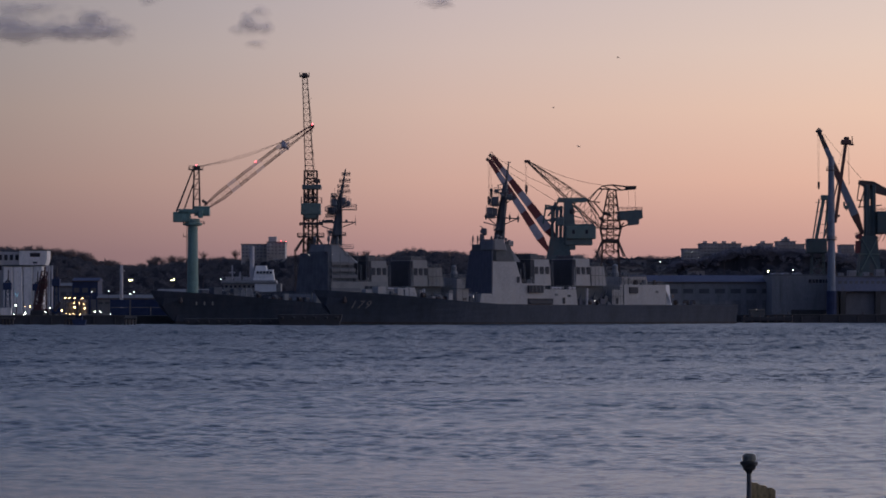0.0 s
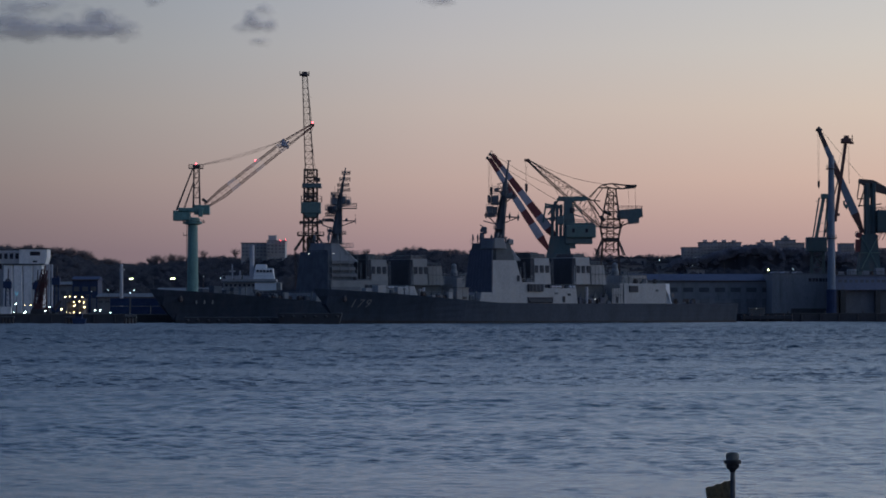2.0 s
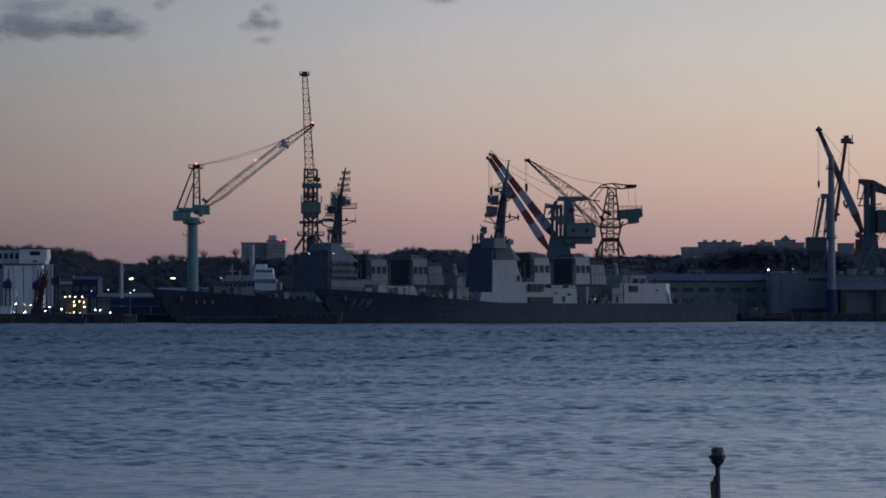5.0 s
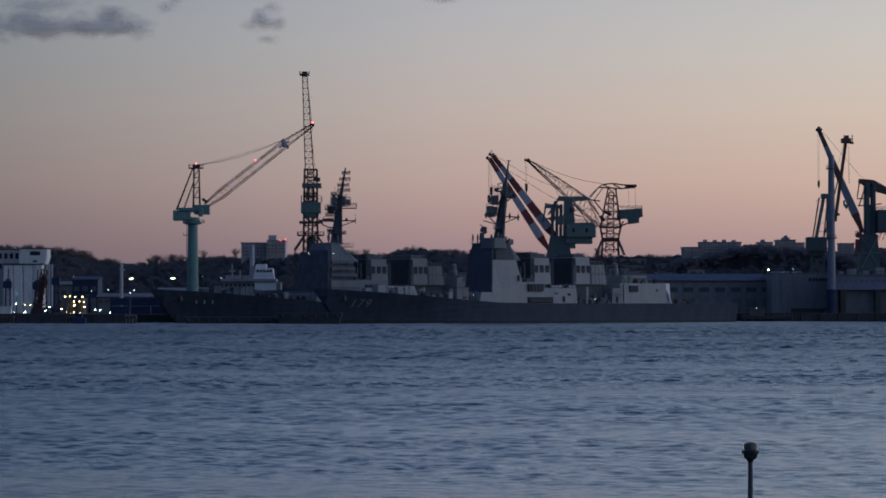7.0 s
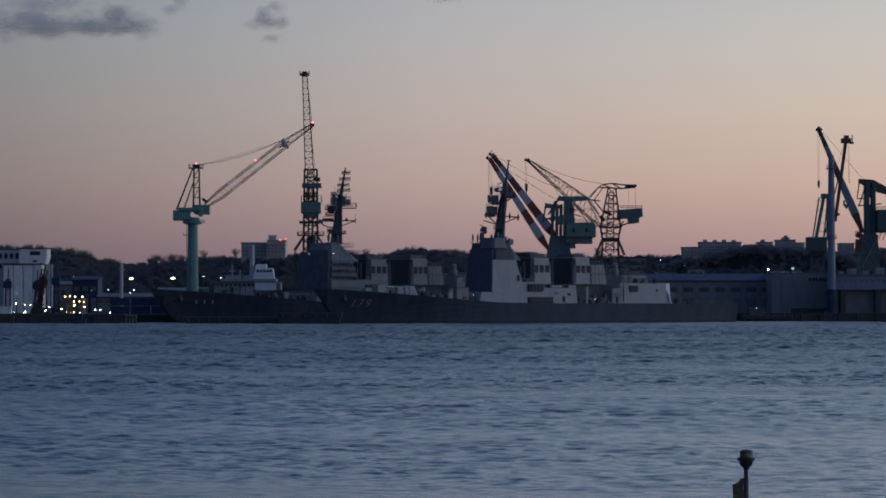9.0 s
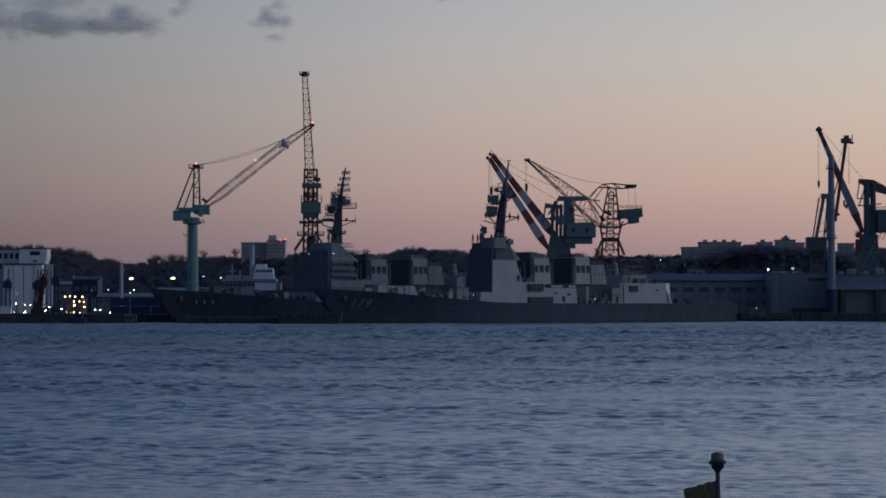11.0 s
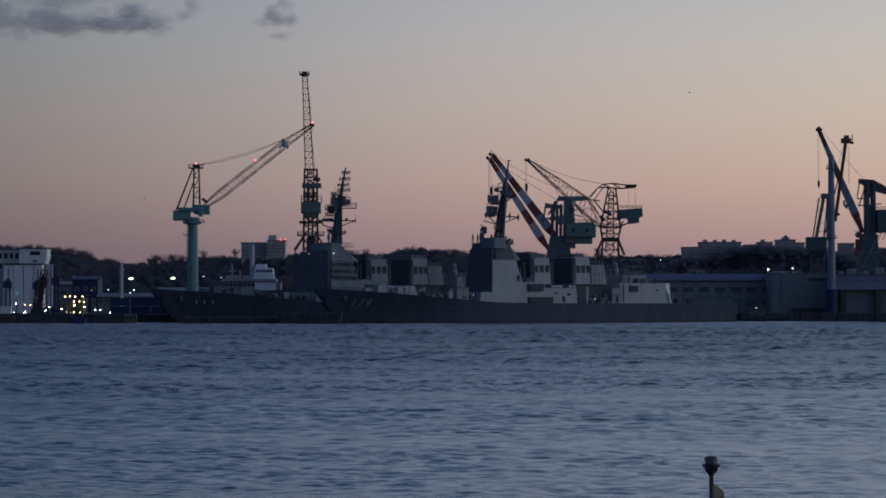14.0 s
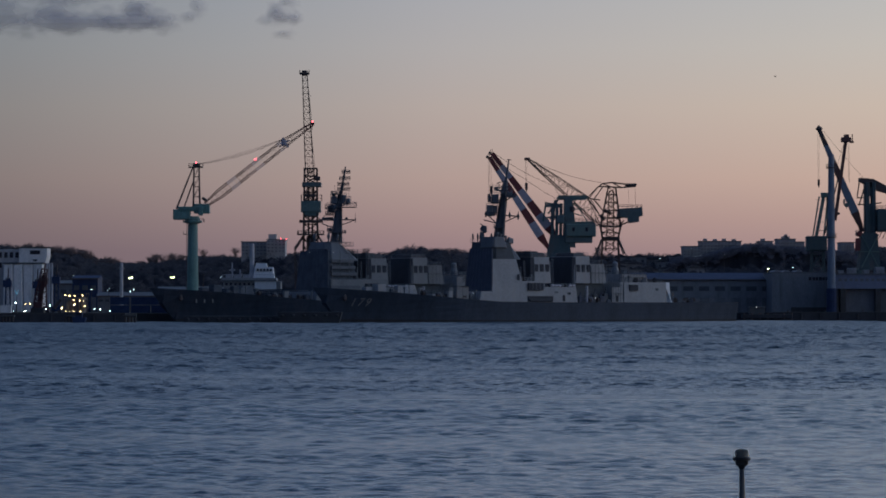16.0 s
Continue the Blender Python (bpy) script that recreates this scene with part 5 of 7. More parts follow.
    part("boom_foot", frustum_world(36.14, 45.27, d - 3.4, d + 3.4, 21.78, 29.72, 1.6), DEEP_TEAL, c)
    part("turntable", turned(bmesh.new(), [(5.2, 0), (5.2, 1.6), (4.4, 3.2)], (42.89, d, 19.4), 20), DARK_STEEL, c)
    part("portal_head", frustum_world(37.73, 47.66, d - 5, d + 5, 15.03, 22.37, 0.8), DEEP_TEAL, c)
    for sx in (976, 1018):
        for y in (-4.4, 4.4):
            x = -155.68 + sx * 1112 / 5600
            part("portal_leg", B(x - 0.9, x + 0.9, d + y - 0.8, d + y + 0.8, YARD_Z, 15.42, 0.1), TEAL, c)
    struts = bars([((45.29, 1112, 42.84), (51.25, 1112, 33.7)), ((46.88, 1112, 42.84), (43.5, 1112, 33.7)), ((45.29, 1112, 38.86), (48.87, 1112, 38.86)), ((43.3, 1112, 38.07), (48.87, 1112, 36.48))], 0.25)
    part("strut", struts, TEAL, c)
    rl = railing(bmesh.new(), 43.09, 53.61, d - 4, d + 4, 34.49, 1.0)
    part("guard_rail", rl, DARK_STEEL, c)
    part("rope", rope([(17.09, 1112, 59.14), (28.21, 1112, 51.98), (39.14, 1112, 47.01), (40.92, 1112, 43.63)], 0.07, 0.2), CABLE, c)
    part("rope", rope([(16.69, 1112, 57.15), (29.01, 1112, 49.2), (39.53, 1112, 42.64)], 0.07, 0.2), CABLE, c)
    part("hoist_rope", rope([(16.29, 1112, 56.36), (16.49, 1112, 46.42)], 0.05), CABLE, c)
    part("hoist_rope", rope([(16.89, 1112, 56.36), (16.99, 1112, 46.42)], 0.05), CABLE, c)
    part("hook", hook_block(bmesh.new(), (16.95, 1112, 45.62), 1.5), DARK_STEEL, c)
    part("hoist_rope", rope([(15.9, 1112, 55.9), (16.1, 1112, 44.2)], 0.05), CABLE, c)
    part("hook", hook_block(bmesh.new(), (16.1, 1112, 43.0), 1.3), DARK_STEEL, c)


twin_boom_crane()


def lattice_crane():
    d = 1160
    c = thing("lattice_crane", at(61.31, d, YARD_Z), "dark lattice luffing crane with a teal counterweight house", "crane", "shipyard cranes")
    part("tower", lattice(bmesh.new(), (61.44, 1160, 34.11), (61.97, 1160, 48.41), 7.2, 2.7, 5, 0.27, 0.16), RUSTY_STEEL, c)
    part("inner_mast", lattice(bmesh.new(), (61.12, 1160, 25.2), (61.76, 1160, 46.96), 3.0, 1.6, 9, 0.17, 0.1), RUSTY_STEEL, c)
    part("tower_waist", lattice(bmesh.new(), (61.33, 1160, 29.13), (61.44, 1160, 34.11), 5.6, 7.4, 2, 0.27, 0.15), RUSTY_STEEL, c)
    part("tower_foot", lattice(bmesh.new(), (61.31, d, YARD_Z), (61.33, 1160, 29.13), 8.5, 5.6, 8, 0.3, 0.16), RUSTY_STEEL, c)
    part("winch_drum", beam(beam(bmesh.new(), (59.58, 1158, 39.44), (61.44, 1162, 38.93), 0.6, 8), (57.92, 1158, 37.78), (58.95, 1162, 36.65), 0.65, 8), DARK_STEEL, c)
    part("cab", B(58.62, 64.63, d - 2.4, d + 2.4, 28.72, 30.17, 0.2), DARK_STEEL, c)
    arm = bmesh.new()
    for y in (-1.6, 1.6):
        pts = [(1060, 332), (1066, 327), (1083, 325), (1117, 329), (1126, 328), (1124, 332), (1100, 334), (1083, 333), (1060, 332)]
        vs = [Vector((-162.4 + px * 1160 / 5600, d + y, EYE + (542.5 - py) * 1160 / 5600)) for px, py in pts]
        for a, b in zip(vs, vs[1:]):
            beam(arm, a, b, 0.26)
        for i, j in ((1, 8), (1, 7), (2, 6), (3, 6), (3, 5)):
            beam(arm, vs[i], vs[j], 0.14)
    part("top_arm", arm, DARK_STEEL, c)
    part("arm_tip", B(66.91, 70.84, d - 1.5, d + 1.5, 48.62, 49.66, 0.1), DARK_STEEL, c)
    for y in (-1.7, 1.7):
        link = bmesh.new()
        for a, b in (((1060, 331), (1040, 356)), ((1040, 356), (1044, 352)), ((1068, 331), (1051, 355)), ((1040, 353), (1062, 356)), ((1042, 356), (1060, 380)), ((1051, 355), (1070, 378)), ((1060, 331), (1041, 350))):
            beam(link, (-162.4 + a[0] * 1160 / 5600, d + y, EYE + (542.5 - a[1]) * 1160 / 5600), (-162.4 + b[0] * 1160 / 5600, d + y, EYE + (542.5 - b[1]) * 1160 / 5600), 0.2)
        part("link_frame", link, DARK_STEEL, c)
    part("counterweight_house", prism(bmesh.new(), [(63.8, 37.42), (64.01, 40.33), (72.91, 40.95), (73.12, 37.84), (71.88, 37.42), (71.67, 35.56), (67.94, 35.14), (67.73, 37.01)], d - 2.6, d + 2.6), DARK_TEAL, c)
    part("counter_arm", bars([((63.4, 1160, 33.69), (68.38, 1160, 35.77)), ((62.58, 1160, 37.01), (67.97, 1160, 37.42)), ((64.65, 1160, 34.11), (66.31, 1160, 36.18))], 0.35), DARK_STEEL, c)
    part("guard_rail", railing(bmesh.new(), 64.01, 72.91, d - 2.6, d + 2.6, 40.74), DARK_STEEL, c)
    part("tie_rope", rope([(70.46, 1160, 48.62), (70.66, 1160, 40.74)], 0.06), CABLE, c)
    part("tie_rope", rope([(67.98, 1160, 48.41), (68.18, 1160, 40.74)], 0.04), CABLE, c)
    jib = bmesh.new()
    low, high = [(30.89, 1160, 58.57), (57.4, 1160, 33.9)], [(31.09, 1160, 58.99), (42.28, 1160, 51.94), (53.47, 1160, 44.47), (58.02, 1160, 35.35)]
    def along(pts, f):
        pts = [Vector(p) for p in pts]
        ls = [(b - a).length for a, b in zip(pts, pts[1:])]
        w = f * sum(ls)
        for a, b, n in zip(pts, pts[1:], ls):
            if w <= n + 1e-6:
                return a.lerp(b, w / n)
            w -= n
        return pts[-1]
    side = Vector((0.7, -1.3, -0.3))
    cells = 12
    for i in range(cells):
        f, g = i / cells, (i + 1) / cells
        for s in (-1, 1):
            o, n = side * (s * min(1, 0.25 + 3 * f)), side * (s * min(1, 0.25 + 3 * g))
            beam(jib, along(low, f) + o, along(low, g) + n, 0.27)
            beam(jib, along(high, f) + o, along(high, g) + n, 0.17)
            beam(jib, along(low, g) + n, along(high, g) + n, 0.1)
            beam(jib, along(low, f) + o if i % 2 else along(high, f) + o, along(high, g) + n if i % 2 else along(low, g) + n, 0.1)
        beam(jib, along(low, g) - side, along(low, g) + side, 0.09)
        beam(jib, along(high, g) - side, along(high, g) + side, 0.09)
    part("jib", jib, DARK_STEEL, c)
    part("jib_head", B(29.83, 31.9, d - 0.8, d + 0.8, 58.16, 59.2, 0.2), BROWN_STEEL, c)
    part("rope", rope([(32.34, 1160, 58.37), (58.03, 1160, 50.07)], 0.08, 1.3), CABLE, c)
    part("rope", rope([(36.07, 1160, 55.26), (53.05, 1160, 44.89)], 0.06, 0.8), CABLE, c)
    part("hoist_rope", rope([(30.26, 1160, 57.95), (30.36, 1160, 49.86)], 0.05), CABLE, c)
    part("hoist_rope", rope([(30.78, 1160, 57.95), (30.67, 1160, 49.86)], 0.05), CABLE, c)
    part("hook", hook_block(bmesh.new(), (30.57, 1160, 48.7), 1.4), DARK_STEEL, c)
    part("gallery", railing(B(57.58, 65.46, d - 3.8, d + 3.8, 33.69, 34.11), 57.58, 65.46, d - 3.8, d + 3.8, 34.11), DARK_STEEL, c)
    legs = bmesh.new()
    for s in (-1, 1):
        for y in (-1, 1):
            beam(legs, (61.31 + s * 3, d + y * 3, 29.34), (61.31 + s * 5.2, d + y * 5, 23.75), 0.25)
    part("splay_leg", legs, DARK_STEEL, c)


lattice_crane()


def column_crane():
    """A pair of boom cranes: a grey-blue column, striped boom and the teal crane house behind it."""
    d = 1135
    c = thing("boom_crane", at(154.23, d, YARD_Z), "teal boom crane with a long plated boom and hook", "crane", "shipyard cranes")
    striped(c, "boom_section", (150.63, 1135, 31.45), (147.81, 1135, 38.35), 1.1, 2.7, [BROWN_STEEL], True)
    striped(c, "boom_section", (147.81, 1135, 38.35), (134.9, 1135, 68.38), 2.7, 1.3, [COLUMN_BLUE, COLUMN_BLUE, BROWN_STEEL, COLUMN_BLUE, DARK_STEEL], True)
    part("boom_stay", bars([((150.43, 1135, 31.45), (148.82, 1135, 36.93)), ((149.82, 1135, 31.45), (145.19, 1135, 45.04))], 0.35), DARK_STEEL, c)
    part("boom_head", beam(bmesh.new(), (134.29, 1135, 68.99), (135.71, 1135, 67.77), 1.0, 8), DARK_STEEL, c)
    part("hoist_rope", rope([(134.49, 1135, 67.77), (134.65, 1135, 50.11)], 0.05), CABLE, c)
    part("hoist_rope", rope([(135.1, 1135, 67.77), (135.06, 1135, 50.11)], 0.04), CABLE, c)
    part("hook", hook_block(bmesh.new(), (134.85, 1135, 49.1), 1.2), DARK_STEEL, c)
    part("rope", rope([(136.52, 1135, 67.57), (145.22, 1135, 57.22), (150.88, 1135, 50.72)], 0.06, 0.2), CABLE, c)
    part("roof_girder", prism(bmesh.new(), [(149.17, 49.51), (149.37, 50.72), (154.23, 50.32), (163.35, 45.45), (163.35, 44.03), (155.86, 46.06)], d - 2, d + 2), DARK_STEEL, c)
    part("tower", B(151.19, 152.82, d - 2.4, d + 2.4, 29.83, 49.1, 0.2), DEEP_TEAL, c)
    part("tower", B(153.63, 155.04, d - 2.4, d + 2.4, 29.83, 49.1, 0.2), DEEP_TEAL, c)
    part("tower_web", B(152.82, 153.63, d - 2, d + 2, 29.83, 41.59), DEEP_TEAL, c)
    part("tower_web", B(152.82, 153.63, d - 2, d + 2, 44.03, 49.1), DEEP_TEAL, c)
    part("lower_tower", frustum_world(148.76, 156.46, d - 4, d + 4, 17.67, 30.84, 1.0), DEEP_TEAL, c)
    for sx in (1522, 1552):
        for y in (-3, 3):
            x = -158.9 + sx * 1135 / 5600
            part("portal_leg", B(x - 0.9, x + 0.9, d + y - 0.8, d + y + 0.8, YARD_Z, 18.07, 0.1), TEAL, c)
    part("machinery_house", B(155.25, 164.57, d - 4, d + 4, 31.45, 39.56, 0.3), DEEP_TEAL, c)
    part("a_frame", bars([((148.63, 1135, 44.03), (149.46, 1135, 49.71)), ((148.43, 1135, 43.62), (150.86, 1135, 43.62)), ((149.23, 1135, 40.78), (151.48, 1135, 48.09)), ((148.83, 1135, 41.19), (151.67, 1135, 41.19)), ((155.11, 1135, 41.59), (157.35, 1135, 41.8))], 0.28), DARK_STEEL, c)
    part("boom_rest", frustum_world(147.6, 151.0, d - 3, d - 0.6, 24.6, 29.0, 0.25), CRANE_RED, c)
    part("winch", beam(bmesh.new(), (149.0, d - 3.4, 30.6), (149.0, d + 1.0, 30.6), 1.0, 10), CRANE_RED, c)
    part("guard_rail", railing(bmesh.new(), 148.4, 157.2, d - 4.4, d + 4.4, 30.84), DARK_STEEL, c)
    part("guard_rail", railing(bmesh.new(), 155.25, 164.57, d - 4, d + 4, 39.56), DARK_STEEL, c)
    part("cross_brace", bars([((149.6, d - 4.1, 18.4), (155.8, d - 3.2, 30.4)), ((155.8, d - 4.1, 18.4), (149.6, d - 3.2, 30.4)), ((149.2, d - 3.8, 24.2), (156.2, d - 3.8, 24.2))], 0.25), TEAL, c)
    st = bmesh.new()
    for k in range(5):
        beam(st, (155.65 + k * 1.4, d - 4.4, 28.82), (157.27 + k * 1.4, d - 4.4, 32.26), 0.16)
    part("stair", st, DARK_STEEL, c)

    e = 1115
    k = thing("derrick_crane", at(136.98, e, YARD_Z), "grey-blue column derrick with a thin brown jib and teal legs", "crane", "shipyard cranes")
    # Dark blue shell added to darken the column's lower part.
    part("base_sleeve", turned(bmesh.new(), [(1.8, 0), (1.75, 8.2), (1.6, 8.5)], (136.88, e, YARD_Z), 16), BLUE_STEEL, k, "dark blue foot of the column")
    part("column", turned(bmesh.new(), [(1.5, 0), (1.35, 20), (1.2, 40), (1.0, 58.29 - YARD_Z)], (136.88, e, YARD_Z), 16), COLUMN_BLUE, k)
    collar = bmesh.new()
    for z in (53.31, 28.8):
        turned(collar, [(1.9, 0), (1.9, 0.35)], (136.88, e, z), 14)
        railing(collar, 135.39, 138.57, e - 1.9, e + 1.9, z + 0.3)
    part("collar", collar, DARK_STEEL, k)
    part("jib", beam(bmesh.new(), (138.22, 1115, 34.97), (142.07, 1115, 63.28), 0.75, 4, 0.75), BROWN_STEEL, k)
    part("jib", beam(bmesh.new(), (134.43, 1115, 29.79), (139.45, 1115, 50.32), 0.3, 4, 0.3), BROWN_STEEL, k)
    head = B(140.37, 143.95, e - 1.2, e + 1.2, 62.48, 64.27, 0.3)
    box(head, 141.36, 143.15, e - 0.8, e + 0.8, 64.07, 65.27, 0.2)
    box(head, 143.55, 144.75, e - 0.8, e + 0.8, 62.28, 62.88)
    beam(head, (144.46, 1115, 62.48), (144.27, 1115, 65.47), 0.2)
    part("jib_head", head, BROWN_STEEL, k)
    part("hoist_rope", rope([(142.87, 1115, 62.28), (143.04, 1115, 48.32)], 0.05), CABLE, k)
    part("hoist_rope", rope([(143.27, 1115, 62.28), (143.33, 1115, 48.32)], 0.04), CABLE, k)
    hk = bars([((141.43, 1115, 42.34), (141.42, 1115, 40.75)), ((141.42, 1115, 40.75), (142.22, 1115, 39.75)), ((142.22, 1115, 39.75), (143.02, 1115, 40.95)), ((143.02, 1115, 40.95), (143.02, 1115, 42.34))], 0.45)
    part("hook", hook_block(hk, (142.22, 1115, 40.35), 0.8), TEAL, k)
    part("rope", rope([(141.27, 1115, 62.08), (136.25, 1115, 44.34)], 0.05), CABLE, k)
    legs = bmesh.new()
    for a, b in (((1459, 345), (1443, 430)), ((1466, 345), (1457, 430)), ((1450, 350), (1438, 425)), ((1464, 352), (1464, 425))):
        beam(legs, (-163.52 + a[0] * 1168 / 5600, e + 53, EYE + (542.5 - a[1]) * 1168 / 5600), (-163.52 + b[0] * 1168 / 5600, e + 53, EYE + (542.5 - b[1]) * 1168 / 5600), 0.8 if a[0] == 1459 else 0.35)
    for y in (356, 372, 395, 410):
        z = EYE + (542.5 - y) * 1168 / 5600
        beam(legs, (137.65, e + 53, z), (142.03, e + 53, z), 0.12)
    part("leg", legs, TEAL, k)
    part("leg_head", B(139.53, 142.66, e + 52, e + 54, 44.74, 46.62, 0.2), TEAL, k)
    part("engine_house", B(134.11, 141.41, e + 49, e + 56, 25.13, 30.55, 0.3), DEEP_TEAL, k)
    part("house_foot", lattice(bmesh.new(), (138.28, e + 53, YARD_Z), (138.3, 1168, 25.13), 5.5, 4.2, 4, 0.4, 0.2), DEEP_TEAL, k)
    part("wheel_hook", bars([((138.63, 1115, 37.36), (139.82, 1115, 37.36))], 0.6), DARK_STEEL, k)


column_crane()


# ---- yard, sheds, town ----
def window_row(house, x0, x1, y, z0, z1, count, lit=(), name="window", frac=0.6, material=None):
    step = (x1 - x0) / count
    for i in range(count):
        a = x0 + step * (i + (1 - frac) / 2)
        part(name, B(a, a + step * frac, y - 0.08, y + 0.15, z0, z1), WINDOW_LIT if i in lit else (material or WINDOW), house)


def silo_building():
    d = 1150
    b = thing("silo_building", at(-152.78, d, YARD_Z), "white concrete silo block with a stepped top and office wing", "building")
    part("office_wing", B(-173.32, -154.42, d + 6, d + 22, YARD_Z, 25.43, 0.1), FLAT_WALL, b)
    for z in (452, 470):
        zz = EYE + (542.5 - z) * 1150 / 5600
        window_row(b, -172.91, -154.63, d + 6, zz - 1.2, zz + 0.8, 9)
    part("head_house", prism(bmesh.new(), [(-154.42, YARD_Z), (-154.42, 25.84), (-144.36, 25.84), (-144.36, 22.97), (-145.59, 18.24), (-145.59, YARD_Z)], d + 3, d + 14), WHITE_WALL, b)
    part("parapet", B(-154.63, -144.16, d + 2.8, d + 14.2, 25.84, 26.15), CONCRETE, b)
    part("window", B(-150.52, -146.83, d + 2.9, d + 3.2, 23.58, 25.02), WINDOW, b)
    part("window", B(-149.5, -147.85, d + 2.9, d + 3.2, 21.12, 21.74), WINDOW, b)
    for i in range(4):
        x = -159.35 + i * 3.57
        part("silo", B(x + 0.08, x + 3.57 - 0.08, d - 4, d + 4, YARD_Z, 20.09, 0.35), WHITE_WALL, b)
    part("silo_roof", B(-159.56, -144.77, d - 4.3, d + 4.3, 20.09, 20.5), CONCRETE, b)
    pipes = bmesh.new()
    for x in (86, 90, 95):
        xx = -161 + x * 1150 / 5600
        beam(pipes, (xx, d - 5, YARD_Z), (xx, d - 5, EYE + (542.5 - 468) * 1150 / 5600), 0.4, 8)
    part("pipe", pipes, CRANE_WHITE, b)


silo_building()


def loader(x, top, material, label, d=1060):
    """A slim mobile loading crane on the quay: base, tower, arm."""
    c = thing("loading_crane", at(x, d, YARD_Z), label, "crane", "quay loaders")
    part("chassis", B(x - 1.6, x + 1.6, d - 1.6, d + 1.6, YARD_Z + 0.5, YARD_Z + 2.2, 0.1), material, c)
    for sx in (-1.1, 1.1):
        for sy in (-1.5, 1.5):
            part("wheel", beam(bmesh.new(), (x + sx, d + sy - 0.2, YARD_Z + 0.5), (x + sx, d + sy + 0.2, YARD_Z + 0.5), 0.5, 12), TYRE_BLACK, c)
    part("tower", lattice(bmesh.new(), (x, d, YARD_Z + 2), (x, d, top - 2), 1.7, 1.2, 6, 0.2), material, c)
    part("cab", B(x - 1.5, x + 1.2, d - 1.3, d + 1.3, top - 5, top - 2.6, 0.1), material, c)
    part("arm", beam(bmesh.new(), (x, d, top - 3), (x + 0.2, d, top + 1.6), 0.35, 4, 0.2), DARK_STEEL, c)


loader(-145.75, 16.07, BLUE_STEEL, "blue slim loading crane on the quay")
loader(-135.9, 15.69, BLUE_STEEL, "dark blue loading crane beside the silos")
loader(-133.63, 17.02, RED_STEEL, "red loading crane beside the silos")
loader(-129.47, 17.21, BLUE_STEEL, "blue loading crane by the white pipes")
c = thing("mobile_crane", at(-132.97, 1040, YARD_Z), "red tracked crane with a low body on the quay", "crane")
part("body", B(-134.45, -131.48, 1038.4, 1041.6, 3.98, 6.21, 0.3), RED_STEEL, c)
part("tower", lattice(bmesh.new(), (-133.32, 1040, 5.46), (-130.93, 1040, 16.98), 2.4, 1.8, 8, 0.2, 0.13), RED_STEEL, c)
part("housing", beam(bmesh.new(), (-133.0, 1040.4, 5.4), (-131.3, 1040.4, 15.4), 0.75, 6, 0.45), RED_STEEL, c, "grimy red mast housing")
part("platform", B(-133.71, -130.74, 1038, 1042, 9.18, 9.46), DARK_STEEL, c)
part("platform", B(-132.97, -129.63, 1038, 1042, 13.26, 13.54), DARK_STEEL, c)
part("track", B(-135.2, -130.93, 1037.4, 1042.6, YARD_Z, 4.17, 0.2), TYRE_BLACK, c)
part("boom", beam(bmesh.new(), (-131.84, 1040, 6.95), (-130.75, 1040, 18.46), 0.55, 4, 0.3), RED_STEEL, c)
part("strut", beam(bmesh.new(), (-127.75, 1040, 3.98), (-125.53, 1040, 6.95), 0.8, 4, 0.5), DARK_STEEL, c)


def shed(name, x0, x1, d, depth, top, wall, roof, label, rise=2.0, bays=0, category="building"):
    h = thing(name, at((x0 + x1) / 2, d, YARD_Z), label, category)
    part("wall", B(x0, x1, d, d + depth, YARD_Z, top - rise), wall, h)
    f = bmesh.new()
    a = [f.verts.new(p) for p in ((x0 - 0.4, d - 0.5, top - rise), (x1 + 0.4, d - 0.5, top - rise), (x1 + 0.4, d + depth / 2, top), (x0 - 0.4, d + depth / 2, top), (x1 + 0.4, d + depth + 0.5, top - rise), (x0 - 0.4, d + depth + 0.5, top - rise))]
    for q in ((0, 1, 2, 3), (3, 2, 4, 5), (0, 3, 5), (1, 4, 2), (0, 5, 4, 1)):
        f.faces.new([a[i] for i in q])
    bmesh.ops.recalc_face_normals(f, faces=f.faces)
    part("roof", f, roof, h)
    part("gutter", beam(bmesh.new(), (x0 - 0.4, d - 0.6, top - rise + 0.05), (x1 + 0.4, d - 0.6, top - rise + 0.05), 0.22, 6), DARK_STEEL, h)
    for i in range(bays):
        w = (x1 - x0) / bays
        a0 = x0 + w * (i + 0.18)
        part("shutter_door", B(a0, a0 + w * 0.64, d - 0.1, d + 0.2, YARD_Z, YARD_Z + (top - rise - YARD_Z) * 0.45), SHUTTER, h)
        part("window", B(a0, a0 + w * 0.64, d - 0.1, d + 0.2, YARD_Z + (top - rise - YARD_Z) * 0.66, YARD_Z + (top - rise - YARD_Z) * 0.8), DECK_GREY, h)
    return h


# east side: long blue-roofed shed, tan hall, dock building
shed("shipyard_shed", 69, 120.75, 1150, 34, 17.01, SHED_WALL, BLUE_ROOF, "long grey shed with a low blue metal roof", 2.8, 9)
hall = thing("shipyard_hall", at(128.33, 1130, YARD_Z), "tan clad flat-roofed hall with a window strip", "building")
part("wall", B(117.44, 139.63, 1130, 1160, YARD_Z, 16.5), SHED_WALL, hall)
part("roof", B(117.24, 139.83, 1129.8, 1160.2, 16.5, 16.9), ROOF_GREY, hall)
for x in (118.5, 122.0, 126.4):
    part("roof_vent", prism(bmesh.new(), [(x, 16.9), (x + 0.5, 17.6), (x + 1.9, 17.6), (x + 2.4, 16.9)], 1134, 1150), GREY_WALL, hall)
for i in range(7):
    x = 130.55 + i * 1.25
    part("window", B(x, x + 1.05, 1129.9, 1130.2, 13.9, 15.1), WINDOW, hall)
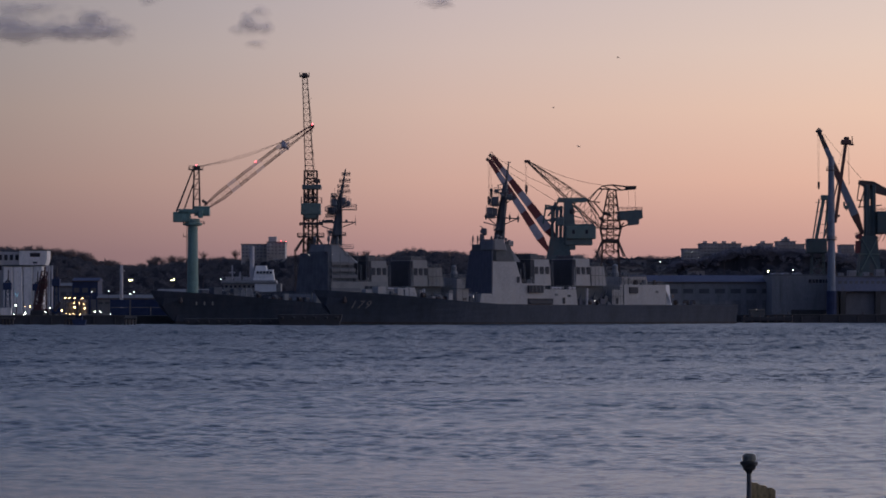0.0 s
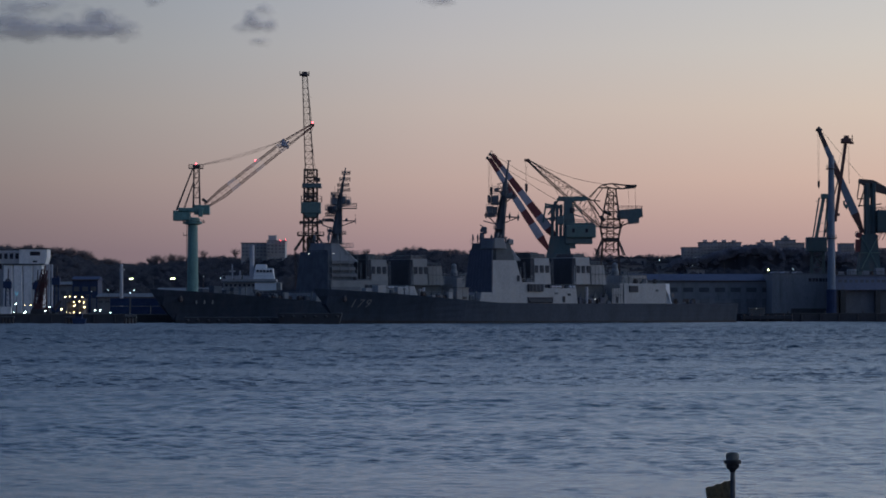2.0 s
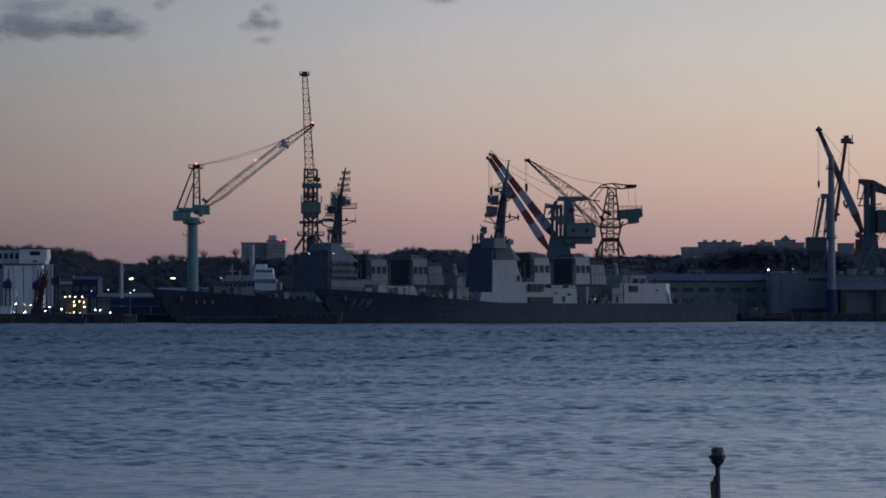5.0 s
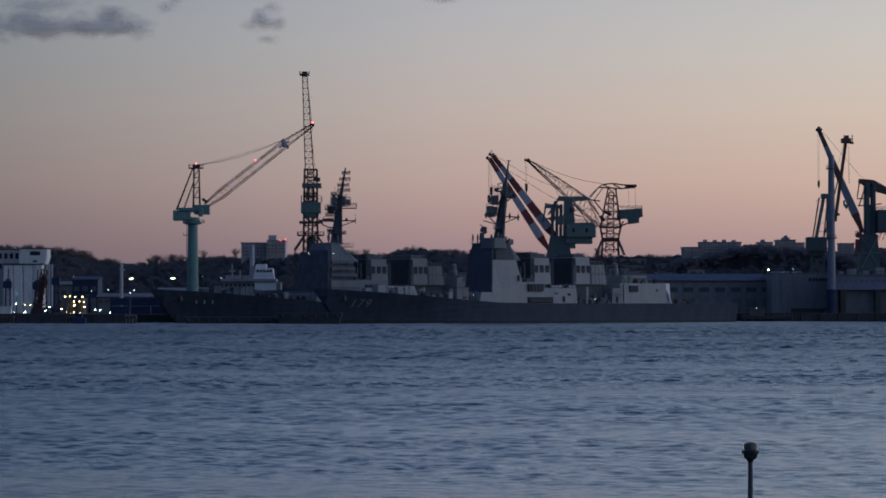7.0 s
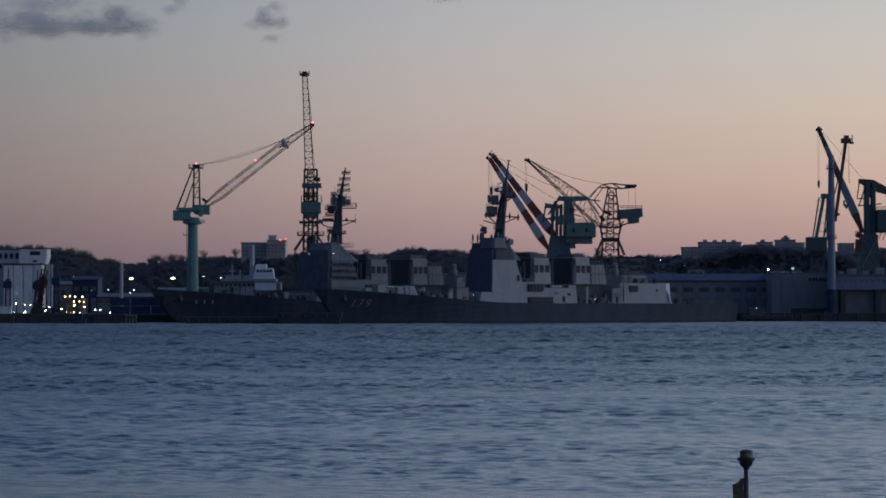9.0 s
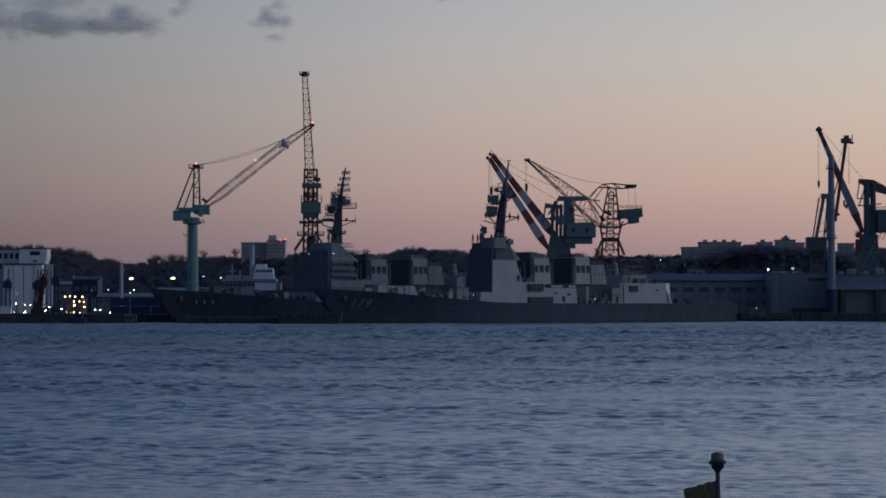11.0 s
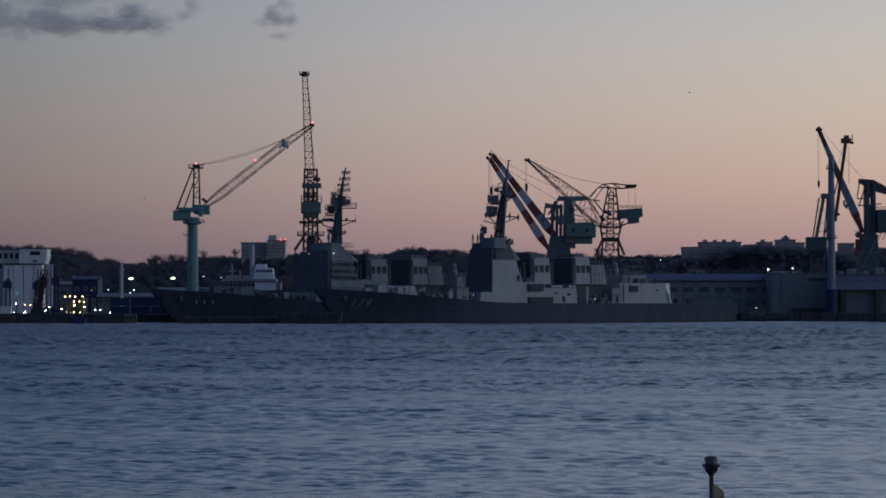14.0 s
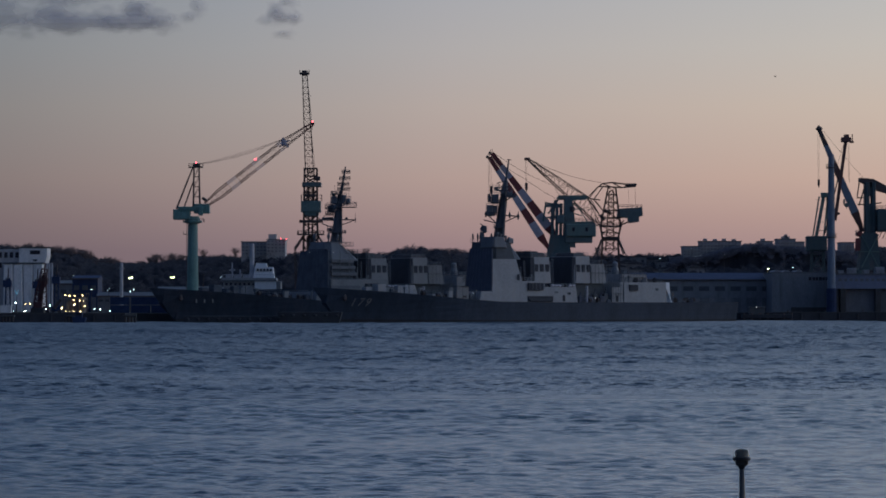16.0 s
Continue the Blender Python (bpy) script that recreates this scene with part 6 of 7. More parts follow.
for i in range(10):
    x = 118.24 + i * 2.25
    part("cladding_rib", B(x, x + 0.18, 1129.8, 1130, YARD_Z, 16.3), SHED_WALL, hall)
part("door", B(138.42, 139.23, 1129.8, 1130.2, YARD_Z, 7.52), DECK_GREY, hall)
part("plinth", B(124.3, 139.63, 1129.2, 1130, YARD_Z, 4.29), CONCRETE, hall)
dock = thing("dock_building", at(148.93, 1118, YARD_Z), "grey dockside building with deep open bays below", "building")
part("upper_wall", B(138.35, 170.89, 1118, 1142, 10.89, 15.88), DOCK_BLUE, dock)
part("back_wall", B(138.35, 170.89, 1120.5, 1142, YARD_Z, 10.89), SHUTTER, dock)
part("roof", B(138.15, 171.29, 1117.5, 1142.5, 15.88, 16.28), ROOF_GREY, dock)
for x in (1479, 1492, 1554, 1600):
    xx = -156.52 + x * 1118 / 5600
    part("pier", B(xx - 0.9, xx + 0.9, 1118, 1126, YARD_Z, 10.89), CONCRETE, dock)
window_row(dock, 139.35, 170.09, 1118, 13.48, 14.48, 16, material=SHUTTER)
top = thing("roof_plant", at(147.85, 1125, 16.28), "row of grey roof plant and railings", "roof plant")
for i, (x, w, h) in enumerate(((1484, 8, 6), (1500, 14, 10), (1527, 10, 7), (1548, 16, 12))):
    xx = -157.5 + x * 1125 / 5600
    part("plant_box", B(xx, xx + w * 0.2, 1123, 1127, 16.28, 16.28 + h * 0.2, 0.08), GREY_WALL, top)
part("railing", railing(bmesh.new(), 139.42, 163.92, 1118.4, 1141, 16.28), DARK_STEEL, top)
pier = thing("landing_stage", at(107.23, 1080), "low dark landing stage with a small lit hut", "landing stage")
part("stage", B(101.83, 118.8, 1076, 1083, 0.6, 1.9, 0.05), QUAY_WALL, pier)
for i in range(7):
    x = 102.4 + i * 2.7
    part("pile", beam(bmesh.new(), (x, 1076.4, -3), (x, 1076.4, 2.4), 0.3, 8), DARK_STEEL, pier)
part("hut", B(104.53, 109.54, 1079, 1082, 1.9, 4.3, 0.1), DECK_GREY, pier)
part("hut_roof", B(104.33, 109.73, 1078.6, 1082.4, 4.3, 4.6), ROOF_GREY, pier)
part("lamp", ball(bmesh.new(), (106.82, 1078, 4.33), 0.1), LAMP_DIM, pier, "small glowing lamp")

# west side
shed("blue_shed", -140.57, -130.93, 1200, 16, 16.46, BLUE_STEEL, BLUE_ROOF, "small blue metal shed below the ridge", 1.4, 3)
shed("long_store", -128.95, -103.67, 1180, 14, 9.95, SHUTTER, ROOF_GREY, "long low grey store building", 1.6, 10)
shed("yard_hall", -107.52, -77.35, 1190, 18, 12.12, SHUTTER, ROOF_GREY, "low tan yard hall behind the crane", 1.5, 8)
shed("far_store", -153.67, -143.7, 1240, 16, 14.85, SHUTTER, ROOF_GREY, "grey store with a dark roof", 1.5, 3)


def container(x, y, z, length, material, label):
    c = thing("shipping_container", at(x, y, z), label, "container", "stacked containers")
    part("body", B(x, x + length, y, y + 2.44, z + 0.1, z + 2.5), material, c)
    ribs = bmesh.new()
    n = int(length / 0.6)
    for i in range(n):
        a = x + 0.1 + i * 0.6
        box(ribs, a, a + 0.3, y - 0.06, y, z + 0.3, z + 2.35)
    part("rib", ribs, material, c)
    part("corner_post", B(x - 0.02, x + 0.16, y - 0.08, y + 2.5, z, z + 2.6), material, c)
    part("corner_post", B(x + length - 0.16, x + length + 0.02, y - 0.08, y + 2.5, z, z + 2.6), material, c)


for x, z, m, s in ((-106.23, 0, BLUE_STEEL, "blue"), (-106.23, 1, BLUE_STEEL, "blue"), (-99.55, 0, BLUE_STEEL, "blue"), (-95.59, 1, BLUE_STEEL, "blue"), (-93.06, 0, BLUE_STEEL, "dark blue"),
                   (-89.09, 1, BLUE_STEEL, "dark blue"), (-87.29, 0, HULL_DARK, "dark grey"), (-99.55, 1, BLUE_STEEL, "blue")):
    container(x, 1010 if z == 0 else 1010.05, YARD_Z + z * 2.62, 6.06, m, s + " ribbed steel container stacked on the quay")


container(-141.42, 1000, YARD_Z, 4.9, WHITE_WALL, "white painted steel container standing on the quay")


def lit_plant():
    """A steel process frame hung with small lamps."""
    d = 1030
    f = thing("plant_frame", at(-120.1, d, YARD_Z), "open steel plant frame hung with many warm lamps", "plant frame")
    x0, x1 = -123.6, -116.06
    posts = bmesh.new()
    for i in range(5):
        x = x0 + i * (x1 - x0) / 4
        for y in (d, d + 6):
            beam(posts, (x, y, YARD_Z), (x, y, 8.95), 0.14)
    part("post", posts, DARK_STEEL, f)
    for z in (522, 534, 545):
        zz = EYE + (542.5 - z) * 1030 / 5600
        part("floor_deck", B(x0 - 0.3, x1 + 0.3, d - 0.3, d + 6.3, zz - 0.12, zz), DECK_GREY, f)
    part("tank", turned(bmesh.new(), [(1.6, 0), (1.6, 3.6), (0.8, 4.4)], (x0 + 2.2, d + 3, YARD_Z), 12), TAN_WALL, f)
    part("tank", turned(bmesh.new(), [(1.4, 0), (1.4, 4.6), (0.7, 5.2)], (x0 + 6, d + 3, YARD_Z), 12), TAN_WALL, f)
    for x, y, r in ((115.5, 525, 0.22), (123, 525, 0.22), (132.5, 525.5, 0.23), (146, 525.5, 0.23), (131, 534, 0.19), (140.5, 534, 0.19), (148, 535.5, 0.16), (132, 541, 0.30), (150, 543.5, 0.24),
                    (109.5, 547, 0.32), (131, 553, 0.19), (142, 553.5, 0.20), (117, 552, 0.11), (124, 553.5, 0.11)):
        c = Vector((-143.92 + x * 1028 / 5600, 1028, EYE + (542.5 - y) * 1028 / 5600))
        part("lamp", ball(bmesh.new(), c, r * 0.72), LAMP_WARM, f, "small glowing warm lamp")


lit_plant()


def lamp_post(x, y, d, r, material, label, base=None):
    px, pz = -140 / 1000 * d + x * d / 5600, EYE + (542.5 - y) * d / 5600
    base = YARD_Z if base is None else base
    p = thing("lamp_post", at(px, d + 0.6, base), label, "lamp post", "yard lamps")
    bm = beam(bmesh.new(), (px, d + 0.6, base), (px, d + 0.6, pz + 0.2), 0.12, 6, 0.07)
    beam(bm, (px, d + 0.6, pz + 0.2), (px, d - 0.1, pz + 0.35), 0.06, 5)
    part("pole", bm, DARK_STEEL, p)
    part("lamp_hood", B(px - 0.35, px + 0.35, d - 0.3, d + 0.4, pz + 0.25, pz + 0.42, 0.05), DARK_STEEL, p)
    part("lamp", ball(bmesh.new(), (px, d, pz), r), material, p, "glowing lamp")
    if material is LAMP_GREEN and r > 0.2 and x < 400:
        part("lamp", ball(bmesh.new(), (px - 0.95, d, pz - 0.05), r * 0.85), material, p, "glowing lamp")


for x, y, d, r, m, s in (
        (233.5, 493.5, 1250, .6, LAMP_GREEN, "tall"), (307.5, 493, 1250, .58, LAMP_GREEN, "tall"), (28, 538, 1045, .55, LAMP_COOL, "short"), (44, 540, 1045, .3, LAMP_WARM, "short"),
        (54, 540, 1045, .4, LAMP_WARM, "short"), (88, 543, 1045, .4, LAMP_COOL, "short"), (45, 552, 1005, .5, LAMP_COOL, "short"), (81, 550, 1005, .34, LAMP_COOL, "short"), (25, 553, 1005, .25, LAMP_COOL, "short"),
        (168, 549, 1005, .4, LAMP_COOL, "short"), (177.5, 549.5, 1005, .38, LAMP_COOL, "short"), (195.5, 553.5, 1005, .32, LAMP_COOL, "short"), (230, 518, 1160, .3, LAMP_COOL, "tall"), (237, 514, 1160, .3, LAMP_COOL, "tall"),
        (284.5, 524, 1100, .36, LAMP_COOL, "tall"), (192.5, 514, 1160, .26, LAMP_COOL, "tall"), (130, 490, 1240, .2, LAMP_GREEN, "tall"), (1359.5, 478, 1250, .62, LAMP_GREEN, "tall"), (1403, 475.5, 1250, .3, LAMP_COOL, "tall"),
        (390.5, 492, 1230, .24, LAMP_COOL, "tall"), (360, 490, 1230, .16, LAMP_COOL, "tall"), (162, 515, 1160, .26, LAMP_COOL, "tall"), (42.5, 554, 1005, .28, LAMP_COOL, "short")):
    lamp_post(x, y, d, r * 0.4, m, s + " yard lamp post with a glowing " + ("greenish" if m is LAMP_GREEN else "warm" if m is LAMP_WARM else "cool white") + " lamp")

# Cyan-lit post by the silos: light falling on it is put in as glow
p = thing("lamp_post", at(-140.9, 1046, YARD_Z), "slim post beside the silos with two arms glowing cyan as if lit", "lamp post", "yard lamps")
part("pole", beam(bmesh.new(), (-140.9, 1046, YARD_Z), (-140.9, 1046, 9.2), 0.12, 6, 0.08), DARK_STEEL, p)
for a in (-0.55, 0.55):
    part("lamp", beam(bmesh.new(), (-140.9 + a * 0.1, 1045.8, 8.6), (-140.9 + a, 1045.8, 10.0), 0.14, 6), CYAN_GLOW, p, "arm glowing dim cyan as if lit")

# pale lattice light mast
mast_thing = thing("light_mast", at(-118.88, 1170, YARD_Z), "pale slender light mast with a head frame", "light mast")
part("shaft", turned(bmesh.new(), [(0.75, 0), (0.6, 8), (0.5, 20.77 - YARD_Z)], (-118.88, 1170, YARD_Z), 10), CRANE_WHITE, mast_thing)
part("head_frame", B(-119.71, -117.83, 1169, 1171, 18.47, 18.89), CRANE_WHITE, mast_thing)


def dolphin(x, d, label):
    t = thing("mooring_dolphin", at(x, d), label, "mooring dolphin", "mooring dolphins")
    part("cap", B(x - 2.0, x + 2.0, d - 1.2, d + 1.2, 1.5, 2.1, 0.1), CONCRETE, t)
    for k in (-1.5, -0.5, 0.5, 1.5):
        part("pile", beam(bmesh.new(), (x + k * 1.05, d, -3), (x + k, d, 1.5), 0.28, 8), DARK_STEEL, t)


for x in (14, 125, 230):
    dolphin(-131.6 + x * 940 / 5600, 940, "dark piled mooring dolphin standing in the water")
b = thing("work_boat", at(-107.52, 935), "small dark blue work boat at the quay", "boat")
part("hull", prism(bmesh.new(), [(-109.53, 1.6), (-109.02, -0.5), (-105.85, -0.5), (-105.35, 1.4)], 933.6, 936.4), BLUE_STEEL, b)
part("cabin", B(-108.52, -106.52, 934, 936, 1.4, 3.0, 0.15), BLUE_STEEL, b)
part("window", B(-108.36, -106.69, 933.9, 934.1, 2.1, 2.7), WINDOW, b)


# ---- apartments and houses on the ridge ----
def apartments(x0, x1, y0, y1, d, floors, cols, label, lit=0, material=None, caps=()):
    sx = d / 5600
    a, b = -140 / 1000 * d + x0 * sx, -140 / 1000 * d + x1 * sx
    top, foot = EYE + (542.5 - y0) * sx, EYE + (542.5 - y1) * sx
    material = material or GREY_WALL
    h = thing("apartment_block", at((a + b) / 2, d, foot - 6), label, "apartment block", "apartments on the ridge")
    part("wall", B(a, b, d, d + 14, foot - 6, top), material, h)
    part("roof", B(a - 0.3, b + 0.3, d - 0.3, d + 14.3, top, top + 0.5), ROOF_GREY, h)
    rnd = random.Random(int(x0))
    fh = (top - foot) / floors
    for f in range(floors):
        part("balcony", B(a + 0.2, b - 0.2, d - 1.1, d, foot + f * fh, foot + f * fh + fh * 0.36), material, h)
        for c in range(cols):
            w = (b - a) / cols
            on = rnd.random() < lit
            part("window", B(a + w * (c + 0.2), a + w * (c + 0.8), d - 0.12, d + 0.2, foot + fh * (f + 0.42), foot + fh * (f + 0.85)), WINDOW_LIT if on else FAR_WINDOW, h)
    for c0, c1, hh in caps:
        part("stair_head", B(a + (b - a) * c0, a + (b - a) * c1, d + 2, d + 9, top + 0.5, top + 0.5 + hh), material, h)
    return h


apartments(427, 472, 431, 455, 1640, 4, 7, "grey apartment block above the trees", 0, FLAT_WALL)
apt = apartments(472, 505, 427, 450, 1632, 4, 5, "stepped grey apartment block with red rooftop lights", 0, FLAT_WALL, ((0.08, 0.5, 2.6),))
for x, y in ((496.5, 425), (506, 425)):
    part("obstruction_light", ball(bmesh.new(), (-228.19 + x * 1630 / 5600, 1630, EYE + (542.5 - y) * 1630 / 5600), 0.22), LAMP_RED, apt, "glowing red obstruction light")
apartments(1209, 1240, 439, 456, 1610, 3, 5, "low brown apartment block above dark trees", 0, FAR_WALL)
apartments(1239, 1312, 430, 452, 1650, 4, 12, "long grey apartment block with four rooftop stair heads", 0.0, FAR_WALL, ((0.1, 0.18, 1.2), (0.34, 0.42, 1.0), (0.56, 0.64, 1.2), (0.8, 0.88, 1.0)))
apartments(1344, 1368, 430, 448, 1640, 4, 5, "grey hillside apartment block", 0, FAR_WALL, ((0.2, 0.45, 1.2),))
apartments(1376, 1408, 426, 446, 1650, 4, 6, "grey stepped apartment block on the crest", 0.0, FAR_WALL, ((0.3, 0.7, 1.2), (0.45, 0.58, 2.2)))
apartments(1406, 1424, 431, 448, 1660, 3, 4, "small grey apartment block on the crest", 0, FAR_WALL)
apartments(1488, 1512, 432, 448, 1650, 3, 5, "small grey apartment block behind the cranes", 0, FAR_WALL)


def house(x, d, z, w, h, label, lit):
    t = thing("house", at(x, d, z), label, "house", "houses on the slope")
    part("wall", B(x - w / 2, x + w / 2, d, d + 7, z - 4, z + h), TAN_WALL if lit else HOUSE_WALL, t)
    part("roof", prism(bmesh.new(), [(x - w / 2 - 0.5, z + h), (x, z + h + 1.8), (x + w / 2 + 0.5, z + h)], d - 0.5, d + 7.5), TILE_ROOF, t)
    for k in (-0.25, 0.25):
        part("window", B(x + k * w - 0.6, x + k * w + 0.6, d - 0.08, d + 0.2, z + h * 0.4, z + h * 0.75), WINDOW_LIT if lit and k > 9 else WINDOW, t)


rnd = random.Random(12)
for i in range(34):
    d = rnd.uniform(1520, 1640)
    x = -140 / 1000 * d + rnd.uniform(1090, 1235) * d / 5600
    house(x, d, hill_height(x, d) + rnd.uniform(-3.0, -0.5), rnd.uniform(6, 10), rnd.uniform(4, 6.5), "small hillside house with a dark tiled roof" , i % 4 == 0)
for x, y, r, m in ((1168, 460.5, .3, LAMP_COOL), (1225, 442.5, .15, LAMP_COOL), (1238, 453, .13, LAMP_COOL), (1231, 456, .1, LAMP_COOL), (1212, 471, .1, LAMP_COOL), (1225, 471, .1, LAMP_COOL), (1282, 452, .08, LAMP_COOL)):
    d = 1515
    lamp_post(x, y, d, r * 0.45, m, "street lamp on the hillside with a small glowing lamp", base=6)


# ---- clouds ----
def cloud_material(name, dense):
    """Thin grey-violet vapour: dense in the middle, frayed by noise towards its rim."""
    m = bpy.data.materials.new(name)
    m.use_nodes = True
    nt = m.node_tree
    b = nt.nodes["Principled BSDF"]
    b.inputs["Base Color"].default_value = (0.74, 0.69, 0.69, 1)
    b.inputs["Roughness"].default_value = 1.0
    b.inputs["Specular IOR Level"].default_value = 0.0
    tc = nt.nodes.new("ShaderNodeTexCoord")
    info = nt.nodes.new("ShaderNodeObjectInfo")
    mp = nt.nodes.new("ShaderNodeMapping")
    mp.inputs["Location"].default_value = (-1, 0, -1)
    mp.inputs["Scale"].default_value = (2, 0, 2)
    nt.links.new(tc.outputs["Generated"], mp.inputs[0])
    ln = nt.nodes.new("ShaderNodeVectorMath")
    ln.operation = "LENGTH"
    nt.links.new(mp.outputs[0], ln.inputs[0])
    mp2 = nt.nodes.new("ShaderNodeMapping")
    mp2.inputs["Scale"].default_value = (0.034, 0.0, 0.062)
    nt.links.new(tc.outputs["Object"], mp2.inputs[0])
    seed = nt.nodes.new("ShaderNodeMath")
    seed.operation = "MULTIPLY"
    seed.inputs[1].default_value = 40.0
    nt.links.new(info.outputs["Random"], seed.inputs[0])
    n = nt.nodes.new("ShaderNodeTexNoise")
    n.noise_dimensions = "4D"
    n.inputs["Scale"].default_value = 1.0
    n.inputs["Detail"].default_value = 6
    n.inputs["Roughness"].default_value = 0.52
    nt.links.new(mp2.outputs[0], n.inputs["Vector"])
    nt.links.new(seed.outputs[0], n.inputs["W"])
    k = nt.nodes.new("ShaderNodeMath")
    k.operation = "MULTIPLY_ADD"
    nt.links.new(n.outputs["Fac"], k.inputs[0])
    k.inputs[1].default_value = 1.5
    k.inputs[2].default_value = -0.16
    sub = nt.nodes.new("ShaderNodeMath")
    sub.operation = "SUBTRACT"
    nt.links.new(k.outputs[0], sub.inputs[0])
    nt.links.new(ln.outputs["Value"], sub.inputs[1])
    r = nt.nodes.new("ShaderNodeMapRange")
    r.interpolation_type = "SMOOTHSTEP"
    for i, v in ((1, -0.40), (2, 0.55), (3, 0.0), (4, dense)):
        r.inputs[i].default_value = v
    nt.links.new(sub.outputs[0], r.inputs[0])
    nt.links.new(r.outputs[0], b.inputs["Alpha"])
    return m


VAPOUR, THIN_VAPOUR = cloud_material("cloud_vapour", 0.5), cloud_material("thin_cloud_vapour", 0.34)
CLOUD_D = 4200.0


def puff(bank, dx, dz, w, h, back, vapour):
    """One bowed sheet of vapour in a bank; sizes in thousandths of the distance."""
    bm = bmesh.new()
    s = CLOUD_D / 1000
    g = []
    for i in range(7):
        g.append([bm.verts.new(((j / 6 - 1) * w * s / 2, 10 * ((j / 6 - 1) ** 2 + (i / 3 - 1) ** 2), (i / 3 - 1) * h * s / 2)) for j in range(13)])
    for i in range(6):
        for j in range(12):
            bm.faces.new((g[i][j], g[i][j + 1], g[i + 1][j + 1], g[i + 1][j]))
    ob = part("puff", bm, vapour, bank, local=True)
    ob.location = (dx * s, back, dz * s)


# bearing and height at the start, drift over the clip, puffs (aside, up, width, height)
CLOUDS = [(-128.0, 89.0, 14.5, 2.3, [(-4, -2.0, 56, 8.5), (-9.5, 0.6, 24, 13), (13, -1.6, 32, 8.5), (16, 1.6, 15, 13), (23, -0.4, 16, 10), (-26, 1.5, 40, 17), (-50, 4, 50, 24)], [(6, 1.2, 26, 10), (-6, 7.4, 36, 6), (15.5, 5.0, 9, 8)]),
          (-60.4, 88.8, 9.0, 2.3, [(-0.6, 0.9, 11, 7.0), (1.4, -0.4, 10, 5.0)], [(4.4, 0.6, 7, 7), (-4.4, -0.6, 9, 6), (0.4, -4.3, 11, 4), (1.4, 6.0, 9, 6), (-2.2, 3.2, 7, 8)]),
          (-2.2, 96.6, 3.0, 3.0, [], [(0, 0, 15, 5.5), (3, 0.8, 8, 5)]),
          (-92.0, 99.0, 13.0, -6.2, [], [(1.4, 1.4, 8, 8), (-1.6, -1.4, 8, 5.5)])]
clouds = []
for x, y, dx, dy, puffs, wisps in CLOUDS:
    bank = thing("cloud", at(x * CLOUD_D / 1000, CLOUD_D, EYE + y * CLOUD_D / 1000), "small dark violet-grey evening cloud with frayed edges", "cloud", "evening clouds")
    for i, row in enumerate(puffs + wisps):
        puff(bank, *row, i * 9.0, VAPOUR if i < len(puffs) and len(puffs) > 3 else THIN_VAPOUR)
    clouds.append((bank, (x, y, dx, dy)))


# ---- gulls ----
def gull():
    g = thing("gull", at(0, 0), "dark gull in flight against the sky", "bird", "gulls in flight")
    part("body", turned(bmesh.new(), [(0.02, -0.26), (0.07, -0.14), (0.085, 0.0), (0.06, 0.14), (0.02, 0.24)], (0, 0, 0), 8), MAST_GREY, g, local=True)
    for ob in g.children:
        ob.rotation_euler = (0, radians(90), 0)
    for s in (-1, 1):
        bm = bmesh.new()
        pts = [(0.08, 0.04, 0), (-0.10, 0.04, 0), (-0.12, 0.38, 0.10), (0.02, 0.40, 0.11), (-0.16, 0.62, 0.03), (-0.10, 0.64, 0.03)]
        up_v = [bm.verts.new((x, s * y, z + 0.012)) for x, y, z in pts]
        dn_v = [bm.verts.new((x, s * y, z - 0.012)) for x, y, z in pts]
        for q in ((0, 1, 2, 3), (3, 2, 4, 5)):
            bm.faces.new([up_v[i] for i in q])
            bm.faces.new([dn_v[i] for i in reversed(q)])
        bmesh.ops.recalc_face_normals(bm, faces=bm.faces)
        part("wing", bm, MAST_GREY, g, local=True)
    return g


gulls = [gull()]
for _ in range(6):
    gulls.append(copy_thing(gulls[0], at(0, 0)))


# ---- light buoy with a flag ----
def clear_material():
    m = bpy.data.materials.new("smoked_lens")
    m.use_nodes = True
    b = m.node_tree.nodes["Principled BSDF"]
    b.inputs["Base Color"].default_value = (0.9, 0.88, 0.8, 1)
    b.inputs["Roughness"].default_value = 0.4
    b.inputs["Transmission Weight"].default_value = 1.0
    b.inputs["IOR"].default_value = 1.15
    return m


def cloth_material():
    m = bpy.data.materials.new("yellow_flag_cloth")
    m.use_nodes = True
    nt = m.node_tree
    b = nt.nodes["Principled BSDF"]
    tc = nt.nodes.new("ShaderNodeTexCoord")
    n = nt.nodes.new("ShaderNodeTexNoise")
    n.inputs["Scale"].default_value = 7
    n.inputs["Detail"].default_value = 6
    nt.links.new(tc.outputs["Object"], n.inputs["Vector"])
    r = nt.nodes.new("ShaderNodeValToRGB")
    r.color_ramp.elements[0].position, r.color_ramp.elements[1].position = 0.35, 0.7
    r.color_ramp.elements[0].color, r.color_ramp.elements[1].color = (0.17, 0.14, 0.08, 1), (0.42, 0.34, 0.21, 1)
    nt.links.new(n.outputs["Fac"], r.inputs[0])
    nt.links.new(r.outputs[0], b.inputs["Base Color"])
    b.inputs["Roughness"].default_value = 0.9
    tr = nt.nodes.new("ShaderNodeBsdfTranslucent")
    nt.links.new(r.outputs[0], tr.inputs["Color"])
    mx = nt.nodes.new("ShaderNodeMixShader")
    mx.inputs[0].default_value = 0.5
    nt.links.new(b.outputs[0], mx.inputs[1])
    nt.links.new(tr.outputs[0], mx.inputs[2])
    nt.links.new(mx.outputs[0], nt.nodes["Material Output"].inputs[0])
    return m


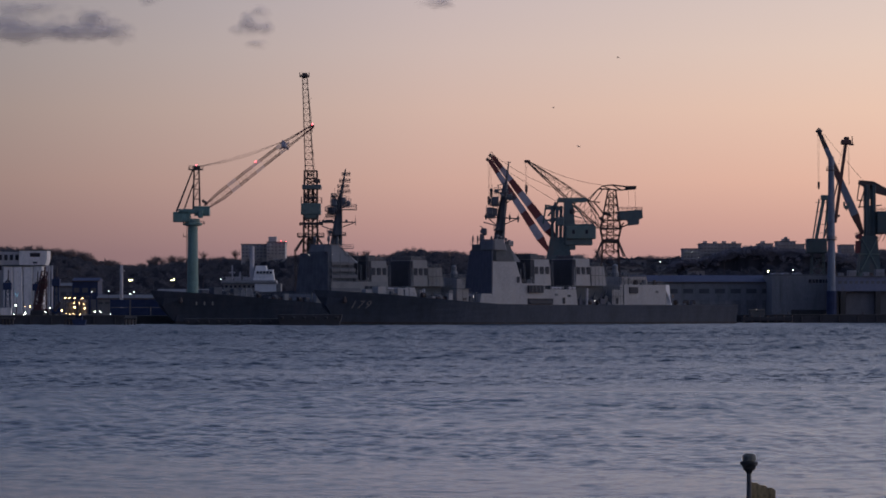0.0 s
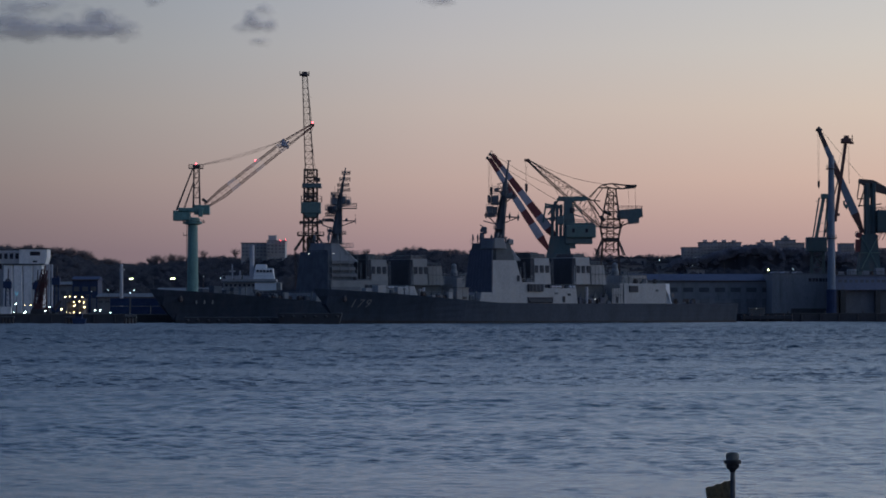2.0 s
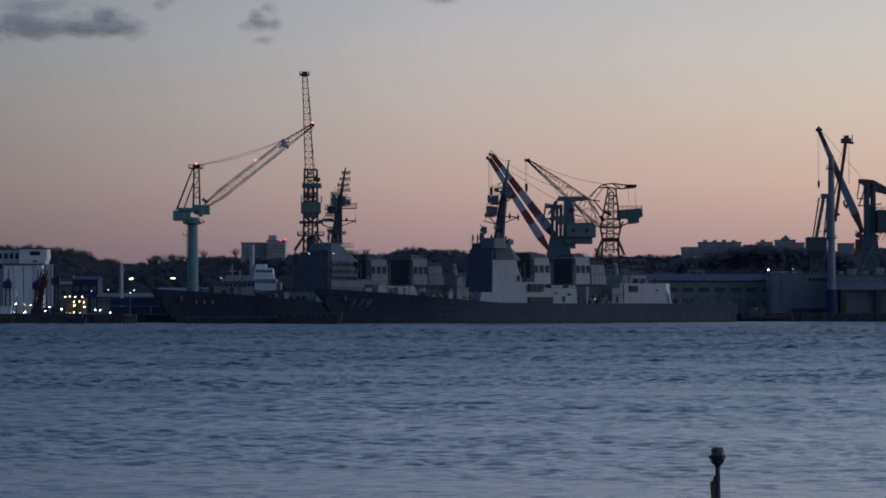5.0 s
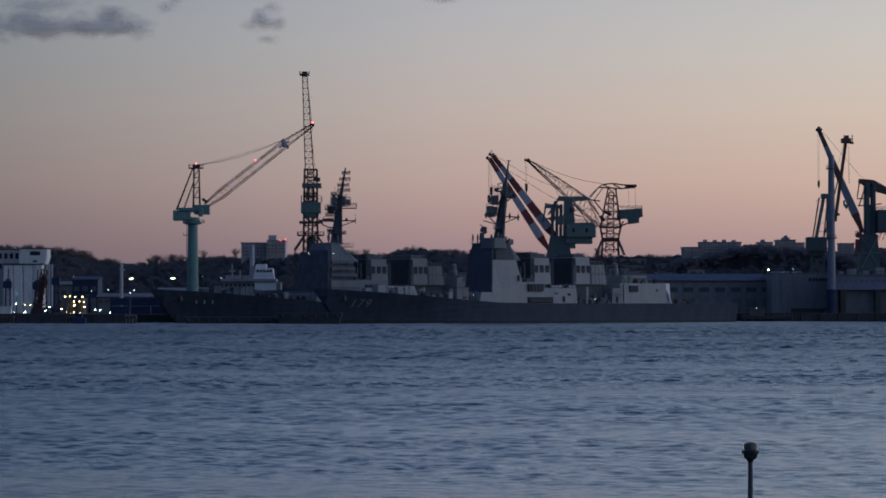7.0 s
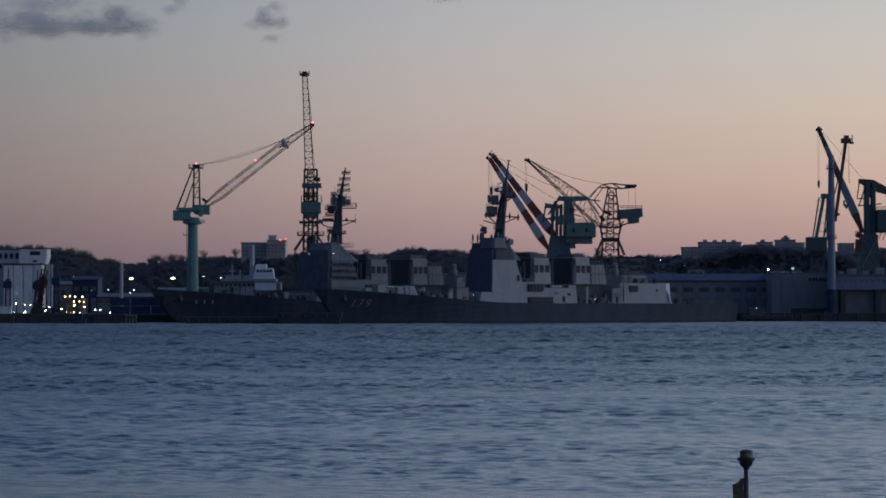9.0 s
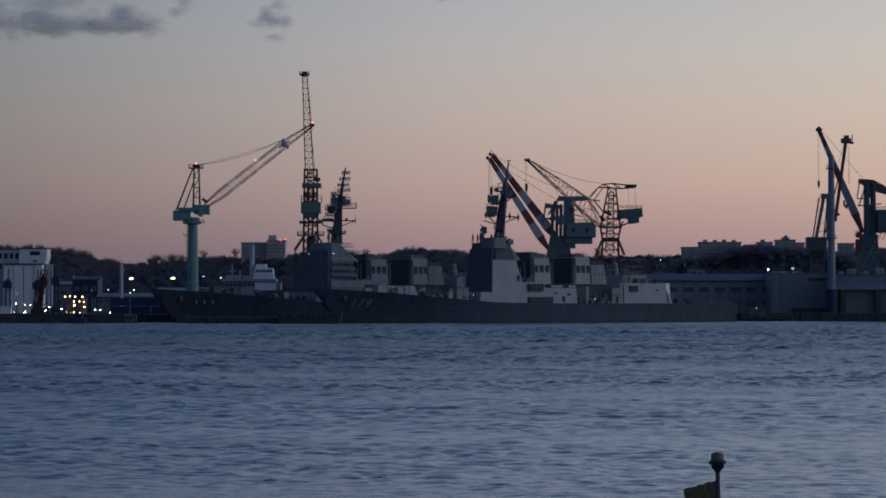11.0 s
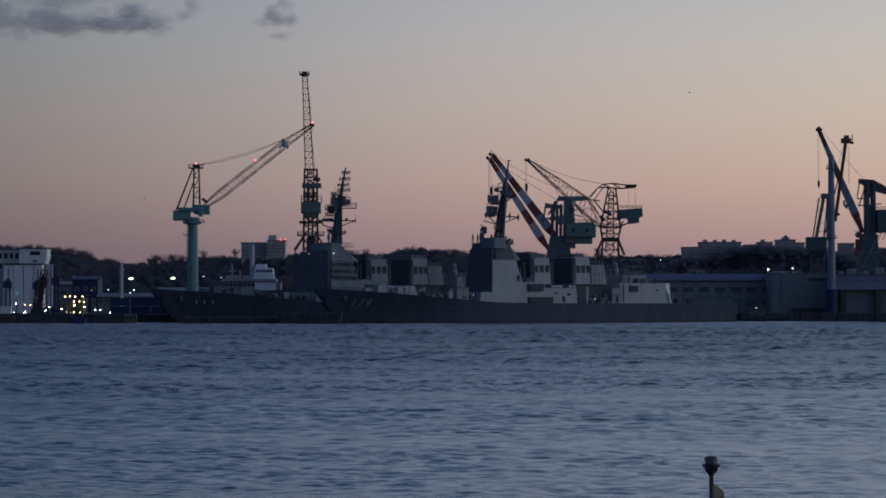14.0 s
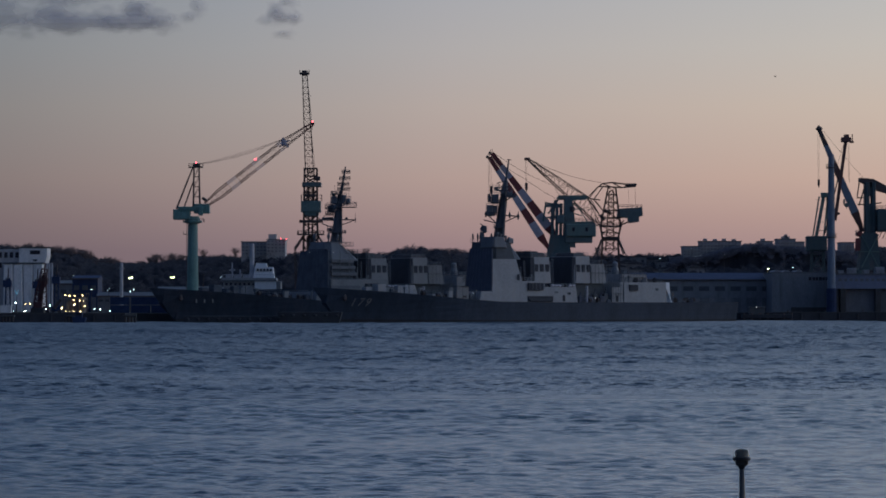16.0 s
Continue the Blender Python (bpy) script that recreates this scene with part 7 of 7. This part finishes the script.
POLE_PAINT = mat("buoy_pole_paint", (0.07, 0.075, 0.085), 0.5, fine=20, coarse=4, bump=0.1)
LANTERN_GREY = mat("lantern_grey_plastic", (0.11, 0.115, 0.115), 0.4, fine=30, coarse=5, bump=0.05)
DRUM_PALE = mat("pale_drum_plastic", (0.15, 0.155, 0.16), 0.35, fine=30, coarse=6, bump=0.03)
FLANGE_BLACK = mat("black_flange_rubber", (0.03, 0.03, 0.032), 0.6, fine=30, coarse=5, bump=0.05)
LENS, CLOTH = clear_material(), cloth_material()
BUOY_Y, TOP_Z = 65.0, 2.0
FLAG_PIECES, PIECE = 4, 0.21

buoy = thing("light_buoy", at(0, 0), "slender spar buoy with a flash lantern and a tattered yellow-brown flag", "buoy")
part("spar", turned(bmesh.new(), [(0.056, -3.6), (0.053, -0.9), (0.048, -0.45), (0.046, -0.36)], (0, 0, 0), 14), POLE_PAINT, buoy, local=True, smooth=False)
lantern = part("lantern_base", turned(bmesh.new(), [(0.05, -0.40), (0.066, -0.375), (0.078, -0.345), (0.115, -0.325), (0.128, -0.30), (0.13, -0.225), (0.18, -0.21), (0.182, -0.165), (0.14, -0.155), (0.13, -0.14)], (0, 0, 0), 20), FLANGE_BLACK, buoy, local=True)
for k in range(4):
    a = math.tau * (k + 0.5) / 4
    part("clamp", B(0.135 * math.cos(a) - 0.03, 0.135 * math.cos(a) + 0.03, 0.135 * math.sin(a) - 0.03, 0.135 * math.sin(a) + 0.03, -0.29, -0.2, 0.01), FLANGE_BLACK, lantern, local=True)
for k in range(6):
    a = math.tau * k / 6
    part("bolt", beam(bmesh.new(), (0.16 * math.cos(a), 0.16 * math.sin(a), -0.235), (0.16 * math.cos(a), 0.16 * math.sin(a), -0.15), 0.016, 6), DARK_STEEL, lantern, local=True)
part("lens", turned(bmesh.new(), [(0.132, -0.145), (0.14, -0.125), (0.14, -0.05), (0.126, -0.02), (0.09, 0.0)], (0, 0, 0), 24), LENS, buoy, "clear lantern lens", local=True, smooth=True)
part("cap", turned(bmesh.new(), [(0.09, -0.004), (0.092, 0.004), (0.06, 0.014), (0.02, 0.018)], (0, 0, 0), 20), LANTERN_GREY, buoy, local=True)
part("lamp", turned(bmesh.new(), [(0.03, -0.132), (0.065, -0.122), (0.086, -0.106), (0.094, -0.088), (0.086, -0.07), (0.065, -0.054), (0.03, -0.044)], (0, 0, 0), 16), LAMP_YELLOW, buoy, "yellow flash lamp", local=True)


def shutter_mesh():
    """Added drum round the lamp; its wide slot lets a flash out each turn."""
    bm = bmesh.new()
    n, gap = 28, 11
    for i in range(n - gap):
        a0, a1 = (math.tau * (i + gap / 2) / n - math.pi / 2 + math.pi, math.tau * (i + 1 + gap / 2) / n - math.pi / 2 + math.pi)
        v = [bm.verts.new((r * math.cos(a), r * math.sin(a), z)) for r in (0.116, 0.122) for a in (a0, a1) for z in (-0.145, -0.026)]
        for f in ((0, 1, 3, 2), (4, 6, 7, 5), (0, 4, 5, 1), (2, 3, 7, 6)):
            bm.faces.new([v[k] for k in f])
    beam(bm, (0, 0, -0.03), (0, 0, -0.024), 0.118, 24)
    bmesh.ops.recalc_face_normals(bm, faces=bm.faces)
    return bm


shutter = part("shutter_drum", shutter_mesh(), DRUM_PALE, buoy, "pale slotted drum added to cover the lamp between flashes", local=True)


def flag_piece(i):
    """One upright strip of the flag, hinged on the strip before it."""
    bm = bmesh.new()
    n, k = 5, 6
    rows = []
    for r in range(k + 1):
        row = []
        for c in range(n + 1):
            u, v = c / n, r / k
            x = u * PIECE
            z = -0.56 - v * 0.62 - (i + u) * PIECE * 0.24 - 0.012 * math.sin((i + u) * 5)
            y = 0.018 * math.sin((i + u) * 7 + v * 3) + 0.01 * math.sin((i + u) * 15)
            if i == FLAG_PIECES - 1 and u > 0.7:
                x -= 0.03 * abs(math.sin(v * 17))
            row.append((x, y, z))
        rows.append(row)
    for side in (0.003, -0.003):
        g = [[bm.verts.new((x, y + side, z)) for x, y, z in row] for row in rows]
        for r in range(k):
            for c in range(n):
                q = (g[r][c], g[r][c + 1], g[r + 1][c + 1], g[r + 1][c])
                bm.faces.new(q if side < 0 else q[::-1])
    return bm


flag = [part("flag_strip", flag_piece(i), CLOTH, buoy, "sun-faded yellow-brown flag cloth", local=True, smooth=True) for i in range(FLAG_PIECES)]


# ---- what moves ----
# buoy: seconds, sideways from its mooring, height, reach of the flag to the right as a share of its length
BUOY_ROWS = [
    (0, 6.28, 2.00, 0.68), (0.1, 6.39, 1.96, 0.72), (0.2, 6.55, 2.08, 0.61), (0.3, 6.50, 1.99, 0.58), (0.4, 6.43, 2.02, 0.50), (0.5, 6.14, 1.99, 0.29),
    (0.6, 6.60, 1.98, -0.05), (0.7, 6.69, 2.07, -0.18), (0.8, 6.13, 2.07, -0.11), (0.9, 6.31, 2.06, -0.34), (1, 6.58, 2.13, -0.50), (1.1, 6.77, 1.91, -0.50),
    (1.2, 6.13, 1.87, -0.33), (1.3, 6.33, 1.94, -0.45), (1.4, 6.63, 1.80, -0.58), (1.5, 6.08, 2.14, -0.29), (1.6, 6.12, 2.05, -0.38), (1.7, 6.43, 2.11, -0.58),
    (1.8, 6.28, 2.12, -0.58), (1.9, 6.22, 1.94, -0.60), (2, 5.94, 2.00, -0.55), (2.1, 6.11, 2.02, -0.75), (2.2, 6.16, 1.99, -0.78), (2.3, 5.88, 1.95, -0.73),
    (2.4, 5.92, 2.01, -0.77), (2.5, 6.06, 2.08, -0.75), (2.6, 6.04, 2.17, -0.70), (2.7, 5.82, 2.04, -0.60), (2.8, 5.97, 1.95, -0.65), (2.9, 6.04, 2.17, -0.72),
    (3, 5.94, 1.91, -0.59), (3.1, 5.82, 1.83, -0.60), (3.2, 5.59, 2.12, -0.60), (3.3, 5.80, 2.07, -0.78), (3.4, 6.04, 1.94, -0.90), (3.5, 5.36, 2.08, -0.76),
    (3.6, 5.41, 2.16, -0.95), (3.7, 5.63, 1.91, -0.97), (3.8, 5.59, 2.18, -0.77), (3.9, 5.36, 1.90, -0.52), (4, 5.49, 2.06, -0.39), (4.1, 5.80, 2.15, -0.42),
    (4.2, 5.34, 2.00, -0.20), (4.3, 5.31, 2.05, -0.19), (4.4, 5.48, 2.07, -0.21), (4.5, 5.34, 2.13, -0.16), (4.6, 5.55, 2.10, -0.11), (4.7, 5.48, 2.17, -0.10),
    (4.8, 5.69, 2.03, -0.07), (4.9, 5.49, 2.08, -0.03), (5, 5.63, 2.10, -0.04), (5.1, 5.64, 1.98, -0.05), (5.2, 5.54, 2.11, -0.02), (5.3, 5.66, 1.92, 0.03),
    (5.4, 5.76, 2.10, 0.05), (5.5, 5.88, 2.15, 0.00), (5.6, 5.95, 2.03, 0.09), (5.7, 5.90, 2.10, 0.05), (5.8, 6.04, 1.94, 0.00), (5.9, 5.84, 2.16, 0.04),
    (6, 5.99, 1.99, 0.05), (6.1, 5.93, 2.00, 0.05), (6.2, 6.01, 2.15, 0.06), (6.3, 6.00, 2.24, 0.04), (6.4, 5.93, 2.03, 0.15), (6.5, 5.84, 2.00, 0.16),
    (6.6, 6.01, 2.22, 0.10), (6.7, 6.12, 1.88, 0.05), (6.8, 6.02, 1.98, 0.05), (6.9, 6.01, 2.03, 0.03), (7, 6.31, 2.20, 0.01), (7.1, 6.27, 2.01, 0.22),
    (7.2, 6.13, 1.94, 0.35), (7.3, 6.14, 1.84, 0.35), (7.4, 6.22, 1.99, 0.30), (7.5, 6.37, 2.03, 0.16), (7.6, 6.29, 1.97, 0.03), (7.7, 6.15, 2.11, -0.05),
    (7.8, 6.22, 2.10, -0.20), (7.9, 6.43, 1.94, -0.40), (8, 6.06, 2.09, -0.36), (8.1, 6.02, 2.11, -0.50), (8.2, 6.27, 2.05, -0.65), (8.3, 6.20, 2.10, -0.59),
    (8.4, 6.13, 1.81, -0.50), (8.5, 6.06, 2.03, -0.46), (8.6, 6.26, 2.05, -0.46), (8.7, 6.38, 2.20, -0.33), (8.8, 5.94, 2.05, 0.03), (8.9, 5.85, 1.87, -0.07),
    (9, 6.22, 2.05, -0.21), (9.1, 6.07, 2.11, -0.20), (9.2, 5.88, 1.95, -0.16), (9.3, 5.99, 2.13, -0.14), (9.4, 5.89, 1.95, -0.20), (9.5, 5.96, 2.15, -0.28),
    (9.6, 5.85, 1.96, -0.29), (9.7, 5.76, 2.08, -0.37), (9.8, 5.78, 1.98, -0.46), (9.9, 5.86, 2.17, -0.49), (10, 5.84, 2.02, -0.52), (10.1, 5.67, 2.11, -0.47),
    (10.2, 5.73, 1.98, -0.55), (10.3, 5.55, 2.07, -0.64), (10.4, 5.74, 2.00, -0.57), (10.5, 5.79, 2.04, -0.59), (10.6, 5.55, 1.93, -0.66), (10.7, 5.43, 1.96, -0.72),
    (10.8, 5.55, 2.09, -0.74), (10.9, 5.57, 1.95, -0.82), (11, 5.63, 1.99, -0.74), (11.1, 5.62, 2.01, -0.83), (11.2, 5.48, 2.08, -0.85), (11.3, 5.46, 1.99, -0.89),
    (11.4, 5.74, 1.98, -0.98), (11.5, 5.28, 2.13, -0.96), (11.6, 5.14, 1.90, -0.98), (11.7, 5.63, 1.87, -0.98), (11.8, 5.30, 2.10, -0.88), (11.9, 5.33, 2.17, -0.70),
    (12, 5.51, 1.95, -0.59), (12.1, 5.37, 1.95, -0.50), (12.2, 5.19, 2.01, -0.50), (12.3, 5.22, 2.09, -0.55), (12.4, 5.30, 1.84, -0.70), (12.5, 5.17, 2.07, -0.68),
    (12.6, 5.26, 2.18, -0.75), (12.7, 5.27, 2.02, -0.71), (12.8, 5.19, 1.80, -0.65), (12.9, 5.25, 2.05, -0.52), (13, 5.29, 2.09, -0.37), (13.1, 5.33, 2.02, -0.20),
    (13.2, 5.45, 1.90, -0.08), (13.3, 5.26, 1.93, 0.00), (13.4, 5.53, 2.08, 0.05), (13.5, 5.46, 2.08, 0.11), (13.6, 5.38, 1.95, 0.22), (13.7, 5.53, 2.05, 0.16),
    (13.8, 5.65, 2.09, 0.25), (13.9, 5.39, 2.01, 0.35), (14, 5.50, 1.92, 0.32), (14.1, 5.79, 2.08, 0.38), (14.2, 5.61, 1.99, 0.38), (14.3, 5.69, 2.02, 0.32),
    (14.4, 5.94, 2.18, 0.33), (14.5, 5.88, 2.00, 0.29), (14.6, 5.80, 2.07, 0.40), (14.7, 5.94, 1.87, 0.26), (14.8, 6.09, 1.99, 0.38), (14.9, 5.90, 1.87, 0.45),
    (15, 5.94, 2.16, 0.32), (15.1, 6.23, 1.99, 0.28), (15.2, 5.83, 2.02, 0.40), (15.3, 6.02, 1.95, 0.16), (15.4, 5.91, 2.25, 0.20), (15.5, 6.14, 2.08, 0.00),
    (15.6, 5.82, 2.05, 0.10), (15.7, 5.97, 2.00, 0.05), (15.8, 5.94, 1.92, -0.10), (15.9, 5.94, 2.13, 0.05), (16, 6.13, 2.04, 0.04),
]
FLASHES = (0.4, 1.0, 2.1, 3.2, 3.8, 4.9, 6.0, 6.6, 7.7, 8.8, 9.4, 10.5, 12.2, 13.3, 15.0)
# gulls: which bird, then seconds, bearing, height in thousandths of the distance, distance
GULL_TRACKS = [
    (480, [(0.0, 43, 51), (0.3, 69.8, 53.5), (0.7, 113.7, 47.4), (1.2, 165, 46), (16, 900, 80)]),
    (640, [(0.0, 55.4, 79.2), (0.3, 53.9, 78.1), (0.5, 58, 76.5), (0.7, 70.2, 72.9), (0.9, 85, 69.7), (1.0, 105, 71.2), (1.2, 120.7, 74), (1.7, 165, 80), (16, 900, 120)]),
    (640, [(0.0, 35, 63.3), (0.4, 70, 76.5), (0.5, 78.8, 76.9), (0.9, 122.7, 76.3), (1.2, 160, 78), (16, 900, 120)]),
    (640, [(0.0, 420, 70), (12, 190, 66), (14.5, 132.5, 73.3), (15, 121, 75.4), (16, 105, 72.4)]),
    (640, [(0.0, 440, 60), (12, 220, 60), (14.5, 133, 61.9), (15, 123.4, 67), (15.5, 125.5, 69.6), (15.8, 118, 86), (16, 112, 104)]),
    (760, [(0.0, -420, 40), (13.4, -160, 38), (14.5, -15.9, 30.8), (16, 190, 30)]),
    (760, [(0.0, 500, 80), (13.4, 150, 75), (14.5, 0.2, 61.3), (15.6, -150, 60), (16, -200, 60)])]


def flag_rows(rows):
    """Poses of the hinged strips, each lagging a little behind the one before it."""
    out = [[] for _ in flag]
    for i, (t, _, _, reach) in enumerate(rows):
        before = rows[max(0, i - 1)][3]
        hinge = Vector((0.042 if reach >= 0 else -0.042, 0, 0))
        for k in range(FLAG_PIECES):
            share = reach + (before - reach) * 0.12 * k
            a = math.acos(max(-0.99, min(0.99, share))) + 0.08 * math.sin(t * 3.1 + k * 1.7)
            out[k].append((t, Matrix.Translation(hinge) @ Matrix.Rotation(a, 4, "Z")))
            hinge = hinge + Vector((math.cos(a), math.sin(a), 0)) * PIECE * 0.98
    return out


def motions():
    walk(buoy, [(t, pose(x, BUOY_Y, z, 0, (x - 6.2) * 1.6, 0)) for t, x, z, _ in BUOY_ROWS])
    for piece, rows in zip(flag, flag_rows(BUOY_ROWS)):
        walk(piece, rows)
    turns, whole_turns = [(0.0, 0.0)], 0
    for t in FLASHES:
        for k in range(-3, 4):
            turns.append((t + k / 30, whole_turns * 360 + (k + 3) * 60))
        whole_turns += 1
    turns.append((16.0, whole_turns * 360))
    walk(shutter, [(t, Matrix.Rotation(radians(a), 4, "Z")) for t, a in turns])
    for ob, (x, y, dx, dy) in clouds:
        s = 4.2
        walk(ob, [(t, pose((x + dx * t / 16) * s, 4200, EYE + (y + dy * t / 16) * s)) for t in (0.0, 8.0, 16.0)])
    for bird, (d, rows) in zip(gulls, GULL_TRACKS):
        keyed = []
        for i, (t, x, y) in enumerate(rows):
            nx = rows[min(i + 1, len(rows) - 1)][1] - rows[max(0, min(i, len(rows) - 2))][1]
            keyed.append((t, pose(x * d / 1000, d, EYE + y * d / 1000, 12, 0, 20 if nx > 0 else 160)))
        walk(bird, keyed)
    walk(water, [(t, pose(-0.3 * t, -1.3 * t, 0)) for t in (0.0, 8.0, 16.0)])


motions()
